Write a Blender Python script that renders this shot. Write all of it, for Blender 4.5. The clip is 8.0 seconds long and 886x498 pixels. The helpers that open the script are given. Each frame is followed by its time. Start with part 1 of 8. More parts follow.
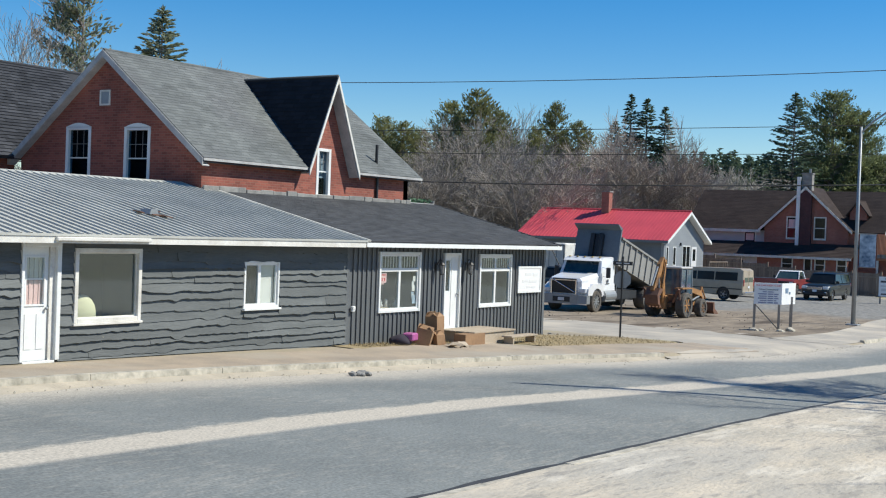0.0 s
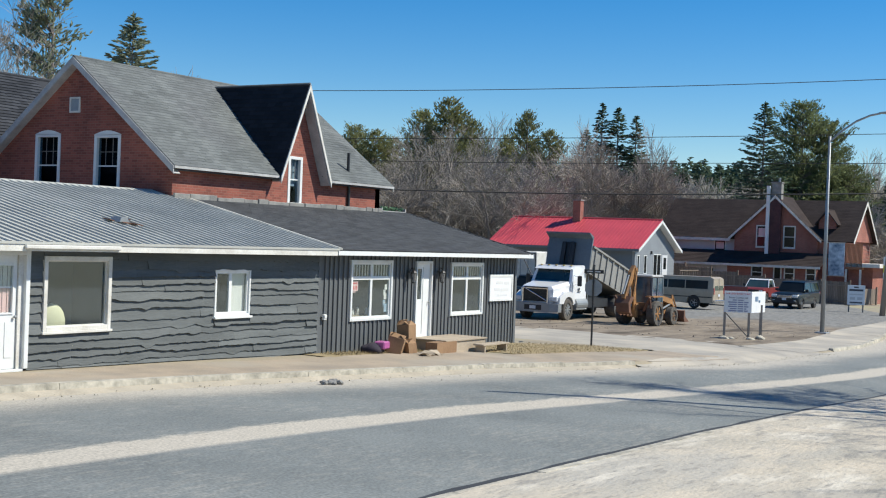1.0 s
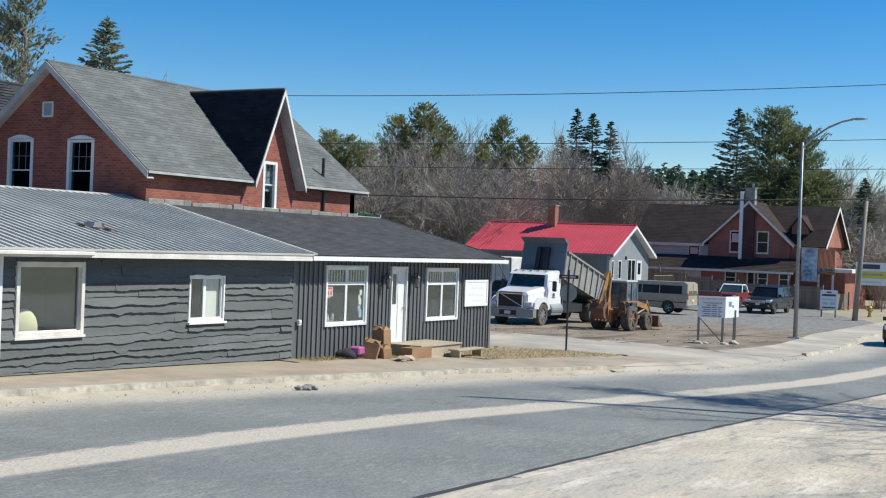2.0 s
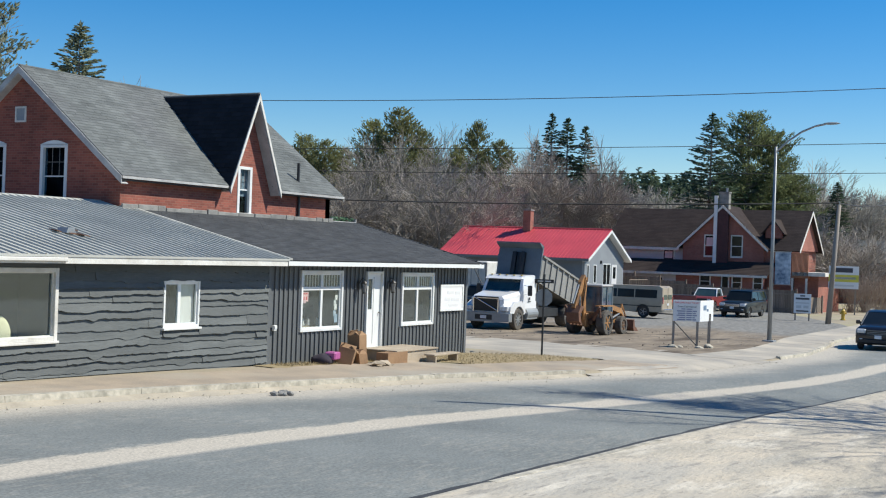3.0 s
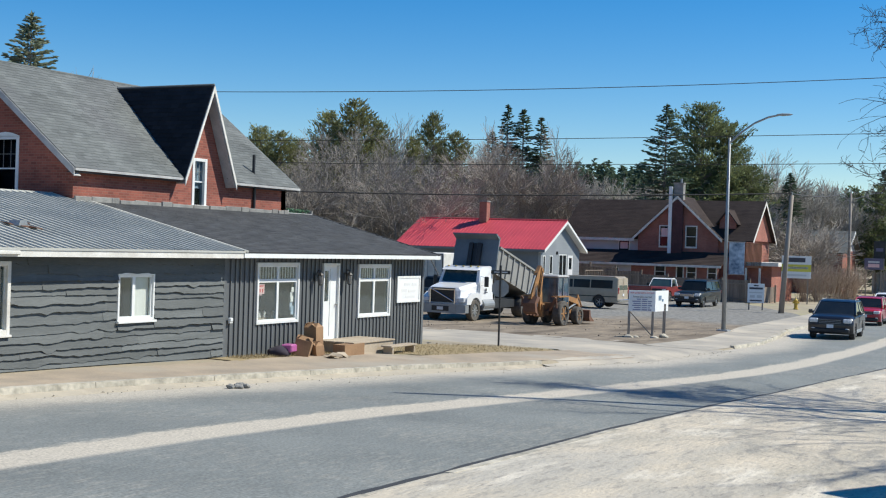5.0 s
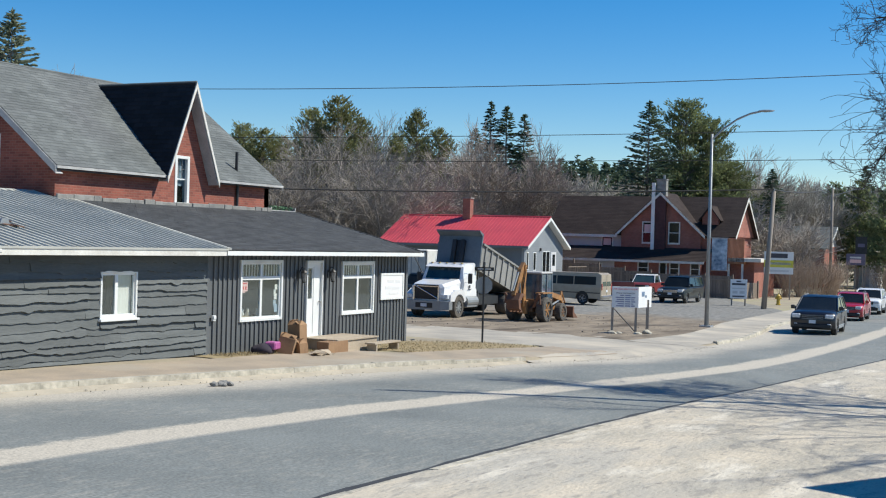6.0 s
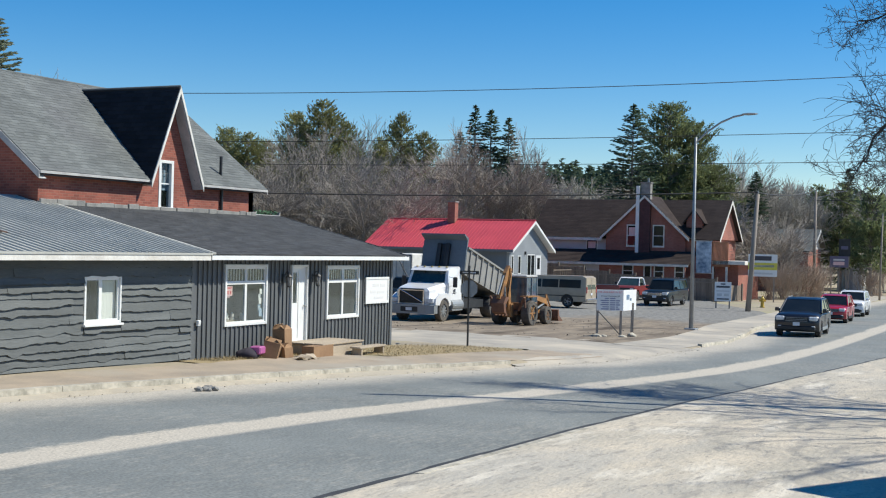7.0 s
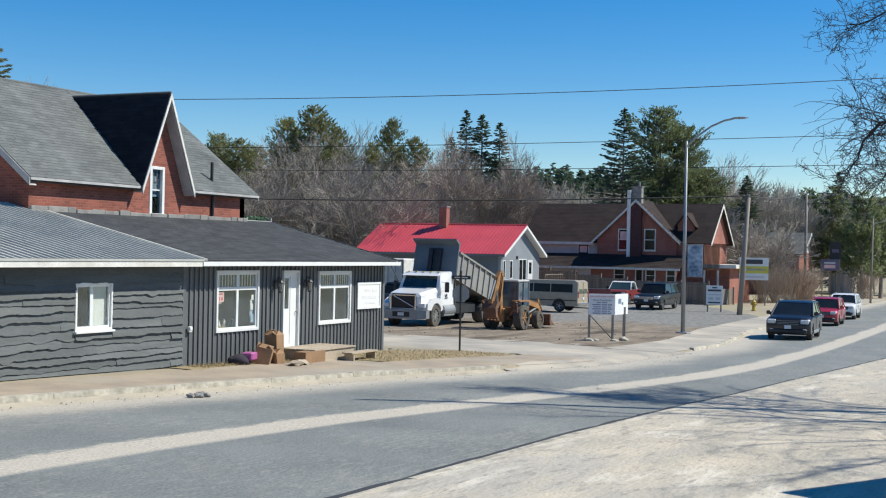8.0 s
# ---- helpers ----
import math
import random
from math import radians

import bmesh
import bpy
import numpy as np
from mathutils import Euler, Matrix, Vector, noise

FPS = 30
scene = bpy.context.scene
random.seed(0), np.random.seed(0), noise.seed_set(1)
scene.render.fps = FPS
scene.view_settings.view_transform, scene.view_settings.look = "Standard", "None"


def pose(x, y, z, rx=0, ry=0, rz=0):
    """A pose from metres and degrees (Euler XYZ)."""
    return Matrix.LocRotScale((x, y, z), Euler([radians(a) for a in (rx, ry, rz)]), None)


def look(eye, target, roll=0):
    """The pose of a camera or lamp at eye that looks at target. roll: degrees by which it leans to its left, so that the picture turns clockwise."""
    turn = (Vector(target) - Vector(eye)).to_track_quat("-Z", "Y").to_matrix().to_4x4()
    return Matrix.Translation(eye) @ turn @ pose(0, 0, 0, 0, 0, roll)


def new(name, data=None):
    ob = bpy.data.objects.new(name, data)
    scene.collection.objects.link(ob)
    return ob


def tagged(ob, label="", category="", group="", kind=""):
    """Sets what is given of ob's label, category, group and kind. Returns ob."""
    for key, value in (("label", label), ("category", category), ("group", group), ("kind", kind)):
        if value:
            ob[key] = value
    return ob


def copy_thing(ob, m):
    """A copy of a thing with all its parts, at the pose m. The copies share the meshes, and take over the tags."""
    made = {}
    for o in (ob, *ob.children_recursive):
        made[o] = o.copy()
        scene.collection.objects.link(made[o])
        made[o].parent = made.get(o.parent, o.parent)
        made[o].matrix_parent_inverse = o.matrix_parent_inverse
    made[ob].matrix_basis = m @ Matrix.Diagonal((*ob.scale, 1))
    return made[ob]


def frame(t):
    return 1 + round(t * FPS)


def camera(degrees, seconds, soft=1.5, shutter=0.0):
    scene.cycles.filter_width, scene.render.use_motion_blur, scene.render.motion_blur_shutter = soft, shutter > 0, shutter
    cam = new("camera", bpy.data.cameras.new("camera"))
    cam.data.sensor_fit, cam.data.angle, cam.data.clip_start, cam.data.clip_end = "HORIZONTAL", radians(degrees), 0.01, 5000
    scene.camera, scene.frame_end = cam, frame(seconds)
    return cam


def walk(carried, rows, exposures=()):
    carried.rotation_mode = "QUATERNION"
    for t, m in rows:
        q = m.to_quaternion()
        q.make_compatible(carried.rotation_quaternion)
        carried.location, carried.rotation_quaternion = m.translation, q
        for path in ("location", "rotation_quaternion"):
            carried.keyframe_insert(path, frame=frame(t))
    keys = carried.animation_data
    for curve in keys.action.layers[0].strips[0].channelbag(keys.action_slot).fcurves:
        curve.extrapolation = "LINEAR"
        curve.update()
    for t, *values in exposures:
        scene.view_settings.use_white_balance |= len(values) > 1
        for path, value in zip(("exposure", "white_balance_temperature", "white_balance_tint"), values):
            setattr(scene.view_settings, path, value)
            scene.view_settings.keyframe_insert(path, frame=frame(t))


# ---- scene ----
cam = camera(38.74, 8.0, soft=1.15)
EYE = (0.0, 0.0, 3.3)
TURNS = [
    (0.0, 89.129, -2.135, -56.794), (0.5, 89.369, -2.200, -57.488), (1.0, 89.553, -2.193, -58.080),
    (1.5, 89.691, -2.222, -58.656), (3.0, 90.094, -2.049, -60.327), (3.5, 90.145, -2.009, -60.904),
    (4.0, 90.085, -1.987, -61.435), (4.5, 89.929, -1.904, -61.895), (6.0, 89.651, -1.651, -63.055),
    (6.5, 89.737, -1.541, -63.418), (7.0, 89.840, -1.454, -63.742), (7.5, 89.959, -1.324, -63.994),
    (8.0, 90.075, -1.177, -64.122),
]
walk(cam, [(t, pose(*EYE, rx, ry, rz)) for t, rx, ry, rz in TURNS])

# ---- light ----
SUN = Vector((0.6, -1.0, 1.27)).normalized()
world = bpy.data.worlds.new("sky")
scene.world = world
world.use_nodes = True
wn = world.node_tree.nodes
sky = wn.new("ShaderNodeTexSky")
sky.sky_type, sky.sun_disc = "NISHITA", False
sky.sun_elevation = math.asin(SUN.z)
sky.sun_rotation = math.atan2(SUN.x, SUN.y)
sky.altitude, sky.air_density, sky.dust_density, sky.ozone_density = 300, 1.0, 0.0, 4.0
deep = wn.new("ShaderNodeHueSaturation")
deep.inputs["Hue"].default_value, deep.inputs["Saturation"].default_value, deep.inputs["Value"].default_value = 0.504, 1.46, 1.21
world.node_tree.links.new(sky.outputs[0], deep.inputs["Color"])
world.node_tree.links.new(deep.outputs[0], wn["Background"].inputs[0])
wn["Background"].inputs[1].default_value = 0.085
sun = new("sun", bpy.data.lights.new("sun", "SUN"))
sun.data.energy, sun.data.angle, sun.data.color = 4.8, radians(0.53), (0.985, 0.96, 0.855)
sun.matrix_world = look((0, 0, 60), Vector((0, 0, 60)) - SUN)
scene.view_settings.exposure = 0.28


# ---- materials ----
def mat(name, a, b=None, rough=0.8, scale=3.0, fine=40.0, bump=0.3, metal=0.0, mix=1.0, stretch=(1, 1, 1), spec=0.5,
        per_object=0.0, coat=0.0, depth=0.01, third=None):
    """A surface between colours a and b by noise at two scales, with fine relief."""
    m = bpy.data.materials.new(name)
    m.use_nodes = True
    nt, b = m.node_tree, b or tuple(c * 0.8 for c in a)
    n, bs = nt.nodes, nt.nodes["Principled BSDF"]
    co = n.new("ShaderNodeTexCoord")
    mp = n.new("ShaderNodeMapping")
    mp.inputs["Scale"].default_value = stretch
    nt.links.new(co.outputs["Object"], mp.inputs[0])
    big, small = n.new("ShaderNodeTexNoise"), n.new("ShaderNodeTexNoise")
    for t, s, d in ((big, scale, 4), (small, fine, 3)):
        t.inputs["Scale"].default_value, t.inputs["Detail"].default_value = s, d
        nt.links.new(mp.outputs[0], t.inputs["Vector"])
    ad = n.new("ShaderNodeMath")
    ad.operation = "MULTIPLY_ADD"
    nt.links.new(small.outputs[0], ad.inputs[0])
    ad.inputs[1].default_value = 0.55
    nt.links.new(big.outputs[0], ad.inputs[2])
    ra = n.new("ShaderNodeMapRange")
    ra.inputs[1].default_value, ra.inputs[2].default_value = 0.55, 1.0
    nt.links.new(ad.outputs[0], ra.inputs[0])
    mx = n.new("ShaderNodeMix")
    mx.data_type = "RGBA"
    mx.inputs[6].default_value, mx.inputs[7].default_value = (*a, 1), (*b, 1)
    ml = n.new("ShaderNodeMath")
    ml.operation = "MULTIPLY"
    ml.inputs[1].default_value = mix
    nt.links.new(ra.outputs[0], ml.inputs[0])
    nt.links.new(ml.outputs[0], mx.inputs[0])
    col = mx.outputs[2]
    if third:
        st = n.new("ShaderNodeTexNoise")
        st.inputs["Scale"].default_value, st.inputs["Detail"].default_value = scale * 0.31, 6
        nt.links.new(mp.outputs[0], st.inputs["Vector"])
        sr = n.new("ShaderNodeMapRange")
        sr.inputs[1].default_value, sr.inputs[2].default_value = 0.52, 0.66
        nt.links.new(st.outputs[0], sr.inputs[0])
        m3 = n.new("ShaderNodeMix")
        m3.data_type = "RGBA"
        m3.inputs[7].default_value = (*third, 1)
        nt.links.new(sr.outputs[0], m3.inputs[0])
        nt.links.new(col, m3.inputs[6])
        col = m3.outputs[2]
    if per_object:
        oi, hs = n.new("ShaderNodeObjectInfo"), n.new("ShaderNodeHueSaturation")
        rr = n.new("ShaderNodeMapRange")
        rr.inputs[3].default_value, rr.inputs[4].default_value = 1 - per_object, 1 + per_object
        nt.links.new(oi.outputs["Random"], rr.inputs[0])
        nt.links.new(rr.outputs[0], hs.inputs["Value"])
        nt.links.new(col, hs.inputs["Color"])
        col = hs.outputs[0]
    nt.links.new(col, bs.inputs["Base Color"])
    bs.inputs["Roughness"].default_value, bs.inputs["Metallic"].default_value = rough, metal
    bs.inputs["Specular IOR Level"].default_value = spec
    bs.inputs["Coat Weight"].default_value = coat
    if bump:
        bu = n.new("ShaderNodeBump")
        bu.inputs["Strength"].default_value, bu.inputs["Distance"].default_value = bump, depth
        nt.links.new(ad.outputs[0], bu.inputs["Height"])
        nt.links.new(bu.outputs[0], bs.inputs["Normal"])
    return m


def island_vary(m, amount):
    """Vary a material's brightness piece by piece within one mesh."""
    nt = m.node_tree
    n, bs = nt.nodes, nt.nodes["Principled BSDF"]
    src = bs.inputs["Base Color"].links[0].from_socket
    ge, hs, rr = n.new("ShaderNodeNewGeometry"), n.new("ShaderNodeHueSaturation"), n.new("ShaderNodeMapRange")
    rr.inputs[3].default_value, rr.inputs[4].default_value = 1 - amount, 1 + amount
    nt.links.new(ge.outputs["Random Per Island"], rr.inputs[0])
    nt.links.new(rr.outputs[0], hs.inputs["Value"])
    nt.links.new(src, hs.inputs["Color"])
    nt.links.new(hs.outputs[0], bs.inputs["Base Color"])
    return m


def brick_mat(name, a, b, mortar, tone=0.5):
    m = bpy.data.materials.new(name)
    m.use_nodes = True
    nt = m.node_tree
    n, bs = nt.nodes, nt.nodes["Principled BSDF"]
    co, se, ad, cb = n.new("ShaderNodeTexCoord"), n.new("ShaderNodeSeparateXYZ"), n.new("ShaderNodeMath"), n.new("ShaderNodeCombineXYZ")
    nt.links.new(co.outputs["Object"], se.inputs[0])
    nt.links.new(se.outputs[0], ad.inputs[0])
    nt.links.new(se.outputs[1], ad.inputs[1])
    nt.links.new(ad.outputs[0], cb.inputs[0])
    nt.links.new(se.outputs[2], cb.inputs[1])
    br = n.new("ShaderNodeTexBrick")
    nt.links.new(cb.outputs[0], br.inputs[0])
    for k, v in (("Scale", 1.0), ("Mortar Size", 0.006), ("Mortar Smooth", 0.2), ("Bias", -0.1), ("Brick Width", 0.21), ("Row Height", 0.072)):
        br.inputs[k].default_value = v
    br.inputs["Color1"].default_value, br.inputs["Color2"].default_value, br.inputs["Mortar"].default_value = (*a, 1), (*b, 1), (*mortar, 1)
    no = n.new("ShaderNodeTexNoise")
    no.inputs["Scale"].default_value, no.inputs["Detail"].default_value = 0.9, 6
    nt.links.new(co.outputs["Object"], no.inputs["Vector"])
    ra = n.new("ShaderNodeMapRange")
    ra.inputs[1].default_value, ra.inputs[2].default_value = 0.3, 0.72
    ra.inputs[3].default_value, ra.inputs[4].default_value = 1 - 0.45 * tone, 1 + 0.45 * tone
    nt.links.new(no.outputs[0], ra.inputs[0])
    hs = n.new("ShaderNodeHueSaturation")
    nt.links.new(ra.outputs[0], hs.inputs["Value"])
    nt.links.new(br.outputs[0], hs.inputs["Color"])
    nt.links.new(hs.outputs[0], bs.inputs["Base Color"])
    bs.inputs["Roughness"].default_value = 0.9
    bu = n.new("ShaderNodeBump")
    bu.invert = True
    bu.inputs["Strength"].default_value, bu.inputs["Distance"].default_value = 0.5, 0.008
    nt.links.new(br.outputs["Fac"], bu.inputs["Height"])
    nt.links.new(bu.outputs[0], bs.inputs["Normal"])
    return m


def glass_mat(name, tint, rough=0.03, gloss=0.04, sheen=(0.86, 0.96, 1.0)):
    """Window glass: dark see-through with a mirror gloss."""
    m = bpy.data.materials.new(name)
    m.use_nodes = True
    nt = m.node_tree
    n = nt.nodes
    tr, gl, mx, fr = n.new("ShaderNodeBsdfTransparent"), n.new("ShaderNodeBsdfGlossy"), n.new("ShaderNodeMixShader"), n.new("ShaderNodeLayerWeight")
    tr.inputs[0].default_value = (*tint, 1)
    gl.inputs["Roughness"].default_value = rough
    gl.inputs["Color"].default_value = (*sheen, 1)
    fr.inputs[0].default_value = 0.5
    pw = n.new("ShaderNodeMath")
    pw.operation, pw.inputs[1].default_value = "POWER", 5
    nt.links.new(fr.outputs["Facing"], pw.inputs[0])
    no, bu = n.new("ShaderNodeTexNoise"), n.new("ShaderNodeBump")
    no.inputs["Scale"].default_value = 1.3
    bu.inputs["Strength"].default_value, bu.inputs["Distance"].default_value = 0.12, 0.02
    nt.links.new(no.outputs[0], bu.inputs["Height"])
    nt.links.new(bu.outputs[0], gl.inputs["Normal"])
    ad = n.new("ShaderNodeMath")
    ad.inputs[1].default_value = 0.04 + gloss
    nt.links.new(pw.outputs[0], ad.inputs[0])
    nt.links.new(ad.outputs[0], mx.inputs[0])
    nt.links.new(tr.outputs[0], mx.inputs[1])
    nt.links.new(gl.outputs[0], mx.inputs[2])
    nt.links.new(mx.outputs[0], n["Material Output"].inputs[0])
    return m


def banded_road(name):
    """Worn grey asphalt with pale sand along the edges and in a strip down the middle; the map runs in metres from the strip."""
    m = mat(name, (0.205, 0.216, 0.202), (0.148, 0.158, 0.149), rough=0.85, scale=0.5, fine=55, bump=0.35, depth=0.006)
    nt = m.node_tree
    n, bs = nt.nodes, nt.nodes["Principled BSDF"]
    src = bs.inputs["Base Color"].links[0].from_socket
    uv, se, co = n.new("ShaderNodeUVMap"), n.new("ShaderNodeSeparateXYZ"), n.new("ShaderNodeTexCoord")
    nt.links.new(uv.outputs[0], se.inputs[0])
    no, fi = n.new("ShaderNodeTexNoise"), n.new("ShaderNodeTexNoise")
    no.inputs["Scale"].default_value, no.inputs["Detail"].default_value = 0.35, 8
    fi.inputs["Scale"].default_value, fi.inputs["Detail"].default_value = 9.0, 6
    mp = n.new("ShaderNodeMapping")
    mp.inputs["Scale"].default_value = (0.35, 1.6, 1)
    nt.links.new(co.outputs["Object"], mp.inputs[0])
    nt.links.new(co.outputs["Object"], no.inputs["Vector"])
    nt.links.new(mp.outputs[0], fi.inputs["Vector"])

    def op(kind, a, b):
        k = n.new("ShaderNodeMath")
        k.operation = kind
        for i, v in enumerate((a, b)):
            if isinstance(v, (int, float)):
                k.inputs[i].default_value = v
            elif v is not None:
                nt.links.new(v, k.inputs[i])
        return k.outputs[0]

    def ramp(v, lo, hi):
        r = n.new("ShaderNodeMapRange")
        r.interpolation_type = "SMOOTHSTEP"
        r.inputs[1].default_value, r.inputs[2].default_value = lo, hi
        nt.links.new(v, r.inputs[0])
        return r.outputs[0]

    wob = op("MULTIPLY", op("SUBTRACT", no.outputs[0], 0.5), 0.9)
    wob = op("ADD", wob, op("MULTIPLY", op("SUBTRACT", fi.outputs[0], 0.5), 0.9))
    middle = ramp(op("ADD", op("ABSOLUTE", op("ADD", se.outputs[0], op("MULTIPLY", wob, 0.35)), None), op("MULTIPLY", wob, 0.28)), 0.58, 0.34)
    edge = ramp(op("ADD", se.outputs[1], op("MULTIPLY", wob, 1.5)), 2.5, 0.5)
    dust = op("MULTIPLY", ramp(op("ADD", fi.outputs[0], op("MULTIPLY", no.outputs[0], 0.6)), 0.75, 1.05), 0.22)
    f = op("MAXIMUM", op("MAXIMUM", op("MULTIPLY", middle, 0.92), op("MULTIPLY", edge, 0.85)), dust)
    mx = n.new("ShaderNodeMix")
    mx.data_type = "RGBA"
    nt.links.new(f, mx.inputs[0])
    nt.links.new(src, mx.inputs[6])
    mx.inputs[7].default_value = (0.50, 0.445, 0.36, 1)
    gr = n.new("ShaderNodeTexNoise")
    gr.inputs["Scale"].default_value, gr.inputs["Detail"].default_value = 26.0, 4
    nt.links.new(co.outputs["Object"], gr.inputs["Vector"])
    gm, hs = n.new("ShaderNodeMapRange"), n.new("ShaderNodeHueSaturation")
    gm.inputs[1].default_value, gm.inputs[2].default_value, gm.inputs[3].default_value, gm.inputs[4].default_value = 0.3, 0.72, 0.72, 1.32
    nt.links.new(gr.outputs[0], gm.inputs[0])
    nt.links.new(gm.outputs[0], hs.inputs["Value"])
    nt.links.new(mx.outputs[2], hs.inputs["Color"])
    nt.links.new(hs.outputs[0], bs.inputs["Base Color"])
    return m


M_ROAD = banded_road("asphalt_with_sand")
M_STREET = mat("dusty_asphalt", (0.44, 0.39, 0.315), (0.30, 0.275, 0.235), rough=0.9, scale=0.9, fine=14, bump=0.6, depth=0.02, third=(0.49, 0.43, 0.34))
M_APRON = mat("sandy_concrete", (0.58, 0.50, 0.385), (0.38, 0.345, 0.28), rough=0.95, scale=0.7, fine=9, bump=0.9, depth=0.04, third=(0.43, 0.39, 0.32), stretch=(0.7, 1.6, 1))


def broken_apron(m):
    """Pale sand drifts over bare grey patches, with coarse grit."""
    nt = m.node_tree
    n, bs = nt.nodes, nt.nodes["Principled BSDF"]
    src = bs.inputs["Base Color"].links[0].from_socket
    co, mp = n.new("ShaderNodeTexCoord"), n.new("ShaderNodeMapping")
    mp.inputs["Scale"].default_value, mp.inputs["Rotation"].default_value = (0.45, 1.5, 1), (0, 0, radians(12))
    nt.links.new(co.outputs["Object"], mp.inputs[0])
    for scale, lo, hi, tone, amount in ((0.30, 0.52, 0.62, (0.40, 0.375, 0.325), 0.7), (0.9, 0.54, 0.66, (0.66, 0.60, 0.495), 0.8), (2.6, 0.57, 0.64, (0.30, 0.275, 0.235), 0.75), (9.0, 0.58, 0.68, (0.22, 0.20, 0.175), 0.65), (30.0, 0.60, 0.70, (0.14, 0.13, 0.12), 0.6)):
        t, r, mx = n.new("ShaderNodeTexNoise"), n.new("ShaderNodeMapRange"), n.new("ShaderNodeMix")
        t.inputs["Scale"].default_value, t.inputs["Detail"].default_value, t.inputs["Roughness"].default_value = scale, 9, 0.62
        r.inputs[1].default_value, r.inputs[2].default_value, r.inputs[4].default_value = lo, hi, amount
        mx.data_type = "RGBA"
        mx.inputs[7].default_value = (*tone, 1)
        nt.links.new(mp.outputs[0], t.inputs["Vector"])
        nt.links.new(t.outputs[0], r.inputs[0])
        nt.links.new(r.outputs[0], mx.inputs[0])
        nt.links.new(src, mx.inputs[6])
        src = mx.outputs[2]
    nt.links.new(src, bs.inputs["Base Color"])


broken_apron(M_APRON)
M_WALKWAY = mat("sandy_pavement", (0.41, 0.325, 0.235), (0.28, 0.235, 0.18), rough=0.95, scale=1.1, fine=22, bump=0.8, depth=0.02, third=(0.36, 0.315, 0.25))
# near-black colour that imitates shade in the gutter gap
M_GAPSHADE = mat("painted_gap_shade", (0.035, 0.036, 0.038), (0.05, 0.05, 0.05), rough=0.8, scale=3, fine=20)
M_KERB = mat("pale_concrete", (0.55, 0.50, 0.405), (0.27, 0.25, 0.20), rough=0.9, scale=3.5, fine=13, bump=0.9, depth=0.02, per_object=0.10)
M_GROUND = mat("dry_ground", (0.40, 0.335, 0.235), (0.27, 0.23, 0.165), rough=1.0, scale=0.5, fine=12, bump=0.8, depth=0.03, third=(0.33, 0.30, 0.18))
M_DIRT = mat("packed_dirt", (0.33, 0.275, 0.215), (0.22, 0.185, 0.15), rough=1.0, scale=0.35, fine=8, bump=0.9, depth=0.04, third=(0.13, 0.11, 0.09))


def yard_mat():
    """Rutted dirt near the street that passes into grey gravel further on."""
    m = mat("dirt_and_gravel", (0.31, 0.255, 0.19), (0.17, 0.14, 0.11), rough=1.0, spec=0.15, scale=1.5, fine=7, bump=1.0, depth=0.05, third=(0.10, 0.08, 0.062), stretch=(0.35, 1.3, 1))
    nt = m.node_tree
    n, bs = nt.nodes, nt.nodes["Principled BSDF"]
    src = bs.inputs["Base Color"].links[0].from_socket
    co, se, no, gr = n.new("ShaderNodeTexCoord"), n.new("ShaderNodeSeparateXYZ"), n.new("ShaderNodeTexNoise"), n.new("ShaderNodeTexNoise")
    nt.links.new(co.outputs["Object"], se.inputs[0])
    for t, sc in ((no, 0.25), (gr, 3.5)):
        t.inputs["Scale"].default_value, t.inputs["Detail"].default_value = sc, 8
        nt.links.new(co.outputs["Object"], t.inputs["Vector"])
    ad, r, cr, mx = n.new("ShaderNodeMath"), n.new("ShaderNodeMapRange"), n.new("ShaderNodeMix"), n.new("ShaderNodeMix")
    ad.operation = "MULTIPLY_ADD"
    ad.inputs[1].default_value = 18.0
    nt.links.new(no.outputs[0], ad.inputs[0])
    nt.links.new(se.outputs[0], ad.inputs[2])
    r.inputs[1].default_value, r.inputs[2].default_value = 73.0, 80.0
    nt.links.new(ad.outputs[0], r.inputs[0])
    cr.data_type = mx.data_type = "RGBA"
    cr.inputs[6].default_value, cr.inputs[7].default_value = (0.03, 0.03, 0.028, 1), (0.42, 0.405, 0.37, 1)
    nt.links.new(gr.outputs[0], cr.inputs[0])
    nt.links.new(r.outputs[0], mx.inputs[0])
    nt.links.new(src, mx.inputs[6])
    nt.links.new(cr.outputs[2], mx.inputs[7])
    nt.links.new(mx.outputs[2], bs.inputs["Base Color"])
    return m


M_YARD = yard_mat()
M_STRAW = mat("dry_grass", (0.36, 0.275, 0.15), (0.25, 0.20, 0.11), rough=1.0, scale=3, fine=60, bump=0.8, depth=0.02)
M_BOARD = mat("grey_painted_wood", (0.130, 0.139, 0.136), (0.078, 0.085, 0.083), rough=0.7, scale=1.7, fine=26, bump=0.5, depth=0.015, stretch=(0.25, 1, 2.2), per_object=0.15)
M_SIDING = mat("dark_grey_siding", (0.128, 0.136, 0.140), (0.10, 0.106, 0.109), rough=0.6, scale=1.2, fine=30, bump=0.25, stretch=(2, 1, 0.3), per_object=0.08)
M_BACKING = mat("dark_gap", (0.03, 0.03, 0.034), (0.022, 0.022, 0.025), rough=0.9)
M_WHITE = mat("white_paint", (0.76, 0.77, 0.75), (0.62, 0.62, 0.59), rough=0.5, scale=2.5, fine=25, bump=0.12, mix=0.6)
M_OLDWHITE = mat("weathered_white_paint", (0.74, 0.72, 0.66), (0.50, 0.47, 0.41), rough=0.65, scale=2.5, fine=30, bump=0.3, mix=0.8)
M_RAKE = mat("weathered_grey_board", (0.50, 0.49, 0.47), (0.33, 0.32, 0.31), rough=0.8, scale=2.5, fine=24, bump=0.35)
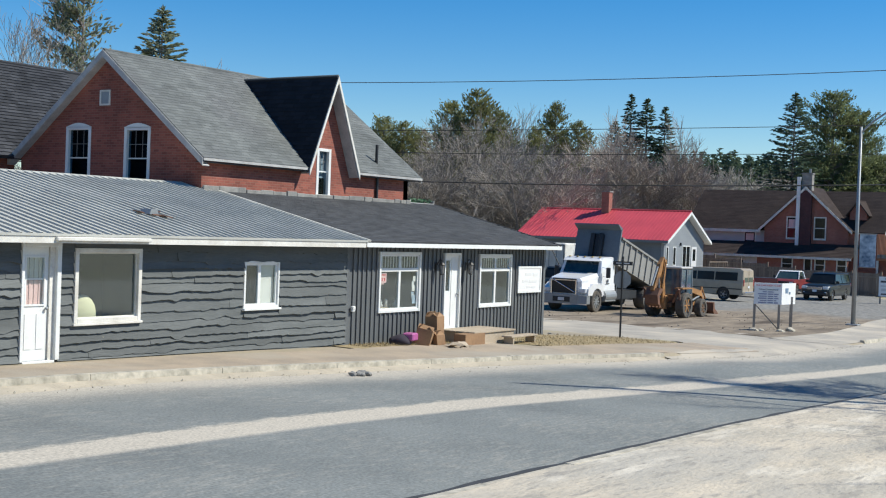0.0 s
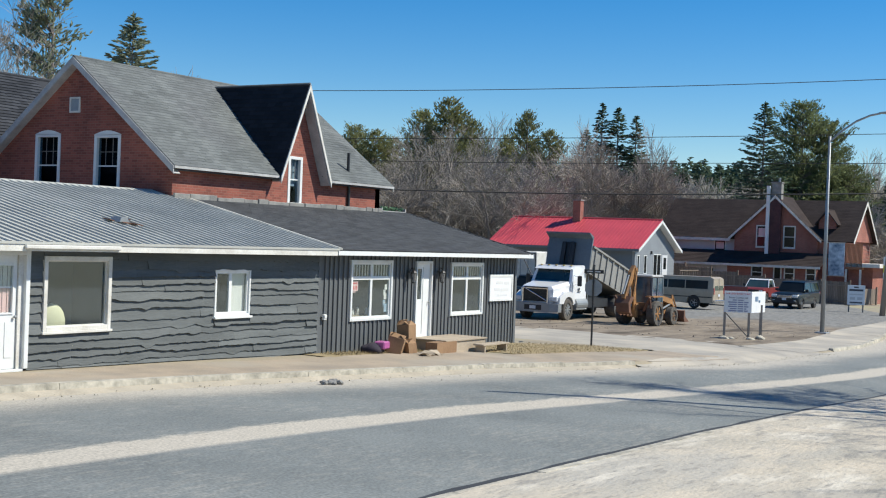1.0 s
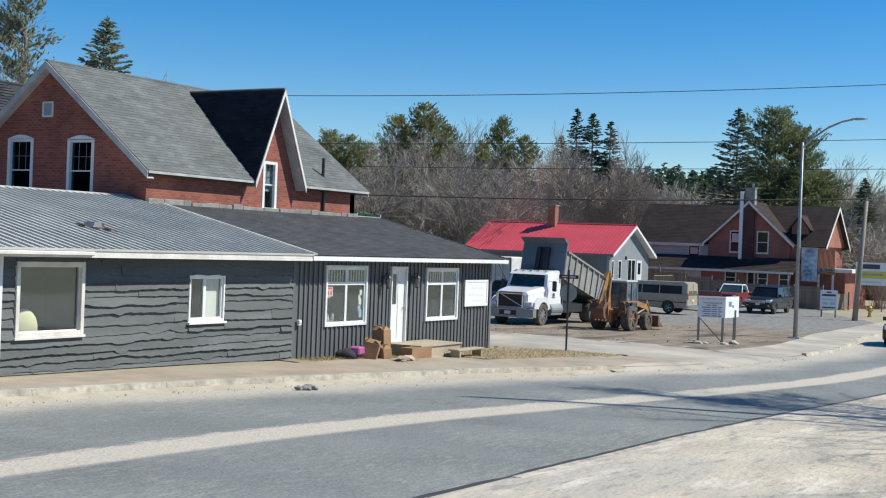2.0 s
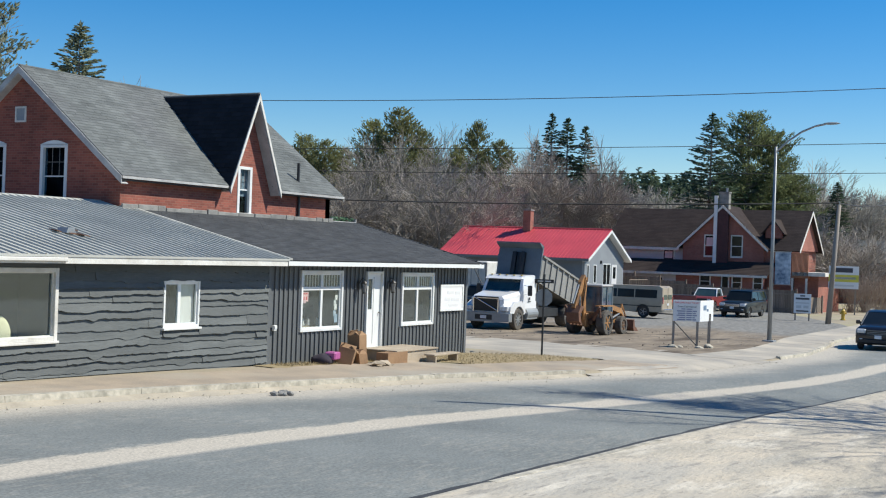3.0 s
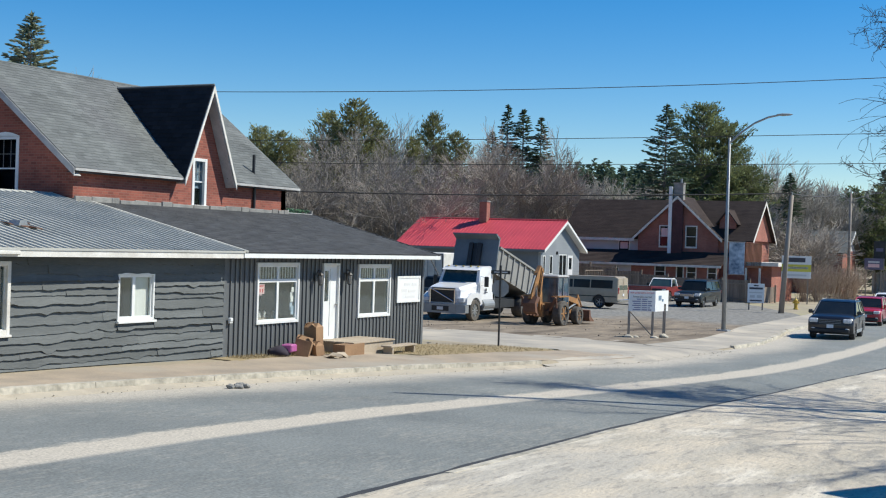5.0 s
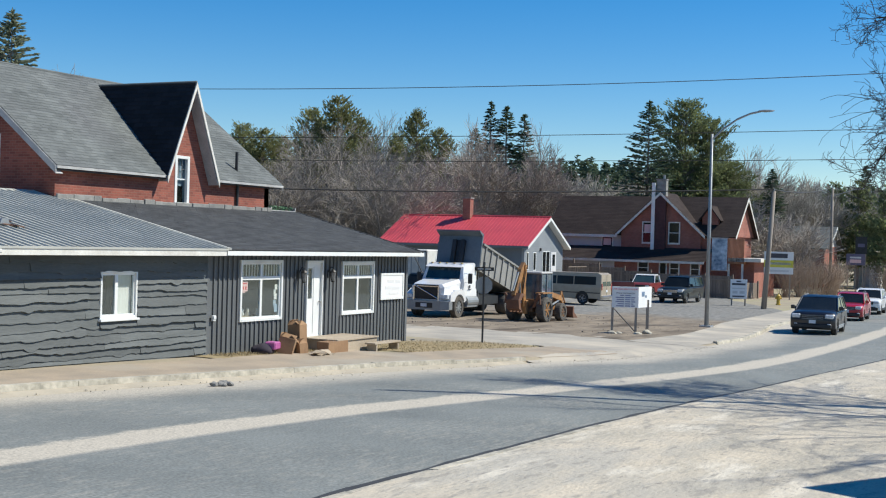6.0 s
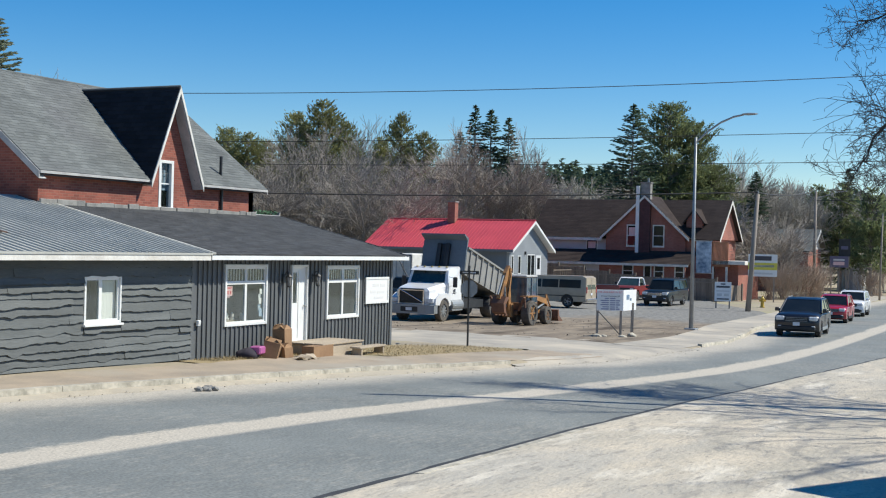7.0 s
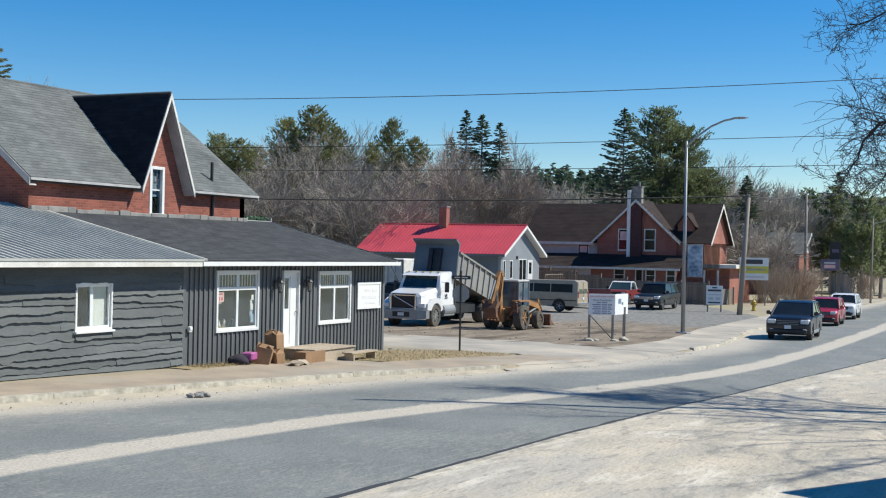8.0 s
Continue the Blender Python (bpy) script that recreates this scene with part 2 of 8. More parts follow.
M_METALROOF = mat("grey_ribbed_steel", (0.49, 0.485, 0.44), (0.38, 0.378, 0.345), rough=0.6, metal=0.0, scale=0.8, fine=14, bump=0.06, spec=0.2)
M_FELT = island_vary(mat("charcoal_shingles", spec=0.15, a=(0.095, 0.098, 0.102), b=(0.066, 0.068, 0.072), rough=0.9, scale=1.2, fine=45, bump=0.35), 0.14)
M_SHINGLE = island_vary(mat("grey_shingles", spec=0.15, a=(0.178, 0.188, 0.182), b=(0.105, 0.112, 0.11), rough=0.9, scale=1.0, fine=40, bump=0.6, depth=0.02, third=(0.145, 0.15, 0.15)), 0.13)
M_DARKSHINGLE = island_vary(mat("dark_shingles", spec=0.15, a=(0.062, 0.064, 0.07), b=(0.036, 0.038, 0.043), rough=0.9, scale=1.0, fine=40, bump=0.4), 0.3)
# near-black: the shade on the dormer's left slope is put into this colour
M_SHADESHINGLE = island_vary(mat("shaded_dormer_shingles", spec=0.12, a=(0.026, 0.028, 0.034), b=(0.018, 0.02, 0.024), rough=0.9, scale=1.0, fine=40, bump=0.4), 0.2)
M_BROWNSHINGLE = island_vary(mat("brown_shingles", spec=0.15, a=(0.058, 0.044, 0.039), b=(0.038, 0.029, 0.027), rough=0.92, scale=0.8, fine=20, bump=0.4), 0.12)
M_REDROOF = mat("red_steel", (0.60, 0.075, 0.09), (0.50, 0.06, 0.075), rough=0.45, scale=0.6, fine=12, bump=0.04, spec=0.6)
M_BRICK = brick_mat("red_brick", (0.305, 0.092, 0.062), (0.19, 0.057, 0.041), (0.27, 0.14, 0.105), 0.5)
M_BRICKFAR = brick_mat("brown_red_brick", (0.34, 0.12, 0.085), (0.24, 0.085, 0.062), (0.30, 0.19, 0.15), 0.35)
M_BRICKDARK = brick_mat("dark_maroon_brick", (0.09, 0.035, 0.035), (0.06, 0.025, 0.028), (0.10, 0.06, 0.055), 0.3)
M_STONE = mat("grey_stone_ledge", (0.31, 0.30, 0.275), (0.18, 0.175, 0.165), rough=0.95, scale=3, fine=30, bump=0.7)
M_GLASS = glass_mat("window_glass", (0.90, 0.935, 0.925), gloss=0.07)
M_OLDGLASS = glass_mat("old_dark_glass", (0.5, 0.6, 0.68), gloss=-0.036)
# dark teal in place of the shade inside the rooms
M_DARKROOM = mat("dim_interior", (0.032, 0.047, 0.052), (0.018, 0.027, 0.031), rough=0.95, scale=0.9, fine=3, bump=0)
M_CURTAIN = mat("white_curtain", (0.78, 0.76, 0.72), (0.62, 0.60, 0.57), rough=0.9, scale=2, fine=14, stretch=(6, 6, 0.4))
M_PINK = mat("pink_curtain", (0.80, 0.56, 0.54), (0.72, 0.44, 0.43), rough=0.9, scale=3, fine=14, stretch=(6, 6, 0.4))
M_CREAM = mat("cream_plastic", (0.74, 0.70, 0.47), (0.64, 0.60, 0.40), rough=0.6)
M_BLACK = mat("black_metal", (0.018, 0.018, 0.02), (0.03, 0.03, 0.03), rough=0.45, bump=0.1)
M_CARD = mat("brown_cardboard", (0.34, 0.205, 0.11), (0.25, 0.145, 0.075), rough=0.9, scale=2, fine=20, bump=0.2, per_object=0.15)
M_RAWWOOD = mat("bare_plywood", (0.47, 0.385, 0.285), (0.32, 0.26, 0.19), rough=0.85, scale=2, fine=28, bump=0.3, stretch=(0.4, 2, 1))
M_PURPLE = mat("pink_plastic", (0.50, 0.14, 0.34), (0.36, 0.09, 0.26), rough=0.5)
M_DARKCLOTH = mat("dark_cloth", (0.03, 0.025, 0.04), (0.05, 0.04, 0.05), rough=0.95)
M_STEEL = mat("galvanised_steel", (0.33, 0.345, 0.35), (0.26, 0.275, 0.28), rough=0.5, metal=0.35, scale=2, fine=18, bump=0.1)
M_CHROME = mat("chrome", (0.75, 0.76, 0.78), (0.6, 0.6, 0.62), rough=0.16, metal=1.0, bump=0.03)
M_RUBBER = mat("tyre_rubber", (0.028, 0.028, 0.028), (0.055, 0.05, 0.045), rough=0.9, scale=4, fine=40)
M_TYREDUST = mat("dusty_tyre", (0.06, 0.055, 0.05), (0.14, 0.125, 0.105), rough=0.95, scale=4, fine=40)
M_RIM = mat("alloy_rim", (0.42, 0.42, 0.43), (0.30, 0.30, 0.31), rough=0.35, metal=0.8, bump=0.05)
M_CARWHITE = mat("white_car_paint", (0.80, 0.80, 0.80), (0.72, 0.72, 0.71), rough=0.3, coat=0.5, scale=1, fine=10, bump=0.02)
M_CARBLUE = mat("dark_blue_car_paint", (0.008, 0.009, 0.014), (0.012, 0.013, 0.019), rough=0.3, coat=0.3, scale=1, fine=10, bump=0.02)
M_CARRED = mat("red_car_paint", (0.44, 0.012, 0.025), (0.36, 0.012, 0.02), rough=0.28, coat=0.7, scale=1, fine=10, bump=0.02)
M_CARTEAL = mat("dark_teal_car_paint", (0.008, 0.014, 0.018), (0.012, 0.018, 0.022), rough=0.35, coat=0.15, bump=0.03)
M_CARTAN = mat("tan_car_paint", (0.42, 0.345, 0.25), (0.34, 0.28, 0.205), rough=0.4, coat=0.3, bump=0.03)
M_CARMAROON = mat("faded_red_car_paint", (0.24, 0.035, 0.03), (0.18, 0.028, 0.026), rough=0.4, coat=0.3, bump=0.03)
M_BLACKPLASTIC = mat("black_plastic", (0.016, 0.016, 0.017), (0.03, 0.03, 0.03), rough=0.55, bump=0.1)
M_SEEDED = mat("seeded_lantern_glass", (0.30, 0.30, 0.29), (0.16, 0.16, 0.16), rough=0.2, scale=20, fine=60, bump=0.2)
M_LAMPGLASS = mat("headlight_glass", (0.72, 0.75, 0.78), (0.45, 0.48, 0.5), rough=0.12, scale=9, fine=30, bump=0.1, coat=1.0)
M_TAIL = mat("red_tail_lens", (0.5, 0.02, 0.02), (0.35, 0.015, 0.015), rough=0.2, coat=1.0, bump=0)
M_PLATE = mat("plate_white", (0.70, 0.72, 0.74), (0.6, 0.62, 0.65), rough=0.5, bump=0)
M_MACHINE = mat("worn_yellow_machine_paint", (0.44, 0.215, 0.07), (0.22, 0.11, 0.045), rough=0.65, scale=3, fine=14, bump=0.4, third=(0.10, 0.06, 0.038))
M_RUST = mat("rusty_steel", (0.20, 0.10, 0.06), (0.12, 0.06, 0.04), rough=0.85, scale=3, fine=22, bump=0.4)
M_DUMP = mat("grey_dump_box_paint", (0.15, 0.18, 0.20), (0.11, 0.13, 0.145), rough=0.55, scale=1.2, fine=16, bump=0.2, third=(0.19, 0.20, 0.20))
M_DUMPSIDE = mat("dusty_grey_steel", (0.30, 0.29, 0.265), (0.21, 0.205, 0.19), rough=0.7, scale=1.2, fine=16, bump=0.3)
M_LIGHTSIDING = mat("pale_grey_siding", (0.27, 0.29, 0.305), (0.22, 0.235, 0.25), rough=0.6, scale=0.8, fine=14, bump=0.1)
# blue-grey that holds the red-roofed house's side shade; cab posts share it
M_BLUESHADE = mat("slate_blue_shade_and_paint", (0.14, 0.165, 0.19), (0.11, 0.13, 0.15), rough=0.6, scale=0.8, fine=14, bump=0.1)
M_STUCCO = mat("white_grey_siding", (0.55, 0.53, 0.52), (0.46, 0.44, 0.43), rough=0.8, scale=0.8, fine=14, bump=0.2)
M_FENCE = mat("weathered_fence_wood", (0.25, 0.195, 0.15), (0.17, 0.135, 0.105), rough=0.9, scale=1.2, fine=20, bump=0.4, stretch=(3, 3, 0.4))
island_vary(M_FENCE, 0.2)
M_POLEWOOD = mat("grey_pole_wood", (0.33, 0.285, 0.24), (0.22, 0.19, 0.16), rough=0.9, scale=2, fine=24, bump=0.5, stretch=(3, 3, 0.25))
M_REDWOOD = mat("orange_stained_wood", (0.36, 0.16, 0.08), (0.27, 0.12, 0.06), rough=0.8, scale=2, fine=20)
M_SIGN = mat("white_sign_board", (0.80, 0.80, 0.79), (0.72, 0.72, 0.71), rough=0.5, scale=1.5, fine=10, bump=0.03)
M_RED = mat("red_ink", (0.60, 0.05, 0.07), (0.5, 0.05, 0.06), rough=0.6, bump=0)
M_INK = mat("dark_ink", (0.05, 0.05, 0.065), (0.07, 0.07, 0.08), rough=0.6, bump=0)
M_PALEINK = mat("faded_ink", (0.55, 0.55, 0.54), (0.62, 0.62, 0.61), rough=0.6, bump=0)
M_FAINT = mat("nearly_white_ink", (0.66, 0.66, 0.655), (0.70, 0.70, 0.69), rough=0.6, bump=0)
M_BLUEINK = mat("slate_blue_ink", (0.20, 0.21, 0.32), (0.26, 0.27, 0.38), rough=0.6, bump=0)
M_YELLOW = mat("yellow_sign_paint", (0.70, 0.62, 0.08), (0.6, 0.53, 0.08), rough=0.5, bump=0.02)
M_HYDRANT = mat("yellow_cast_iron", (0.62, 0.42, 0.06), (0.5, 0.33, 0.05), rough=0.5, bump=0.1)
M_BLUEBANNER = mat("blue_white_banner", (0.50, 0.62, 0.74), (0.06, 0.12, 0.2), rough=0.8, scale=1.6, fine=6, bump=0.05)
M_PURPLESIGN = mat("purple_grey_sign", (0.14, 0.13, 0.20), (0.11, 0.10, 0.16), rough=0.6, bump=0.02)
M_WIRE = mat("black_cable", (0.02, 0.02, 0.022), (0.03, 0.03, 0.03), rough=0.7, bump=0)
M_DARKBARK = mat("dark_bark", (0.075, 0.062, 0.055), (0.045, 0.038, 0.034), rough=0.95, scale=4, fine=30, bump=0.4)
M_BARK = mat("grey_brown_bark", (0.30, 0.26, 0.225), (0.18, 0.155, 0.135), rough=0.95, scale=4, fine=30, bump=0.6, per_object=0.18)
M_TWIG = mat("bare_twigs", (0.37, 0.328, 0.283), (0.265, 0.232, 0.20), rough=0.95, scale=2, fine=10, bump=0, per_object=0.2)
M_SHRUB = mat("brown_shrub_stems", (0.42, 0.325, 0.25), (0.29, 0.22, 0.17), rough=0.95, scale=2, fine=10, bump=0, per_object=0.2)
M_TWIGRED = mat("reddish_bare_twigs", (0.36, 0.308, 0.262), (0.26, 0.22, 0.188), rough=0.95, scale=2, fine=10, bump=0, per_object=0.12)
M_TWIGPALE = mat("pale_bare_twigs", (0.44, 0.40, 0.34), (0.34, 0.31, 0.265), rough=0.95, scale=2, fine=10, bump=0, per_object=0.15)
M_SPRUCE = island_vary(mat("spruce_needles", (0.15, 0.20, 0.125), (0.095, 0.135, 0.085), rough=0.85, scale=1.0, fine=8, bump=0, per_object=0.15), 0.35)
M_BLUESPRUCE = island_vary(mat("thin_grey_green_needles", (0.34, 0.365, 0.25), (0.22, 0.25, 0.17), rough=0.85, scale=1.0, fine=8, bump=0, per_object=0.1), 0.3)
M_PINE = island_vary(mat("pine_needles", (0.27, 0.305, 0.15), (0.17, 0.205, 0.10), rough=0.85, scale=0.7, fine=6, bump=0, per_object=0.15), 0.35)
M_OLIVE = island_vary(mat("olive_pine_needles", (0.33, 0.33, 0.15), (0.205, 0.215, 0.10), rough=0.85, scale=0.7, fine=6, bump=0, per_object=0.15), 0.35)


def let_through(m, share):
    """Thin needles pass some of the light on."""
    nt = m.node_tree
    n, bs = nt.nodes, nt.nodes["Principled BSDF"]
    tl, mx = n.new("ShaderNodeBsdfTranslucent"), n.new("ShaderNodeMixShader")
    nt.links.new(bs.inputs["Base Color"].links[0].from_socket, tl.inputs[0])
    mx.inputs[0].default_value = share
    nt.links.new(bs.outputs[0], mx.inputs[1])
    nt.links.new(tl.outputs[0], mx.inputs[2])
    nt.links.new(mx.outputs[0], n["Material Output"].inputs[0])


for needles in (M_SPRUCE, M_BLUESPRUCE, M_PINE, M_OLIVE):
    let_through(needles, 0.5)
M_GREENBIT = mat("green_plastic_leaves", (0.06, 0.16, 0.07), (0.04, 0.11, 0.05), rough=0.7, per_object=0.1)


# ---- mesh helpers ----
def thing(name, at, turn, label, category, group="", kind=""):
    """A top-level Empty at the thing's base."""
    ob = new(name)
    ob.matrix_basis = pose(*at, 0, 0, turn)
    return tagged(ob, label, category, group, kind)


def part(name, bm, material, parent=None, label="", smooth=False, kind="", apart=False):
    """Link a bmesh as one mesh object; apart=True: the mesh is in world places and is brought into its parent's."""
    if apart and parent:
        root = parent
        while root.parent:
            root = root.parent
        bm.transform(root.matrix_basis.inverted())
    me = bpy.data.meshes.new(name)
    bmesh.ops.recalc_face_normals(bm, faces=bm.faces)
    bm.to_mesh(me)
    bm.free()
    if smooth:
        me.polygons.foreach_set("use_smooth", [True] * len(me.polygons))
    me.materials.append(material)
    ob = new(name, me)
    ob.parent = parent
    return tagged(ob, label, "", "", kind)


def box(bm, x0, x1, y0, y1, z0, z1, bevel=0.0, m=None):
    v = [bm.verts.new((x, y, z)) for z in (z0, z1) for y in (y0, y1) for x in (x0, x1)]
    fs = [bm.faces.new([v[i] for i in f]) for f in ((0, 2, 3, 1), (4, 5, 7, 6), (0, 1, 5, 4), (2, 6, 7, 3), (0, 4, 6, 2), (1, 3, 7, 5))]
    if bevel:
        es = list({e for f in fs for e in f.edges})
        r = bmesh.ops.bevel(bm, geom=es, offset=bevel, segments=1, affect="EDGES")
        v = list({w for f in r["faces"] for w in f.verts})
    if m:
        bmesh.ops.transform(bm, matrix=m, verts=v)
    return bm


def each(name, rows, material, parent, label="", bevel=0.0):
    """Every box a part of its own."""
    return [part(name, boxes(r, bevel=bevel), material, parent, label, apart=True) for r in rows]


def boxes(*rows, bevel=0.0, m=None):
    bm = bmesh.new()
    for r in rows:
        box(bm, *r, bevel=bevel, m=m)
    return bm


def tube(bm, p, q, r0, r1=None, n=8, caps=True):
    p, q = Vector(p), Vector(q)
    r1 = r0 if r1 is None else r1
    d = (q - p).normalized()
    a = d.orthogonal().normalized()
    b = d.cross(a)
    rings = []
    for c, r in ((p, r0), (q, r1)):
        rings.append([bm.verts.new(c + r * (math.cos(k * math.tau / n) * a + math.sin(k * math.tau / n) * b)) for k in range(n)])
    for k in range(n):
        bm.faces.new((rings[0][k], rings[0][(k + 1) % n], rings[1][(k + 1) % n], rings[1][k]))
    if caps:
        bm.faces.new(rings[0][::-1])
        bm.faces.new(rings[1])
    return bm


def tubes(*rows, n=8):
    bm = bmesh.new()
    for r in rows:
        tube(bm, *r, n=n)
    return bm


def lathe(bm, axis_p, axis_d, prof, n=20):
    """Rings of (along, radius) round an axis."""
    p, d = Vector(axis_p), Vector(axis_d).normalized()
    a = d.orthogonal().normalized()
    b = d.cross(a)
    rings = [[bm.verts.new(p + d * s + r * (math.cos(k * math.tau / n) * a + math.sin(k * math.tau / n) * b)) for k in range(n)] for s, r in prof]
    for i in range(len(rings) - 1):
        for k in range(n):
            bm.faces.new((rings[i][k], rings[i][(k + 1) % n], rings[i + 1][(k + 1) % n], rings[i + 1][k]))
    bm.faces.new(rings[0][::-1])
    bm.faces.new(rings[-1])
    return bm


def prism(bm, pts, axis, a, b):
    """A flat outline pushed along an axis from a to b. pts: (u, v) in the other two axes, in order."""
    def put(u, v, w):
        return {"x": (w, u, v), "y": (u, w, v), "z": (u, v, w)}[axis]
    lo = [bm.verts.new(put(u, v, a)) for u, v in pts]
    hi = [bm.verts.new(put(u, v, b)) for u, v in pts]
    n = len(pts)
    bm.faces.new(lo[::-1])
    bm.faces.new(hi)
    for i in range(n):
        bm.faces.new((lo[i], lo[(i + 1) % n], hi[(i + 1) % n], hi[i]))
    return bm


def slab(bm, corners, thick):
    """A plate: its upper corners, with thickness straight down along its normal."""
    c = [Vector(p) for p in corners]
    nrm = (c[1] - c[0]).cross(c[2] - c[0]).normalized()
    if nrm.z < 0:
        nrm = -nrm
    hi = [bm.verts.new(p) for p in c]
    lo = [bm.verts.new(p - nrm * thick) for p in c]
    n = len(c)
    bm.faces.new(hi)
    bm.faces.new(lo[::-1])
    for i in range(n):
        bm.faces.new((lo[i], lo[(i + 1) % n], hi[(i + 1) % n], hi[i]))
    return bm


def shingles(bm, eave0, eave1, up, rows_len, keep=None, tab=0.30, course=0.145, thick=0.012, seed=3, jitter=0.012):
    """Courses of lapped tabs on a roof plane: from eave0 to eave1, and up the slope by rows_len metres."""
    rnd = random.Random(seed)
    e0, e1, upv = Vector(eave0), Vector(eave1), Vector(up).normalized()
    along = (e1 - e0).normalized()
    w = (e1 - e0).length
    nrm = along.cross(upv).normalized()
    if nrm.z < 0:
        nrm = -nrm
    for i in range(int(rows_len / course) + 1):
        s = i * course
        x = -tab * (0.5 if i % 2 else 0) - rnd.random() * 0.03
        while x < w:
            a, b = max(x, 0), min(x + tab - 0.006, w)
            x += tab
            if b - a < 0.03:
                continue
            mid = e0 + along * (a + b) / 2 + upv * (s + course / 2)
            if keep and not keep(mid):
                continue
            d = rnd.uniform(-jitter, jitter)
            top = min(s + course * 1.25, rows_len)
            q = [e0 + along * u + upv * v + nrm * h for u, v, h in
                 ((a, s + d, thick + 0.016), (b, s + d, thick + 0.016), (b, top, 0.012), (a, top, 0.012), (a, s + d, 0.004), (b, s + d, 0.004))]
            v = [bm.verts.new(p) for p in q]
            bm.faces.new((v[0], v[1], v[2], v[3]))
            bm.faces.new((v[4], v[5], v[1], v[0]))
            bm.faces.new((v[4], v[0], v[3]))
            bm.faces.new((v[5], v[2], v[1]))
    return bm


def wavy_sheet(name, xs, lo, hi, n, height, material, label, kind="structure", seed=0, wobble=0.0):
    """A ground sheet between two lines y = lo(x) and y = hi(x)."""
    bm = bmesh.new()
    rnd = random.Random(seed)
    grid = []
    for x in xs:
        a, b = lo(x) + rnd.uniform(-wobble, wobble), hi(x) + rnd.uniform(-wobble, wobble)
        grid.append([bm.verts.new((x, a + (b - a) * k / n, height(x, a + (b - a) * k / n))) for k in range(n + 1)])
    for i in range(len(grid) - 1):
        for k in range(n):
            bm.faces.new((grid[i][k], grid[i + 1][k], grid[i + 1][k + 1], grid[i][k + 1]))
    ob = part(name, bm, material, None, smooth=True)
    return tagged(ob, label, name.replace("_", " "), "", kind)


# ---- ground ----
def line(*pairs):
    xs, ys = [p[0] for p in pairs], [p[1] for p in pairs]
    return lambda x: float(np.interp(x, xs, ys))


ROAD_Z = line((-400, .8), (-20, .8), (0, .68), (10, .52), (20, .28), (30, 0), (40, -.2), (50, -.38), (60, -.52), (70, -.62), (85, -.75), (110, -.8), (900, -.8))
FAR_EDGE = line((-400, 17.2), (13, 17.1), (16.7, 16.9), (21, 16.25), (26.8, 15.5), (33.4, 13.9), (36, 13.0), (38.4, 12.65), (45.7, 12.45), (52, 12.35), (58, 13.0), (64, 13.9), (80, 14.75), (100, 15.6), (128, 15.2), (900, 15.2))
NEAR_EDGE = line((-400, 7.3), (12, 7.26), (20, 7.22), (26, 7.08), (35.6, 6.5), (49, 5.55), (60, 5.0), (80, 4.8), (900, 4.8))
MIDDLE = line((-400, 11.75), (9, 11.7), (14, 11.6), (18, 11.3), (22.3, 10.68), (28.5, 9.9), (36, 8.8), (42, 8.5), (53, 8.5), (76, 8.85), (90, 9.3), (128, 10), (900, 10))
LIFT = line((-400, .13), (36, .13), (46, .03), (900, .03))


def step(v, a, b):
    t = min(max((v - a) / (b - a), 0), 1)
    return t * t * (3 - 2 * t)


def ground_z(x, y):
    """Height of the open ground away from the road."""
    z = ROAD_Z(x)
    if y > (FAR_EDGE(x) + NEAR_EDGE(x)) / 2:
        z += LIFT(x) + 0.05 * step(y, FAR_EDGE(x) + 1.6, FAR_EDGE(x) + 3)
        z += 1.0 * step(y, 29, 42) * step(x, 60, 80)
    else:
        z += 0.012 + 1.0 * (1 - step(math.hypot(x, y), 3, 8.5))
    z += 7.0 * step(math.hypot(x, y), 150, 420)
    return z


XS = [-600, -300, -150, -80, -40, -20] + [-10 + 1.5 * k for k in range(94)] + [140, 160, 190, 230, 300, 420, 600, 900]


def build_ground():
    bm = bmesh.new()
    rows = []
    for x in XS:
        a, b = NEAR_EDGE(x), FAR_EDGE(x)
        ys = [(a - d, 0) for d in (700, 400, 250, 150, 80, 50, 30, 20, 14, 11, 9, 7.5, 6, 4.5, 3, 1.5, 0.16)]
        ys += [(a + 0.1, 1), (b - 0.1, 1)]
        ys += [(b + 0.1, 1 if 34.5 < x < 45.5 else 0)] + [(b + d, 0) for d in (1, 2, 3, 4, 6, 8, 11, 14, 17, 20, 24, 30, 40, 60, 90, 140, 200, 300, 450, 800)]
        rows.append([bm.verts.new((x, y, ROAD_Z(x) - 0.12 if low else ground_z(x, y) - 0.012)) for y, low in ys])
    for i in range(len(rows) - 1):
        for k in range(len(rows[0]) - 1):
            bm.faces.new((rows[i][k], rows[i + 1][k], rows[i + 1][k + 1], rows[i][k + 1]))
    ob = part("ground", bm, M_GROUND, None, smooth=True)
    tagged(ob, "dry brown early spring ground with patchy grass", "ground", "", "structure")


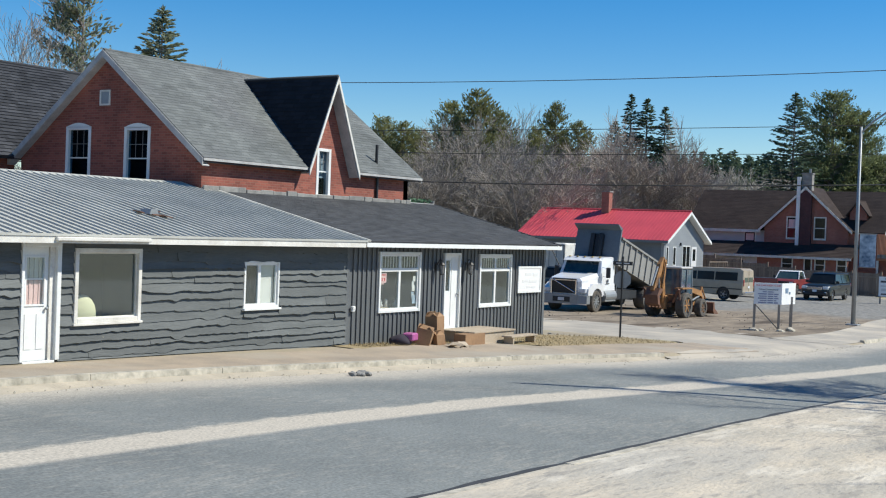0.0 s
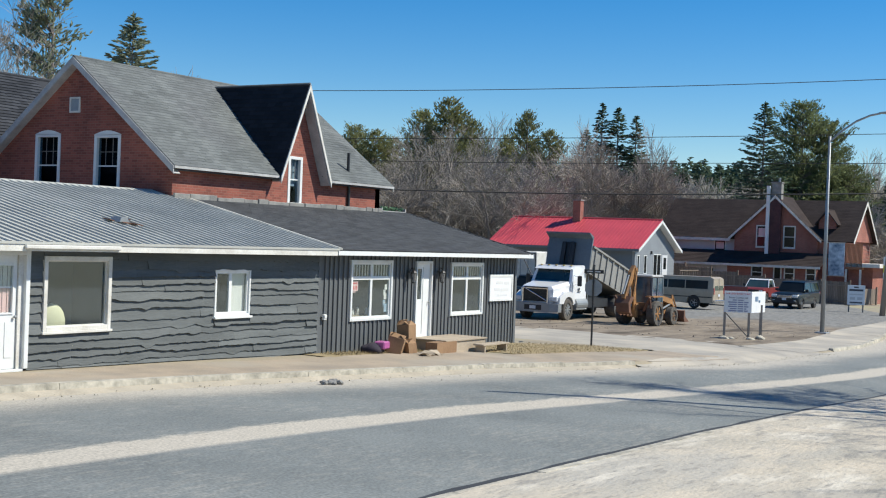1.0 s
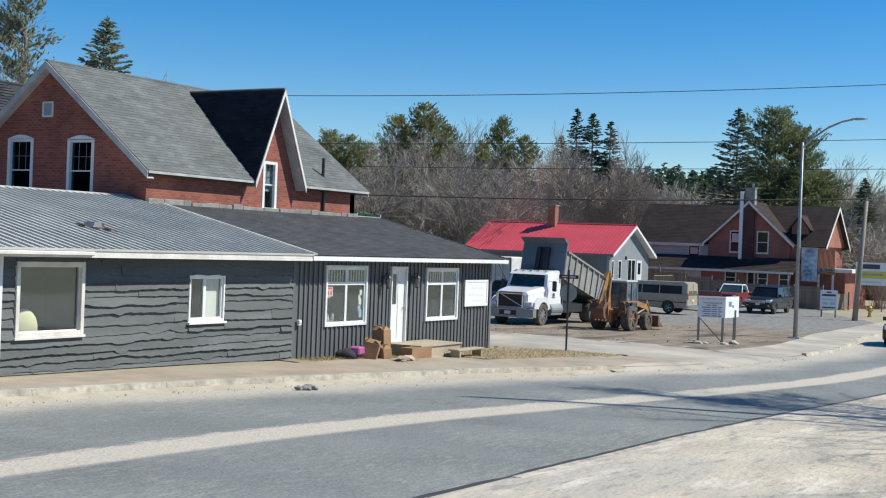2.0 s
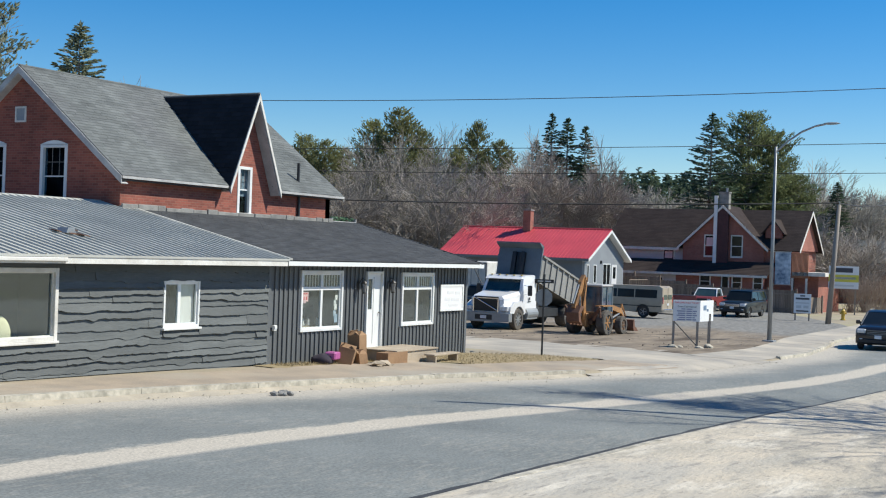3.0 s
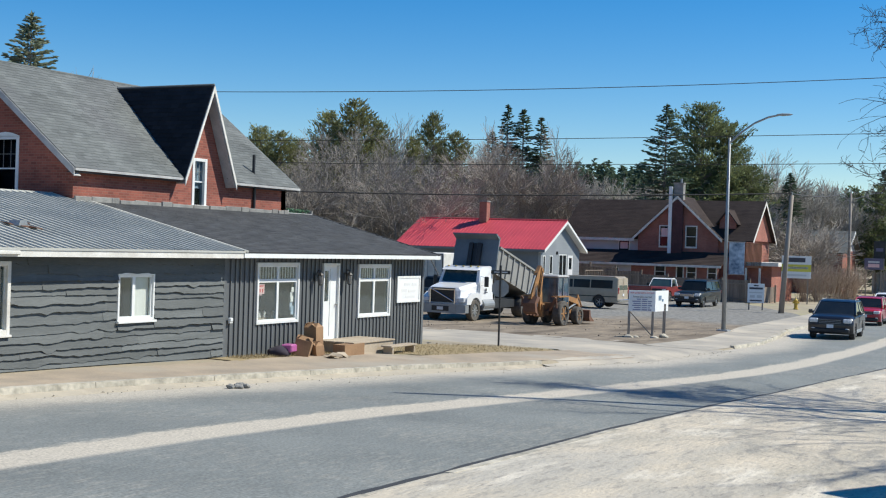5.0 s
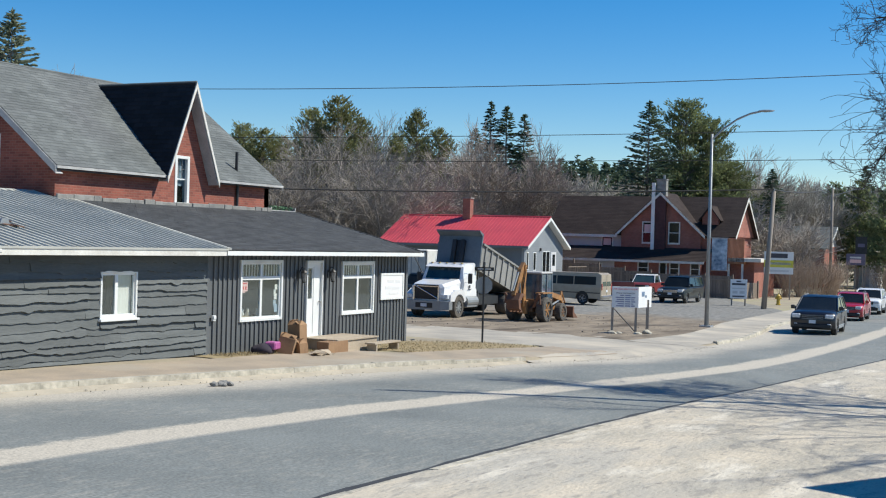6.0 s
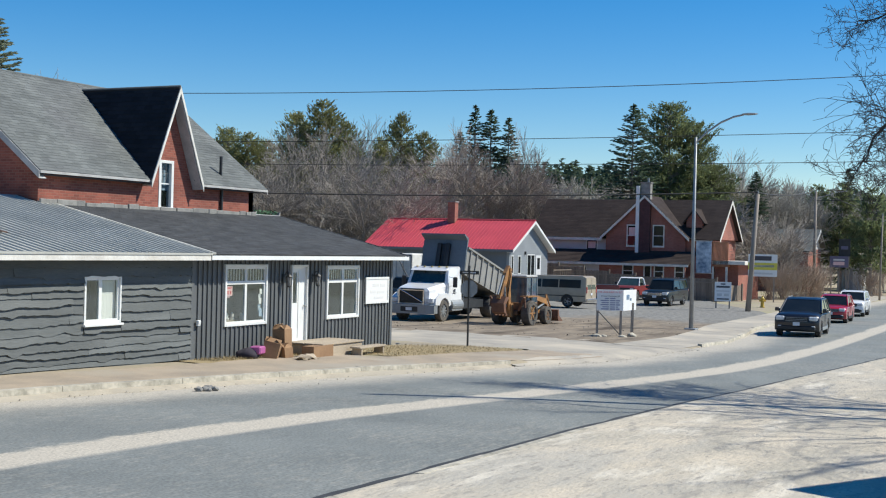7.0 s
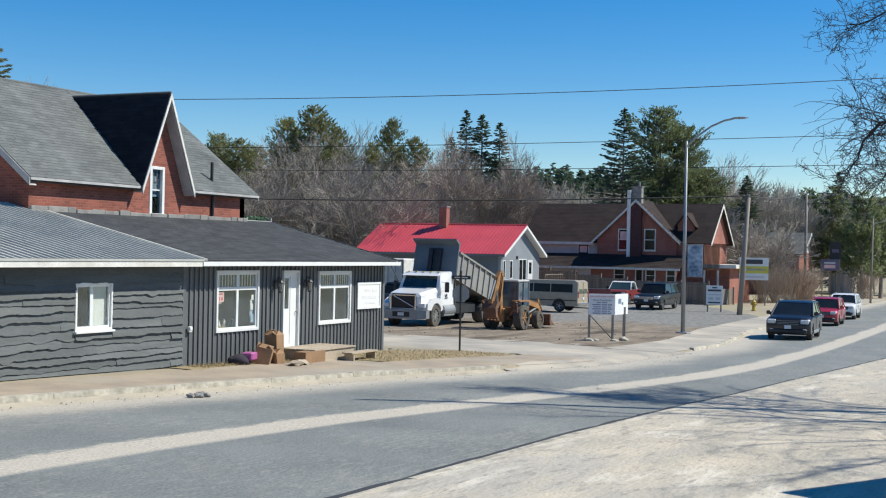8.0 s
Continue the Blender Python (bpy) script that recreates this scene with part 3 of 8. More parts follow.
def build_road():
    bm = bmesh.new()
    uv = bm.loops.layers.uv.new("lane")
    n, grid = 16, []
    for x in XS:
        a, b = NEAR_EDGE(x), FAR_EDGE(x)
        grid.append([(bm.verts.new((x, a + (b - a) * k / n, ROAD_Z(x) + 0.05 * math.sin(math.pi * k / n) - 0.02)), x, a + (b - a) * k / n) for k in range(n + 1)])
    for i in range(len(grid) - 1):
        for k in range(n):
            q = (grid[i][k], grid[i + 1][k], grid[i + 1][k + 1], grid[i][k + 1])
            f = bm.faces.new([v[0] for v in q])
            for lp, (_, x, y) in zip(f.loops, q):
                lp[uv].uv = (y - MIDDLE(x), FAR_EDGE(x) - y)
    ob = part("road", bm, M_ROAD, None, smooth=True)
    tagged(ob, "worn grey asphalt road with a strip of pale sand", "road", "", "structure")


build_ground()
build_road()
near_xs = [-14 + 1.0 * k for k in range(95)]
wavy_sheet("apron", near_xs, lambda x: NEAR_EDGE(x) - 24, lambda x: NEAR_EDGE(x) - 0.1, 24, lambda x, y: ground_z(x, y) + 0.012, M_APRON,
           "pale sandy broken concrete parking apron beside the road")
def street_z(x, y):
    e = FAR_EDGE(x)
    return ground_z(x, y) + 0.032 if y > e + 0.6 else ROAD_Z(x) - 0.012 + (LIFT(x) + 0.044) * step(y, e - 0.3, e + 0.6)


wavy_sheet("pavement", [-40, -20, -10] + [-8 + 1.0 * k for k in range(43)] + [34.6, 35.4, 36.2, 37.0, 37.8], lambda x: FAR_EDGE(x) + 0.2, lambda x: min(max(FAR_EDGE(x) + 2.4, 18.45 if x < 31 else 0), 18.85), 5,
           lambda x, y: ground_z(x, y) + 0.015 if x < 33.2 else street_z(x, y) + 0.006, M_WALKWAY, "sandy brown pavement along the road")


wavy_sheet("pavement", [44.6 + 1.0 * k for k in range(92)], lambda x: FAR_EDGE(x) + 0.15, lambda x: FAR_EDGE(x) + 2.5, 10, lambda x, y: street_z(x, y) + 0.006, M_STREET, "pale sandy pavement beside the yard")
wavy_sheet("side_street", [33 + 0.4 * k for k in range(14)], lambda x: FAR_EDGE(x) - 0.35, lambda x: FAR_EDGE(x) + 0.35 + 0.3 * max(0, x - 34) ** 1.6, 12, street_z, M_STREET, "dusty rounded mouth of the side street", seed=4)
wavy_sheet("side_street", [38.2 + 0.4 * k for k in range(21)], lambda x: FAR_EDGE(x) - 0.35, lambda x: FAR_EDGE(x) + 2.05, 12, street_z, M_STREET, "dusty pale asphalt side street opening onto the road", seed=4)
wavy_sheet("side_street", [38.2 + 0.4 * k for k in range(21)], lambda x: FAR_EDGE(x) + 2.05, lambda x: 90, 40, lambda x, y: street_z(x, y) - 0.05 * (1 - step(x, 38.2, 39.0)) * step(y, FAR_EDGE(x) + 2.05, FAR_EDGE(x) + 4.2), M_STREET, "dusty pale asphalt side street beside the shop", seed=4)
wavy_sheet("yard", [45.2 + 0.8 * k for k in range(72)], lambda x: FAR_EDGE(x) + 2.45 + 0.12 * math.sin(x * 1.3) + max(0, (x - 84) * .45), lambda x: 37, 24,
           lambda x, y: ground_z(x, y) + 0.03 + 0.035 * noise.noise((x * .5, y * .9, 0)) * step(y, FAR_EDGE(x) + 2.5, FAR_EDGE(x) + 4), M_YARD, "rutted brown dirt yard turning into grey gravel", seed=5, wobble=0.05)


def build_kerbs():
    """Each kerb stone is a piece of its kerb."""
    def stone(bm, x0, x1, edge, out, top, low):
        xa, xb, ya, yb, za, zb = x0, x1, edge(x0), edge(x1), ROAD_Z(x0), ROAD_Z(x1)
        q = [(xa, ya, za + low), (xb, yb, zb + low), (xb, yb + out, zb + low), (xa, ya + out, za + low),
             (xa, ya + out * .18, za + top), (xb, yb + out * .18, zb + top), (xb, yb + out, zb + top + .004), (xa, ya + out, za + top + .004)]
        v = [bm.verts.new(p) for p in q]
        for f in ((0, 3, 2, 1), (4, 5, 6, 7), (0, 1, 5, 4), (1, 2, 6, 5), (2, 3, 7, 6), (3, 0, 4, 7)):
            bm.faces.new([v[i] for i in f])
    rnd = random.Random(8)
    far = thing("kerb", (20, 17, 0.2), 0, "pale worn concrete kerb with sand along it", "kerb", kind="structure")
    x = -12.0
    while x < 31.5:
        w = 3.0
        bm = bmesh.new()
        top = .15 * (1 - .6 * step(x, 29, 33)) + .015 + rnd.uniform(-.012, .008)
        stone(bm, x + .006, x + w - .006, FAR_EDGE, .2, top, -.12)
        part("kerb_stone", bm, M_KERB, far, apart=True)
        x += w
    x = 48.0
    beyond = thing("kerb", (60, 14, -0.5), 0, "pale low concrete kerb", "kerb", kind="structure")
    while x < 110:
        bm = bmesh.new()
        stone(bm, x + .006, x + 1.99, FAR_EDGE, .2, .11 + rnd.uniform(-.02, .01), -.12)
        part("kerb_stone", bm, M_KERB, beyond, apart=True)
        x += 2.0
    near = thing("kerb", (25, 7, 0.1), 0, "low concrete edge of the apron", "kerb", kind="structure")
    x = -12.0
    while x < 80:
        bm = bmesh.new()
        stone(bm, x + .004, x + 1.996, NEAR_EDGE, -.16, .022 + rnd.uniform(-.006, .006), -.12)
        part("kerb_stone", bm, M_KERB, near, apart=True)
        x += 2.0


build_kerbs()
M_SAND = mat("drifted_sand", (0.50, 0.435, 0.335), (0.36, 0.315, 0.245), rough=1.0, spec=0.2, scale=1.6, fine=24, bump=0.8, depth=0.02, third=(0.41, 0.365, 0.29))


def drift_edge(x):
    """Where the sand washed against the kerb runs out on the road."""
    return FAR_EDGE(x) - .42 - .35 * noise.noise((x * .35, 5, 0)) - .16 * noise.noise((x * 1.4, 8, 0)) - .07 * noise.noise((x * 4.0, 2, 0))


wavy_sheet("sand_drift", [-8 + .22 * k for k in range(186)], drift_edge, lambda x: FAR_EDGE(x) + .02, 5,
           lambda x, y: ROAD_Z(x) - .022 + .078 * step(y, drift_edge(x), FAR_EDGE(x) + .05) + .012 * noise.noise((x * 2.5, y * 4, 1)), M_SAND, "pale sand drifted along the foot of the kerb")
# dark strip laid where the gap beside the apron falls into shade
wavy_sheet("road_seam", [6 + .35 * k for k in range(190)], lambda x: NEAR_EDGE(x) + .0 - .05 * noise.noise((x * .8, 3, 0)), lambda x: NEAR_EDGE(x) + .12 + .07 * noise.noise((x * 1.1, 7, 0)), 2,
           lambda x, y: ROAD_Z(x) + .004, M_GAPSHADE, "dark strip standing for gap shade along the road edge")
# ---- the low grey shop building ----
WY = 19.2          # outer face of its front wall
ROOF_SLOPE = 0.228
shop = thing("shop_building", (25, 19.2, 0.3), 0, "low dark grey wooden shop building with white trim and sloping roofs", "building")


def cut(ob, boxes_):
    """Cut openings out of a wall."""
    bm = bmesh.new()
    for b in boxes_:
        box(bm, *b)
    me = bpy.data.meshes.new("cutter")
    bmesh.ops.recalc_face_normals(bm, faces=bm.faces)
    bm.to_mesh(me)
    bm.free()
    c = new("cutter", me)
    md = ob.modifiers.new("cut", "BOOLEAN")
    md.object, md.operation, md.solver = c, "DIFFERENCE", "EXACT"
    bpy.context.view_layer.update()
    dg = bpy.context.evaluated_depsgraph_get()
    done = bpy.data.meshes.new_from_object(ob.evaluated_get(dg))
    ob.modifiers.clear()
    old = ob.data
    ob.data = done
    bpy.data.meshes.remove(old)
    bpy.data.objects.remove(c)
    bpy.data.meshes.remove(me)


def pierced_wall(x0, x1, z0, z1, y0, y1, holes, material, label):
    """A wall along x with rectangular openings right through it."""
    ob = part("wall", boxes((x0, x1, y0, y1, z0, z1)), material, shop, label, apart=True)
    cut(ob, [(a, b, y0 - .5, y1 + .5, c, d) for a, b, c, d in holes])
    return ob


DOOR_A = (15.24, 15.98, 0.56, 2.70)
PICTURE = (16.50, 18.04, 1.32, 2.60)
SLIDER = (21.29, 22.39, 1.42, 2.38)
WIN_A = (26.46, 28.22, 1.15, 2.60)
DOOR_B = (29.50, 30.24, 0.52, 2.60)
WIN_B = (31.42, 33.14, 1.14, 2.56)
left_wall = pierced_wall(4, 25.05, 0.2, 2.86, WY + .03, WY + .18, [DOOR_A, PICTURE, SLIDER], M_BACKING, "wall clad in dark grey live-edge boards")
right_wall = pierced_wall(25.05, 35.32, -0.15, 2.86, WY + .03, WY + .18, [WIN_A, DOOR_B, WIN_B], M_SIDING, "wall of dark grey board and batten")
each("wall", [(35.14, 35.32, WY + .18, 24.1, -.2, 2.86), (4, 4.2, WY + .2, 24.1, .2, 3.0), (4, 35.3, 24.1, 24.19, .0, 3.9)], M_SIDING, shop)
part("wall", prism(bmesh.new(), [(WY + .18, 2.86), (24.1, 2.86), (24.1, 4.0)], "x", 35.16, 35.32), M_SIDING, shop, apart=True)
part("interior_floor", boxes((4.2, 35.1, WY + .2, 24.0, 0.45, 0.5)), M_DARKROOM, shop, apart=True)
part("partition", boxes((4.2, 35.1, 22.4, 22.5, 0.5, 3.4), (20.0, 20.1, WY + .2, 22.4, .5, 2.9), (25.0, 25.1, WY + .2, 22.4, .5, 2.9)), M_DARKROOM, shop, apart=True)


def live_edge_boards():
    """Lapped boards with wavy lower edges; each one is a piece of the wall."""
    rnd = random.Random(11)
    holes = [(DOOR_A[0] - .06, DOOR_A[1] + .09, 0, 2.78), (PICTURE[0] - .09, PICTURE[1] + .09, 1.27, 2.7), (SLIDER[0] - .06, SLIDER[1] + .05, 1.35, 2.44)]
    tops = 2.86
    row = 0
    z = 2.84
    while z > 0.25:
        h = rnd.choice((.14, .155, .17, .185, .21))
        x = 4.0 - rnd.random() * 2
        phase = rnd.random() * 50
        while x < 25.0:
            w = rnd.uniform(2.4, 4.6)
            a, b = max(x, 4.0), min(x + w, 25.02)
            x += w
            spans = [(a, b, -9, z + .03)]
            for h0, h1, hz0, hz1 in holes:
                if z - h < hz1 - .02 and z > hz0 + .02:
                    cuts = []
                    for p, q, lim, top in spans:
                        cuts += [(p, min(q, h0), lim, top), (max(p, h1), q, lim, top)]
                        if z > hz1 + .03:
                            cuts.append((max(p, h0), min(q, h1), hz1, top))
                        if z - h < hz0 - .03:
                            cuts.append((max(p, h0), min(q, h1), lim, hz0))
                    spans = [s for s in cuts if s[1] - s[0] > .05]
            for p, q, lim, top in spans:
                bm = bmesh.new()
                n = max(2, int((q - p) / .07))
                lows, tp = [], []
                for k in range(n + 1):
                    u = p + (q - p) * k / n
                    low = z - h - .035 + .05 * noise.noise((u * .7 + phase, row * 3.1, 0)) + .03 * noise.noise((u * 2.3 + phase, row, 5)) + .022 * noise.noise((u * 7 + phase, row, 2))
                    nick = noise.noise((u * 1.7 + phase * 2, row * 7.7, 9))
                    low -= .06 * max(0, nick - .3) * 2.8
                    slope_floor = ground_z(u, WY - .4) + .02
                    low = min(max(low, min(slope_floor, z - .05), lim), top - .02)
                    lows.append((u, low))
                    tp.append((u, top))
                t = .03 + rnd.uniform(0, .045)
                fr = [bm.verts.new((u, WY + .03 - t - .02, v)) for u, v in lows]
                bk = [bm.verts.new((u, WY + .03, v - .004)) for u, v in lows]
                tf = [bm.verts.new((u, WY + .018, v)) for u, v in tp]
                for k in range(n):
                    bm.faces.new((fr[k], fr[k + 1], tf[k + 1], tf[k]))
                    bm.faces.new((bk[k + 1], bk[k], fr[k], fr[k + 1]))
                bm.faces.new((fr[0], tf[0], bk[0]))
                bm.faces.new((fr[n], bk[n], tf[n]))
                part("board", bm, M_BOARD, left_wall, apart=True)
        z -= h
        row += 1


def battens():
    rnd = random.Random(12)
    holes = [(WIN_A[0] - .08, WIN_A[1] + .08, 1.07, 2.68), (DOOR_B[0] - .05, DOOR_B[1] + .05, .45, 2.66), (WIN_B[0] - .08, WIN_B[1] + .08, 1.06, 2.63), (33.58, 35.02, 1.45, 2.26)]
    for k in range(51):
        x = 25.12 + k * .2 + rnd.uniform(-.012, .012)
        base = ground_z(x, WY) - .02
        spans = [(base, 2.84)]
        for a, b, z0, z1 in holes:
            if a - .03 < x < b + .03:
                spans = [s for p, q in spans for s in ((p, min(q, z0)), (max(p, z1), q)) if s[1] - s[0] > .04]
        for p, q in spans:
            part("batten", boxes((x - .026, x + .026, WY - .006, WY + .03, p, q), bevel=.005), M_SIDING, right_wall, apart=True)
    part("corner_post", boxes((35.22, 35.345, WY - .012, WY + .03, -.12, 2.85)), M_SIDING, shop, apart=True)
    part("corner_post", boxes((25.0, 25.1, WY - .02, WY + .03, .15, 2.85)), M_SIDING, shop, apart=True)
    for k in range(24):
        y = WY + .15 + k * .2
        part("batten", boxes((35.32, 35.35, y - .025, y + .025, -.2, 2.9 + (y - WY) * ROOF_SLOPE)), M_SIDING, shop, apart=True)


def window(parent, x0, x1, z0, z1, frame_w, mat_, split=(), transom=None, sill=0.0, name="window", back=None, proud=.03, sash=.045, y=WY, label=""):
    """A wall window: casing, sashes, panes, with the glass set back."""
    win = part(name, boxes((x0 - frame_w, x0, y - proud, y + .1, z0 - frame_w, z1 + frame_w), (x1, x1 + frame_w, y - proud, y + .1, z0 - frame_w, z1 + frame_w),
                           (x0, x1, y - proud, y + .1, z1, z1 + frame_w), (x0, x1, y - proud, y + .1, z0 - frame_w, z0), bevel=.006), mat_, parent, label, apart=True)
    xs = [x0, *split, x1]
    zs = [z0, transom, z1] if transom else [z0, z1]
    for za, zb in zip(zs, zs[1:]):
        for xa, xb in zip(xs, xs[1:]):
            s = sash
            part("window_sash", boxes((xa, xa + s, y + .01, y + .06, za, zb), (xb - s, xb, y + .01, y + .06, za, zb), (xa + s, xb - s, y + .01, y + .06, za, za + s), (xa + s, xb - s, y + .01, y + .06, zb - s, zb)), mat_, win, apart=True)
            pane = part("pane", boxes((xa + s, xb - s, y + .035, y + .041, za + s, zb - s)), M_GLASS, win, apart=True)
            pane.visible_shadow = False
    if sill:
        part("window_sill", boxes((x0 - frame_w - .03, x1 + frame_w + .03, y - .09, y + .02, z0 - frame_w - sill, z0 - frame_w), bevel=.006), mat_, win, apart=True)
    return win


live_edge_boards()
battens()
pic = window(shop, *PICTURE, .09, M_OLDWHITE, proud=.06, sash=.02, sill=.05, label="large weathered white picture window")
window(shop, *SLIDER, .055, M_WHITE, split=(21.78,), sill=.05, label="white sliding window with a pale blind")
part("blind", boxes((21.84, 22.36, WY + .1, WY + .11, 1.42, 2.38)), M_CURTAIN, shop, apart=True)
window(shop, *WIN_A, .075, M_WHITE, split=(27.34,), transom=2.2, label="white window with two panes below a transom")
window(shop, *WIN_B, .075, M_WHITE, split=(32.28,), transom=2.17, label="white window with two panes below a transom")


# a row of pale upright bars just behind the transom panes
def transom_bars(x0, x1, z0, z1):
    bm = bmesh.new()
    k = x0 + .12
    while k < x1 - .05:
        box(bm, k, k + .035, WY + .05, WY + .058, z0 + .05, z1 - .05)
        k += .125
    part("blind", bm, M_CURTAIN, shop, apart=True)


transom_bars(WIN_A[0], WIN_A[1], 2.2, 2.6)
transom_bars(WIN_B[0], WIN_B[1], 2.17, 2.56)


def door_a():
    x0, x1, z0, z1 = DOOR_A
    d = part("door", boxes((x0 - .07, x0, WY - .06, WY + .14, z0, z1 + .09), (x1, x1 + .1, WY - .06, WY + .14, z0, z1 + .09), (x0, x1, WY - .06, WY + .14, z1, z1 + .09), (x0, x1, WY - .05, WY + .14, z0 - .05, z0), bevel=.006), M_WHITE, shop, "white door frame with a half-glazed panelled door", apart=True)
    y = WY + .06
    xs0, xs1 = x0 + .01, x1 - .12
    gl = (xs0 + .1, xs1 - .1, z0 + 1.06, z1 - .2)
    part("door_leaf", boxes((xs0, gl[0], y, y + .045, z0, z1), (gl[1], xs1, y, y + .045, z0, z1), (gl[0], gl[1], y, y + .045, z0, gl[2]), (gl[0], gl[1], y, y + .045, gl[3], z1),
                            (xs0 + .09, xs0 + .25, y - .012, y, z0 + .22, z0 + .88), (xs1 - .25, xs1 - .09, y - .012, y, z0 + .22, z0 + .88),
                            (gl[0] - .03, gl[0], y - .02, y, gl[2] - .03, gl[3] + .03), (gl[1], gl[1] + .03, y - .02, y, gl[2] - .03, gl[3] + .03),
                            (gl[0], gl[1], y - .02, y, gl[2] - .03, gl[2]), (gl[0], gl[1], y - .02, y, gl[3], gl[3] + .03), (gl[0], gl[1], y + .01, y + .03, gl[2] + .46, gl[2] + .49)), M_WHITE, d, apart=True)
    p = part("pane", boxes((gl[0], gl[1], y + .018, y + .022, gl[2], gl[3])), M_GLASS, d, apart=True)
    p.visible_shadow = False
    part("curtain", boxes(*[(gl[0] + .012 + k * .055, gl[0] + .06 + k * .055, y + .05 + .015 * (k % 2), y + .062 + .015 * (k % 2), gl[2] + .47, gl[3]) for k in range(8)]), M_CURTAIN, d, apart=True)
    part("curtain", boxes(*[(gl[0] + .01 + k * .055, gl[0] + .06 + k * .055, y + .05 + .015 * (k % 2), y + .062 + .015 * (k % 2), gl[2], gl[2] + .46) for k in range(8)]), M_PINK, d, "pink curtain", apart=True)
    part("jamb", boxes((x1 - .11, x1, WY + .02, WY + .13, z0, z1)), M_OLDWHITE, d, apart=True)
    k = bmesh.new()
    lathe(k, (xs1 - .05, y, z0 + .98), (0, -1, 0), [(0, .012), (.03, .012), (.035, .03), (.06, .03), (.07, .015)], 10)
    part("door_handle", k, M_STEEL, d, "steel door knob", smooth=True, apart=True)


def door_b():
    x0, x1, z0, z1 = DOOR_B
    d = part("door", boxes((x0 - .05, x0, WY - .045, WY + .14, z0, z1 + .06), (x1, x1 + .05, WY - .045, WY + .14, z0, z1 + .06), (x0, x1, WY - .045, WY + .14, z1, z1 + .06), (x0, x1, WY - .07, WY + .14, z0 - .06, z0), bevel=.006), M_WHITE, shop, "white door with a narrow tall pane", apart=True)
    y = WY + .03
    part("door_leaf", boxes((x0, x0 + .06, y, y + .045, z0, z1), (x0 + .32, x1, y, y + .045, z0, z1), (x0 + .06, x0 + .32, y, y + .045, z0, z0 + 1.07), (x0 + .06, x0 + .32, y, y + .045, z0 + 1.92, z1), (x0 + .38, x0 + .42, y - .015, y, z0 + .1, z1 - .1)), M_WHITE, d, apart=True)
    p = part("pane", boxes((x0 + .06, x0 + .32, y + .02, y + .025, z0 + 1.07, z0 + 1.92)), M_GLASS, d, apart=True)
    p.visible_shadow = False
    k = bmesh.new()
    lathe(k, (x1 - .07, y, z0 + .98), (0, -1, 0), [(0, .012), (.03, .012), (.035, .028), (.06, .028), (.07, .012)], 10)
    part("door_handle", k, M_STEEL, d, smooth=True, apart=True)


door_a()
door_b()

# roofs, fascia and soffit
Y0, ZE = 18.75, 2.93


def roof_z(y):
    return ZE + (y - Y0) * ROOF_SLOPE


def ribbed_roof():
    bm = bmesh.new()
    x, ribs = 3.6, []
    y1 = 24.7
    prof = []
    while x < 25.2:
        prof += [(x, 0), (x + .11, 0), (x + .12, .036), (x + .155, .037), (x + .19, 0)]
        x += .235
    prof.append((25.25, 0))
    ny = 6
    grid = [[bm.verts.new((u, Y0 - .03 + (y1 - Y0 + .03) * j / ny, roof_z(Y0 - .03 + (y1 - Y0 + .03) * j / ny) + h + .02 + .012 * noise.noise((u * .5, j * .9, 1)))) for u, h in prof] for j in range(ny + 1)]
    for j in range(ny):
        for i in range(len(prof) - 1):
            bm.faces.new((grid[j][i], grid[j][i + 1], grid[j + 1][i + 1], grid[j + 1][i]))
    roof = part("roof", bm, M_METALROOF, shop, "grey ribbed steel roof", apart=True)
    part("roof_deck", slab(bmesh.new(), [(3.6, Y0, roof_z(Y0)), (25.2, Y0, roof_z(Y0)), (25.2, y1, roof_z(y1)), (3.6, y1, roof_z(y1))], .1), M_DARKROOM, shop, apart=True)
    part("drip_edge", boxes((3.6, 25.2, Y0 - .05, Y0 - .036, roof_z(Y0) - .01, roof_z(Y0) + .04)), M_METALROOF, shop, "grey metal drip edge", apart=True)
    part("ridge_cap", prism(bmesh.new(), [(y1 - .15, roof_z(y1) - .0), (y1, roof_z(y1) + .055), (y1 + .2, roof_z(y1) - .04), (y1 + .2, roof_z(y1) - .08), (y1, roof_z(y1) - .05)], "x", 3.6, 24.75), M_METALROOF, shop, apart=True)
    part("roof", slab(bmesh.new(), [(3.6, y1, roof_z(y1)), (24.6, y1, roof_z(y1)), (24.6, 30, 3.2), (3.6, 30, 3.2)], .05), M_METALROOF, shop, apart=True)
    part("rake_flashing", slab(bmesh.new(), [(25.2, Y0 - .03, roof_z(Y0) + .06), (25.36, Y0 - .03, roof_z(Y0) + .05), (25.36, 24.2, roof_z(24.2) + .05), (25.2, 24.2, roof_z(24.2) + .06)], .05), M_METALROOF, shop, apart=True)


ribbed_roof()
felt = part("roof", slab(bmesh.new(), [(25.2, Y0, roof_z(Y0) - .01), (35.45, Y0, roof_z(Y0) - .01), (36.1, 24.2, roof_z(24.2) - .01), (25.2, 24.2, roof_z(24.2) - .01)], .1), M_FELT, shop, "charcoal shingled roof", apart=True)
bm = bmesh.new()
slope_len = math.hypot(24.2 - Y0, roof_z(24.2) - ZE)
shingles(bm, (25.3, Y0, ZE), (36.1, Y0, ZE), (0, 1, ROOF_SLOPE), slope_len, keep=lambda p: p.x < 35.45 + .65 * (p.y - Y0) / 5.45, seed=21)
part("shingle", bm, M_FELT, felt, kind="stuff", apart=True)
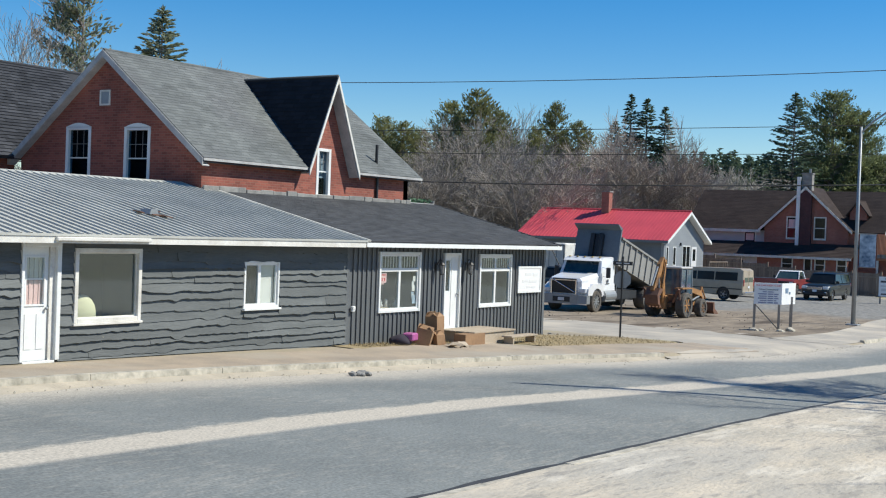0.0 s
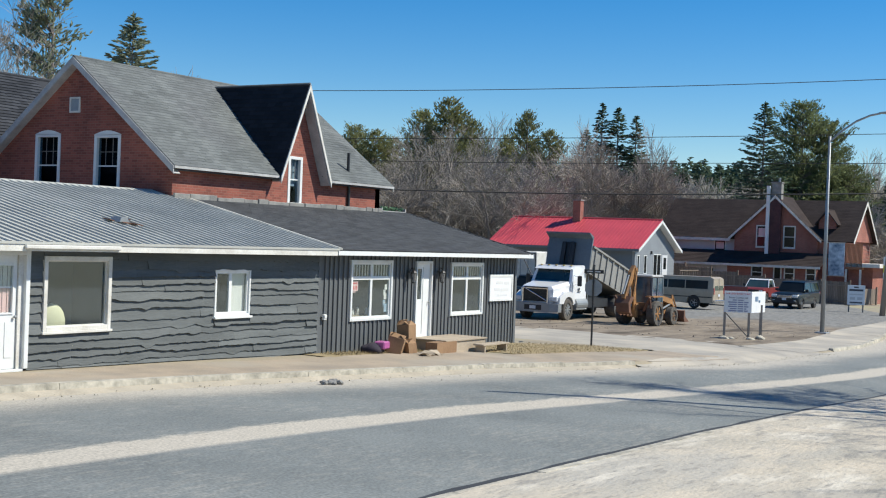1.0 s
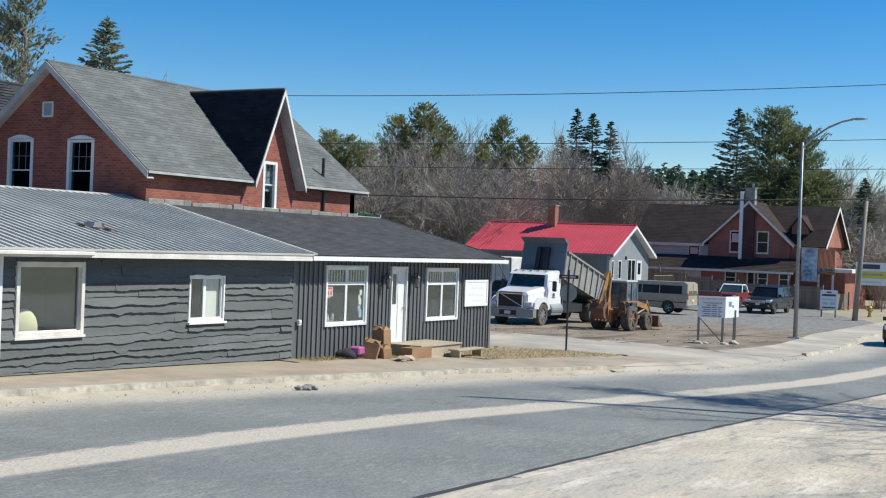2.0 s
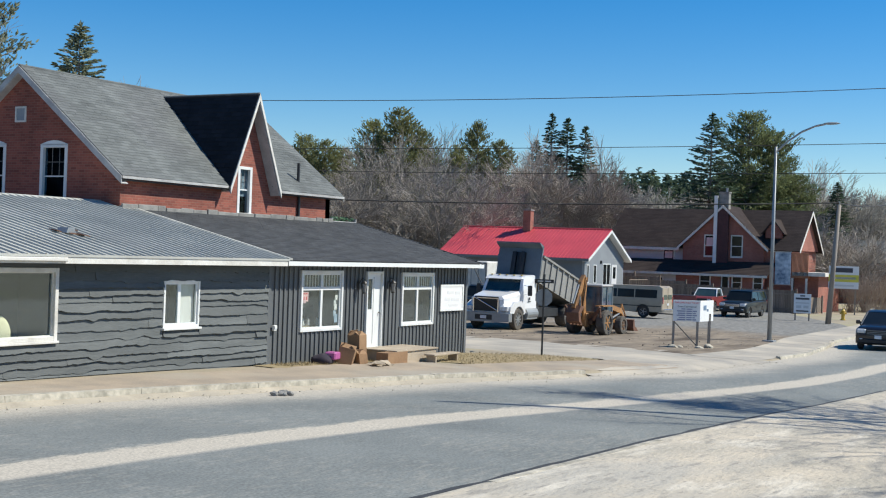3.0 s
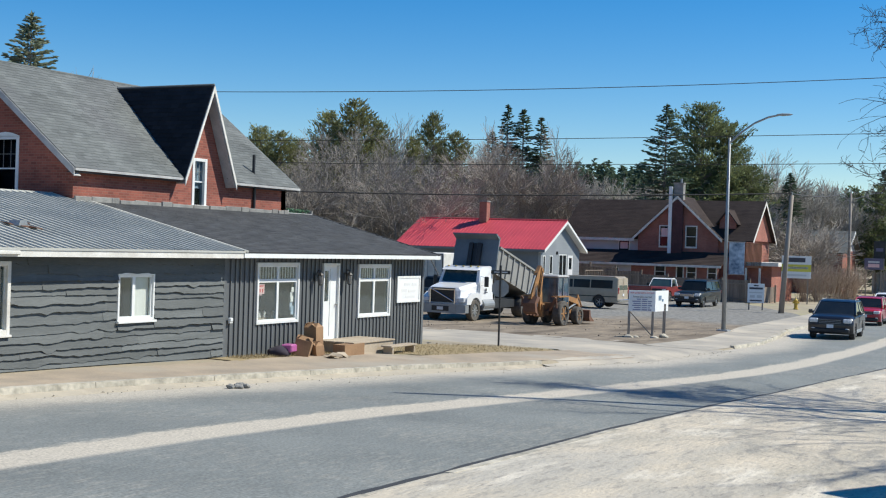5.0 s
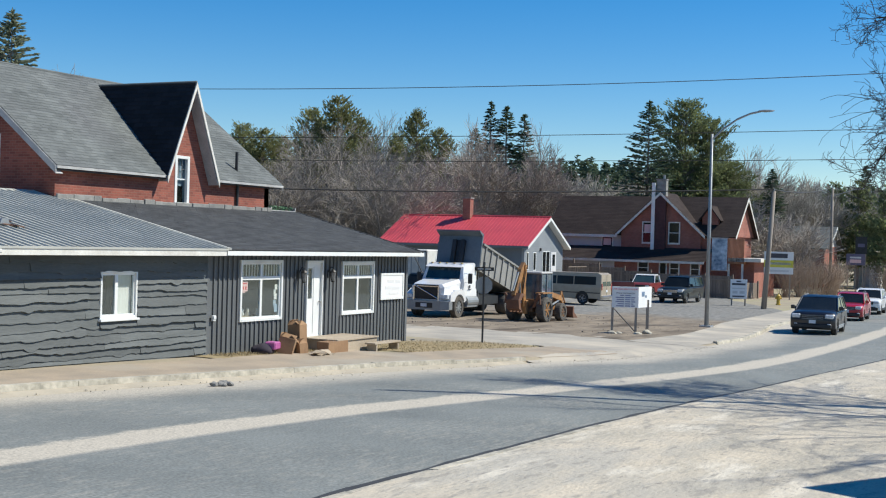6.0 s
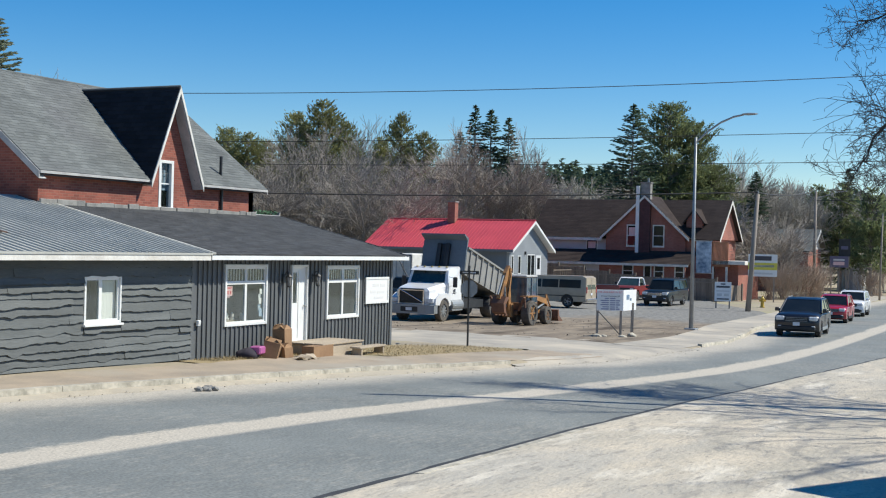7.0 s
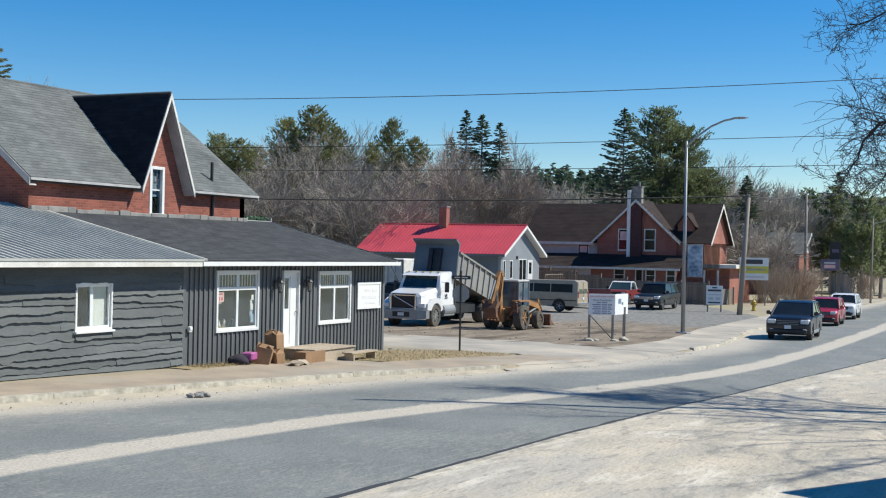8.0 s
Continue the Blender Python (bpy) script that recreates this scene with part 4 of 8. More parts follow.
part("rake_trim", slab(bmesh.new(), [(35.43, Y0 - .02, roof_z(Y0) + .03), (35.53, Y0 - .02, roof_z(Y0) + .03), (36.2, 24.2, roof_z(24.2) + .03), (36.1, 24.2, roof_z(24.2) + .03)], .14), M_BACKING, shop, apart=True)
part("fascia", boxes((3.6, 25.15, Y0 - .03, Y0, 2.79, 2.925), (3.6, 25.1, Y0, Y0 + .05, 2.79, 2.83)), M_OLDWHITE, shop, "chipped white fascia board", apart=True)
part("fascia", boxes((25.2, 35.55, Y0 - .025, Y0, 2.80, 2.91)), M_WHITE, shop, "white fascia board", apart=True)
part("gutter", boxes((15.55, 17.9, Y0 - .1, Y0 - .03, 2.83, 2.91), bevel=.015), M_OLDWHITE, shop, "short dented white gutter", apart=True)
part("soffit", boxes((3.6, 35.5, Y0 + .05, WY + .02, 2.80, 2.815)), M_SIDING, shop, apart=True)
part("side_fascia", boxes((35.3, 35.56, Y0, WY + .5, 2.78, 2.92)), M_WHITE, shop, apart=True)

# small fittings on the front
def lantern(x, z):
    t = thing("wall_lantern", (x, WY - .006, z), 0, "black metal wall lantern with clear glass beside the door", "lantern", "shop lanterns")
    bm = bmesh.new()
    lathe(bm, (0, -.17, -.17), (0, 0, 1), [(0, .035), (.02, .06), (.03, .06), (.03, .05), (.035, .05)], 6)
    lathe(bm, (0, -.17, .1), (0, 0, 1), [(0, .09), (.015, .1), (.07, .05), (.09, .02), (.13, .012)], 6)
    part("cage", bm, M_BLACK, t)
    bm = bmesh.new()
    for k in range(6):
        a = k * math.tau / 6
        tube(bm, (.055 * math.cos(a), -.17 + .055 * math.sin(a), -.14), (.085 * math.cos(a), -.17 + .085 * math.sin(a), .1), .006, n=4)
    part("bar", bm, M_BLACK, t)
    bm = bmesh.new()
    lathe(bm, (0, -.17, -.135), (0, 0, 1), [(0, .05), (.235, .08)], 6)
    part("lantern_glass", bm, M_SEEDED, t)
    bm = bmesh.new()
    box(bm, -.045, .045, -.02, 0, -.06, .18, bevel=.008)
    tube(bm, (0, -.01, .1), (0, -.1, .26), .012, n=6)
    tube(bm, (0, -.1, .26), (0, -.17, .23), .012, n=6)
    part("bracket", bm, M_BLACK, t)


lantern(29.08, 2.22)
lantern(30.58, 2.22)
ob = thing("outlet_box", (25.27, WY - .01, 1.23), 0, "small white electrical box on the wall", "box")
part("housing", boxes((-.06, .06, -.07, 0, -.07, .07), bevel=.01), M_WHITE, ob)
part("cover", boxes((-.05, .05, -.085, -.07, -.02, .06), bevel=.006), M_WHITE, ob)

sg = thing("wall_sign", (34.3, WY - .01, 1.86), 0, "white framed sign board with faded unreadable lettering", "sign")
part("panel", boxes((-.68, .68, -.03, 0, -.37, .37)), M_SIGN, sg)
part("sign_frame", boxes((-.73, -.66, -.045, 0, -.41, .41), (.66, .73, -.045, 0, -.41, .41), (-.66, .66, -.045, 0, .34, .41), (-.66, .66, -.045, 0, -.41, -.34)), M_WHITE, sg)
part("faded_lettering", boxes((-.3, .1, -.034, -.03, .12, .2), (.2, .5, -.034, -.03, .1, .19), (-.45, -.1, -.034, -.03, -.08, .0), (-.02, .45, -.034, -.03, -.1, -.02), (-.2, .4, -.034, -.03, -.26, -.2)), M_FAINT, sg, "faded grey bars of lettering")

# roof vent with lifted debris
rv = thing("roof_vent", (19.75, 20.7, roof_z(20.7) + .03), 8, "small bent metal roof vent among loose rusty flashing", "vent")
part("cap", prism(bmesh.new(), [(-.16, 0), (.16, 0), (.1, .12), (-.1, .12)], "y", -.14, .14), M_STEEL, rv)
bm = bmesh.new()
for a in ((-.3, .05, 20), (.05, -.22, -30), (.3, .1, 60), (.2, -.3, 10)):
    box(bm, -.16, .16, -.09, .09, 0, .015, m=pose(a[0], a[1], .03 + a[1] * ROOF_SLOPE, 8, 5, a[2]))
part("flashing", bm, M_RUST, rv, "rust-stained loose flashing pieces")


# what lies before the shop door
def carton(at, turn, w, d, h, label, tilt=0, open_top=True):
    t = thing("cardboard_box", at, turn, label, "box")
    t.matrix_basis = t.matrix_basis @ pose(0, 0, 0, tilt, tilt * .4, 0)
    th = .008
    bm = boxes((-w / 2, w / 2, -d / 2, -d / 2 + th, 0, h), (-w / 2, w / 2, d / 2 - th, d / 2, 0, h), (-w / 2, -w / 2 + th, -d / 2 + th, d / 2 - th, 0, h), (w / 2 - th, w / 2, -d / 2 + th, d / 2 - th, 0, h), (-w / 2 + th, w / 2 - th, -d / 2 + th, d / 2 - th, 0, th))
    part("side", bm, M_CARD, t)
    if open_top:
        for a, m in ((w, pose(0, -d / 2, h, -55, 0, 0)), (w, pose(0, d / 2, h, 40, 0, 0)), (d, pose(-w / 2, 0, h, 0, 0, 90) @ pose(0, 0, 0, 50, 0, 0))):
            part("flap", boxes((-a / 2, a / 2, -.002, .006, 0, .17), m=m), M_CARD, t)
    else:
        part("lid", boxes((-w / 2, w / 2, -d / 2, d / 2, h, h + .01)), M_CARD, t)
    return t


def at_front(x, y):
    return (x, y, ground_z(x, y) + .0)


carton(at_front(27.45, 18.5), 28, .5, .42, .42, "crumpled open brown cardboard box before the shop", tilt=14)
carton(at_front(28.25, 18.62), 6, .42, .36, .74, "tall open brown cardboard box beside the door", tilt=-2)
carton(at_front(29.1, 18.05), 3, 1.1, .36, .3, "long closed brown cardboard box against the step", open_top=False)
carton(at_front(27.95, 18.3), -12, .3, .24, .26, "small torn brown cardboard box on the grass", tilt=-8)
bagx = thing("bag", at_front(26.85, 18.75), 10, "dark bag with a pink plastic tub on the ground", "bag")
bm = bmesh.new()
bmesh.ops.create_icosphere(bm, subdivisions=3, radius=.3)
for v in bm.verts:
    v.co.z = max(v.co.z * .6, -.1) + .1
    v.co += v.co.normalized() * .05 * noise.noise(v.co * 5)
part("cloth", bm, M_DARKCLOTH, bagx, smooth=True)
part("tub", boxes((-.05, .3, -.36, -.05, .12, .32), bevel=.03), M_PURPLE, bagx, "pink plastic tub")
for k, (x, y, a) in enumerate(((28.0, 17.75, 20), (27.75, 17.7, 70), (28.3, 17.72, -15))):
    sc = thing("cardboard_scrap", (x, y, ground_z(x, y) + .01), a, "torn scrap of pale cardboard on the ground", "cardboard", "cardboard scraps")
    bm = bmesh.new()
    bmesh.ops.create_grid(bm, x_segments=5, y_segments=4, size=.17)
    for v in bm.verts:
        v.co.z += .06 + .12 * noise.noise(v.co * 4 + Vector((k * 3, 0, 0)))
        v.co.x *= 1 + .3 * noise.noise(v.co * 6)
    bmesh.ops.solidify(bm, geom=bm.faces[:], thickness=.006)
    part("sheet", bm, M_RAWWOOD, sc)

st = thing("wooden_step", (30.45, 18.55, 0.1), 0, "low bare plywood step platform before the shop door", "step")
gz = ground_z(30.4, 18.2) - .1
for k in range(4):
    part("plank", boxes((-1.3, .95, -.62 + k * .31, -.62 + k * .31 + .295, gz + .33, gz + .37), bevel=.004), M_RAWWOOD, st)
part("riser", boxes((-1.25, .9, -.58, -.54, gz, gz + .33)), M_RAWWOOD, st)
part("leg", boxes((.8, .9, -.54, .6, gz, gz + .33)), M_RAWWOOD, st)
part("leg", boxes((-1.25, -1.15, -.54, .6, gz, gz + .33)), M_RAWWOOD, st)
s2 = thing("wooden_step", (31.25, 17.7, 0.1), 0, "single low plank step of bare wood", "step")
gz = ground_z(31.25, 17.7) - .1
part("plank", boxes((-.75, .75, -.17, .17, gz + .2, gz + .245), bevel=.004), M_RAWWOOD, s2)
part("leg", boxes((-.65, -.58, -.15, .15, gz, gz + .2)), M_RAWWOOD, s2)
part("leg", boxes((.58, .65, -.15, .15, gz, gz + .2)), M_RAWWOOD, s2)
# seen in the windows
ch = thing("chair", (17.0, 19.6, .50), 170, "cream moulded chair behind the picture window", "chair")
bm = bmesh.new()
bmesh.ops.create_uvsphere(bm, u_segments=14, v_segments=9, radius=.3)
for v in bm.verts:
    v.co.z = v.co.z * 1.3 + .86
    v.co.y = v.co.y * .35 + .12 * v.co.x * v.co.x
part("backrest", bm, M_CREAM, ch, smooth=True)
part("seat", boxes((-.28, .28, -.1, .4, .4, .46), bevel=.03), M_CREAM, ch)
for lx, ly in ((-.24, -.05), (.24, -.05), (-.24, .36), (.24, .36)):
    part("leg", tubes(((lx, ly, 0), (lx * .9, ly, .42), .015)), M_STEEL, ch)
rnd = random.Random(31)
for x0, x1, z0, z1, m, what in ((26.53, 26.80, 1.86, 2.12, M_PINK, "pink paper notice taped inside the window"), (28.02, 28.15, 1.28, 1.50, M_BLUEBANNER, "pale blue paper taped inside the window"),
                                (28.00, 28.12, 1.62, 1.78, M_CURTAIN, "white paper note taped inside the window"), (28.03, 28.14, 1.88, 2.02, M_CURTAIN, "white paper note taped inside the window")):
    nt_ = thing("notice", ((x0 + x1) / 2, WY + .052, z0), 0, what, "notice", "papers in the shop window")
    part("sheet", boxes((-(x1 - x0) / 2, (x1 - x0) / 2, 0, .004, 0, z1 - z0)), m, nt_)
    if m is M_PINK:
        part("printed_bar", boxes((-.08, -.03, -.003, -.001, .04, .13), (.02, .08, -.003, -.001, .04, .13), (-.09, .09, -.003, -.001, .19, .22)), M_RED, nt_)
dt = thing("display_shelf", (27.34, 20.0, .5), 0, "low display shelf of small goods behind the shop window", "shelf")
part("board", boxes((-.95, .95, -.2, .2, .62, .66)), M_RAWWOOD, dt)
part("leg", boxes((-.93, -.87, -.18, .18, 0, .62)), M_RAWWOOD, dt)
part("leg", boxes((.87, .93, -.18, .18, 0, .62)), M_RAWWOOD, dt)
for k in range(9):
    x = 26.5 + k * .2
    g = thing("ornament", (x, 19.95 + rnd.uniform(-.1, .1), 1.16), rnd.uniform(0, 90), "small pale ornament on the display shelf", "ornament", "shop goods")
    bm = bmesh.new()
    r = rnd.uniform(.04, .07)
    lathe(bm, (0, 0, 0), (0, 0, 1), [(0, r), (.05, r * 1.15), (.1, r * .7), (.1 + r, r * .8), (.15 + r, r * .3)], 10)
    part("body", bm, rnd.choice((M_CURTAIN, M_SIGN, M_RAWWOOD, M_PINK)), g, smooth=True)
for x, z, w, h, mm, tx in ((26.62, 1.95, .2, .26, M_PINK, "pink printed notice in the window"), (28.05, 1.8, .1, .16, M_SIGN, "small white notice in the window"), (28.05, 1.5, .12, .2, M_BLUEBANNER, "small blue notice in the window")):
    nt_ = thing("notice", (x, WY + .07, z), 0, tx, "notice", "window notices")
    part("paper", boxes((-w / 2, w / 2, 0, .003, -h / 2, h / 2)), mm, nt_)
    part("print", boxes((-w * .35, w * .35, -.003, 0, h * .1, h * .22), (-w * .35, w * .2, -.003, 0, -h * .2, -h * .08)), M_CURTAIN, nt_)

grass_xs = [24.5 + .4 * k for k in range(33)]
wavy_sheet("grass_verge", grass_xs, lambda x: min(max(FAR_EDGE(x) + 2.35, 18.4 if x < 31 else 0), 18.75) + .07 * math.sin(x * 3), lambda x: 19.25 if x < 35.3 else 19.2 - .9 * (x - 35.3), 6,
           lambda x, y: ground_z(x, y) + .012 + .012 * noise.noise((x * 1.5, y * 1.5, 0)), M_STRAW, "dry straw-coloured grass verge by the shop")


def straw_blades():
    rnd = random.Random(41)
    bm = bmesh.new()
    for _ in range(5200):
        x = rnd.uniform(25, 37.2)
        lo = min(max(FAR_EDGE(x) + 2.3, 18.45 if x < 31 else 0), 18.75)
        hi = 19.15 if x < 35.3 else 19.2 - .9 * (x - 35.3)
        if hi < lo:
            continue
        y = rnd.uniform(lo, hi)
        z = ground_z(x, y) + .02
        a, h = rnd.uniform(0, 6.3), rnd.uniform(.02, .07)
        dx, dy = .007 * math.cos(a), .007 * math.sin(a)
        v = [bm.verts.new(p) for p in ((x - dx, y - dy, z), (x + dx, y + dy, z), (x + rnd.uniform(-.06, .06), y + rnd.uniform(-.06, .06), z + h))]
        bm.faces.new(v)
    tagged(part("grass", bm, M_STRAW, None), "short dry straw-coloured grass blades", "grass", "", "stuff")


straw_blades()

# ---- the brick house behind ----
house = thing("brick_house", (30, 28, 0.4), 0, "tall red brick house with steep grey shingled gables", "house")
HX0, HX1, HY0, HY1, HR = 24.72, 34.4, 23.98, 31.4, 27.7      # walls and ridge line
EZ, PZ = 4.98, 8.04                                        # eave and ridge heights of the roof
OV = 0.28


def gable_outline():
    return [(HY0, 0.3), (HY1, 0.3), (HY1, EZ + .15), (HR, PZ - .22), (HY0, EZ + .15)]


GW = [(25.97, 26.97, 4.1, 5.85), (28.38, 29.40, 4.1, 5.89)]
DW = (29.59, 30.23, 4.23, 5.62)


def gable_wall():
    """The west gable, with two window openings cut right through."""
    bm = bmesh.new()
    prism(bm, gable_outline(), "x", HX0, HX0 + .25)
    return bm


w = part("wall", gable_wall(), M_BRICK, house, "red brick gable wall", apart=True)
cut(w, [(HX0 - .2, HX0 + .5, a, b, c, d) for a, b, c, d in GW])
bm = bmesh.new()
prism(bm, [(HX0 + .25, .3), (HX1, .3), (HX1, EZ + .1), (31.14, EZ + .1), (30.02, 7.5), (28.9, EZ + .1), (HX0 + .25, EZ + .1)], "y", HY0, HY0 + .25)
w = part("wall", bm, M_BRICK, house, "red brick wall rising into a dormer gable", apart=True)
cut(w, [(DW[0], DW[1], HY0 - .2, HY0 + .5, DW[2], DW[3])])
bm = bmesh.new()
prism(bm, gable_outline(), "x", HX1 - .25, HX1)
part("wall", bm, M_BRICK, house, apart=True)
part("wall", boxes((HX0 + .25, HX1 - .25, HY1 - .25, HY1, .3, EZ + .1)), M_BRICK, house, apart=True)
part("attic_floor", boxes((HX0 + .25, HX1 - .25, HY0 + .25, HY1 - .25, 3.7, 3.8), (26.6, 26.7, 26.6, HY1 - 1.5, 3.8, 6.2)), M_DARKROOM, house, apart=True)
ledge = part("stone_ledge", boxes((HX0 - .02, HX1 + .03, HY0 - .06, HY0, 4.0, 4.2)), M_STONE, house, "rough grey stone ledge along the roof", apart=True)
x = HX0 - .02
rnd = random.Random(5)
while x < HX1:
    l = rnd.uniform(.3, .8)
    part("ledge_stone", boxes((x, min(x + l - .012, HX1 + .03), HY0 - .1 - rnd.uniform(0, .04), HY0 - .06, 4.02, 4.24 + rnd.uniform(-.03, .03)), bevel=.012), M_STONE, ledge, apart=True)
    x += l


def sash_window(parent, axis, a, b, z0, z1, face, lights=True, arch=True):
    """An arched-head sash window; axis: 'x' lies along x on a wall at y = face, 'y' along y on a wall at x = face."""
    f = .09
    def bx(u0, u1, d0, d1, w0, w1):
        return (u0, u1, face + d0, face + d1, w0, w1) if axis == "x" else (face + d0, face + d1, u0, u1, w0, w1)
    rows = [bx(a - .02, a + f, -.02, .16, z0, z1), bx(b - f, b + .02, -.02, .16, z0, z1), bx(a + f, b - f, -.02, .16, z1 - f, z1), bx(a - .04, b + .04, -.06, .16, z0 - .07, z0)]
    bm = boxes(*rows, bevel=.006)
    if arch:
        n = 8
        pts = [(a - .02 + (b - a + .04) * k / n, z1 + .11 * math.sin(math.pi * k / n) + .0) for k in range(n + 1)]
        prism(bm, pts + [(b + .02, z1 - .02), (a - .02, z1 - .02)], "y" if axis == "x" else "x", face - .02, face + .1)
    win = part("window", bm, M_WHITE, parent, "white arched sash window", apart=True)
    mid = (z0 + z1) / 2
    sb = [bx(a + f, b - f, .05, .1, mid - .018, mid + .018)]
    if lights:
        c = (b - a - 2 * f) / 3
        bars = [bx(a + f + c * k - .008, a + f + c * k + .008, .07, .085, mid, z1 - f) for k in (1, 2)]
        bars += [bx(a + f, b - f, .07, .085, (mid + z1 - f) / 2 - .008, (mid + z1 - f) / 2 + .008)]
        for row in bars:
            part("glazing_bar", boxes(row), M_SEEDED, win, apart=True)
    part("window_sash", boxes(*sb), M_WHITE, win, apart=True)
    p = part("pane", boxes(bx(a + f, b - f, .075, .08, z0, z1 - f)), M_OLDGLASS, win, apart=True)
    p.visible_shadow = False
    return win


for a, b, c, d in GW:
    sash_window(house, "y", a, b, c, d, HX0)
# added near-black slabs, not real blinds: they imitate the unlit room behind the panes
for a, b, c, d in GW:
    part("blind", boxes((HX0 + .5, HX0 + .52, a - .5, b + 1.2, c - .2, d + .3)), M_BACKING, house, apart=True)
sash_window(house, "x", *DW, HY0, lights=True, arch=False)
part("blind", boxes((DW[0] + .05, DW[1] - .05, HY0 + .14, HY0 + .15, DW[2] + .5, DW[3])), M_CURTAIN, house, apart=True)
vt = part("attic_vent", boxes((HX0 - .03, HX0 + .02, 27.60, 27.65, 6.48, 6.92), (HX0 - .03, HX0 + .02, 27.98, 28.03, 6.48, 6.92), (HX0 - .03, HX0 + .02, 27.65, 27.98, 6.87, 6.92), (HX0 - .03, HX0 + .02, 27.65, 27.98, 6.48, 6.53)), M_OLDWHITE, house, "small white framed attic vent", apart=True)
part("vent_panel", boxes((HX0 - .012, HX0 + .02, 27.65, 27.98, 6.53, 6.87)), M_STEEL, vt, apart=True)

# roofs
RX0, RX1 = 24.48, 34.8
EY = HY0 - OV
k_main = (PZ - EZ) / (HR - EY)
DXC, DHW = 30.03, 1.19
DPZ = 7.82                                   # dormer ridge
DFY = 23.62                                   # front of the dormer roof
k_dorm = (DPZ - EZ) / DHW
DBY = EY + (DPZ - EZ) / k_main               # where the dormer ridge meets the roof


def main_z(y):
    return EZ + (y - EY) * k_main


def left_of_valley(p):
    return p.x < DXC - DHW + (main_z(p.y) - EZ) / k_dorm - .02


def right_of_valley(p):
    return p.x > DXC + DHW - (main_z(p.y) - EZ) / k_dorm + .02


deck = slab(bmesh.new(), [(RX0, EY, EZ), (DXC - DHW, EY, EZ), (DXC - DHW + (PZ - EZ) / k_dorm, HR, PZ), (RX0, HR, PZ)], .08)
slab(deck, [(DXC + DHW, EY, EZ), (RX1, EY, EZ), (RX1, HR, PZ), (DXC - DHW + (PZ - EZ) / k_dorm, HR, PZ), (DXC, DBY, DPZ)], .08)
slab(deck, [(RX1, HR, PZ), (RX0, HR, PZ), (RX0, 2 * HR - EY, EZ), (RX1, 2 * HR - EY, EZ)], .08)
roof = part("roof", deck, M_SHINGLE, house, "weathered grey shingled roof", apart=True)
bm = bmesh.new()
rl = math.hypot(HR - EY, PZ - EZ)
shingles(bm, (RX0, EY, EZ), (DXC, EY, EZ), (0, 1, k_main), rl, keep=left_of_valley, seed=61, jitter=.02, thick=.004)
shingles(bm, (DXC, EY, EZ), (RX1, EY, EZ), (0, 1, k_main), rl, keep=right_of_valley, seed=62, jitter=.02, thick=.004)
part("shingle", bm, M_SHINGLE, roof, kind="stuff", apart=True)
bm = bmesh.new()
slab(bm, [(DXC - DHW, DFY, EZ), (DXC - DHW, EY + .02, EZ), (DXC, DBY, DPZ), (DXC, DFY, DPZ)], .08)
slab(bm, [(DXC + DHW, DFY, EZ), (DXC + DHW, EY + .02, EZ), (DXC, DBY, DPZ), (DXC, DFY, DPZ)], .08)
droof = part("dormer_roof", bm, M_SHADESHINGLE, house, "shingled dormer roof with its shade in the colour", apart=True)
bm = bmesh.new()
dl = math.hypot(DHW, DPZ - EZ)
shingles(bm, (DXC - DHW, HR, EZ), (DXC - DHW, DFY, EZ), (1, 0, k_dorm), dl, keep=lambda p: main_z(p.y) < p.z + .05, seed=63)
shingles(bm, (DXC + DHW, DFY, EZ), (DXC + DHW, HR, EZ), (-1, 0, k_dorm), dl, keep=lambda p: main_z(p.y) < p.z + .05, seed=64)
part("shingle", bm, M_SHADESHINGLE, droof, kind="stuff", apart=True)
part("ridge_cap", tubes(((RX0, HR, PZ - .02), (RX1, HR, PZ - .02), .06), ((DXC, DFY, DPZ), (DXC, DBY, DPZ), .04), n=6), M_SHINGLE, house, apart=True)


def plank(bm, p, q, wide, thick, side):
    """A trim board from p to q, hanging down by wide, thick towards side."""
    p, q, side = Vector(p), Vector(q), Vector(side).normalized()
    dn = Vector((0, 0, -wide))
    v = [bm.verts.new(c) for c in (p, q, q + dn, p + dn, p + side * thick, q + side * thick, q + dn + side * thick, p + dn + side * thick)]
    for f in ((0, 1, 2, 3), (7, 6, 5, 4), (0, 4, 5, 1), (1, 5, 6, 2), (2, 6, 7, 3), (3, 7, 4, 0)):
        bm.faces.new([v[i] for i in f])
    return bm


for ye in (EY, 2 * HR - EY):
    part("rake_board", plank(bmesh.new(), (RX0, ye, EZ - .01), (RX0, HR, PZ - .01), .2, .03, (-1, 0, 0)), M_RAKE, house, "weathered grey rake board", apart=True)
    part("soffit", slab(bmesh.new(), [(RX0, ye, EZ - .2), (HX0, ye, EZ - .2), (HX0, HR, PZ - .2), (RX0, HR, PZ - .2)], .02), M_RAKE, house, apart=True)
for a, b, wide, side in (((RX0, EY, EZ), (DXC - DHW, EY, EZ), .07, (0, -1, 0)), ((DXC + DHW, EY, EZ), (RX1, EY, EZ), .07, (0, -1, 0)), ((RX1, EY, EZ), (RX1, HR, PZ), .16, (1, 0, 0))):
    part("fascia", plank(bmesh.new(), a, b, wide, .028, side), M_RAKE, house, apart=True)
each("soffit", [(RX0, DXC - DHW, EY, HY0, EZ - .11, EZ - .09), (DXC + DHW, RX1, EY, HY0, EZ - .11, EZ - .09)], M_BACKING, house)
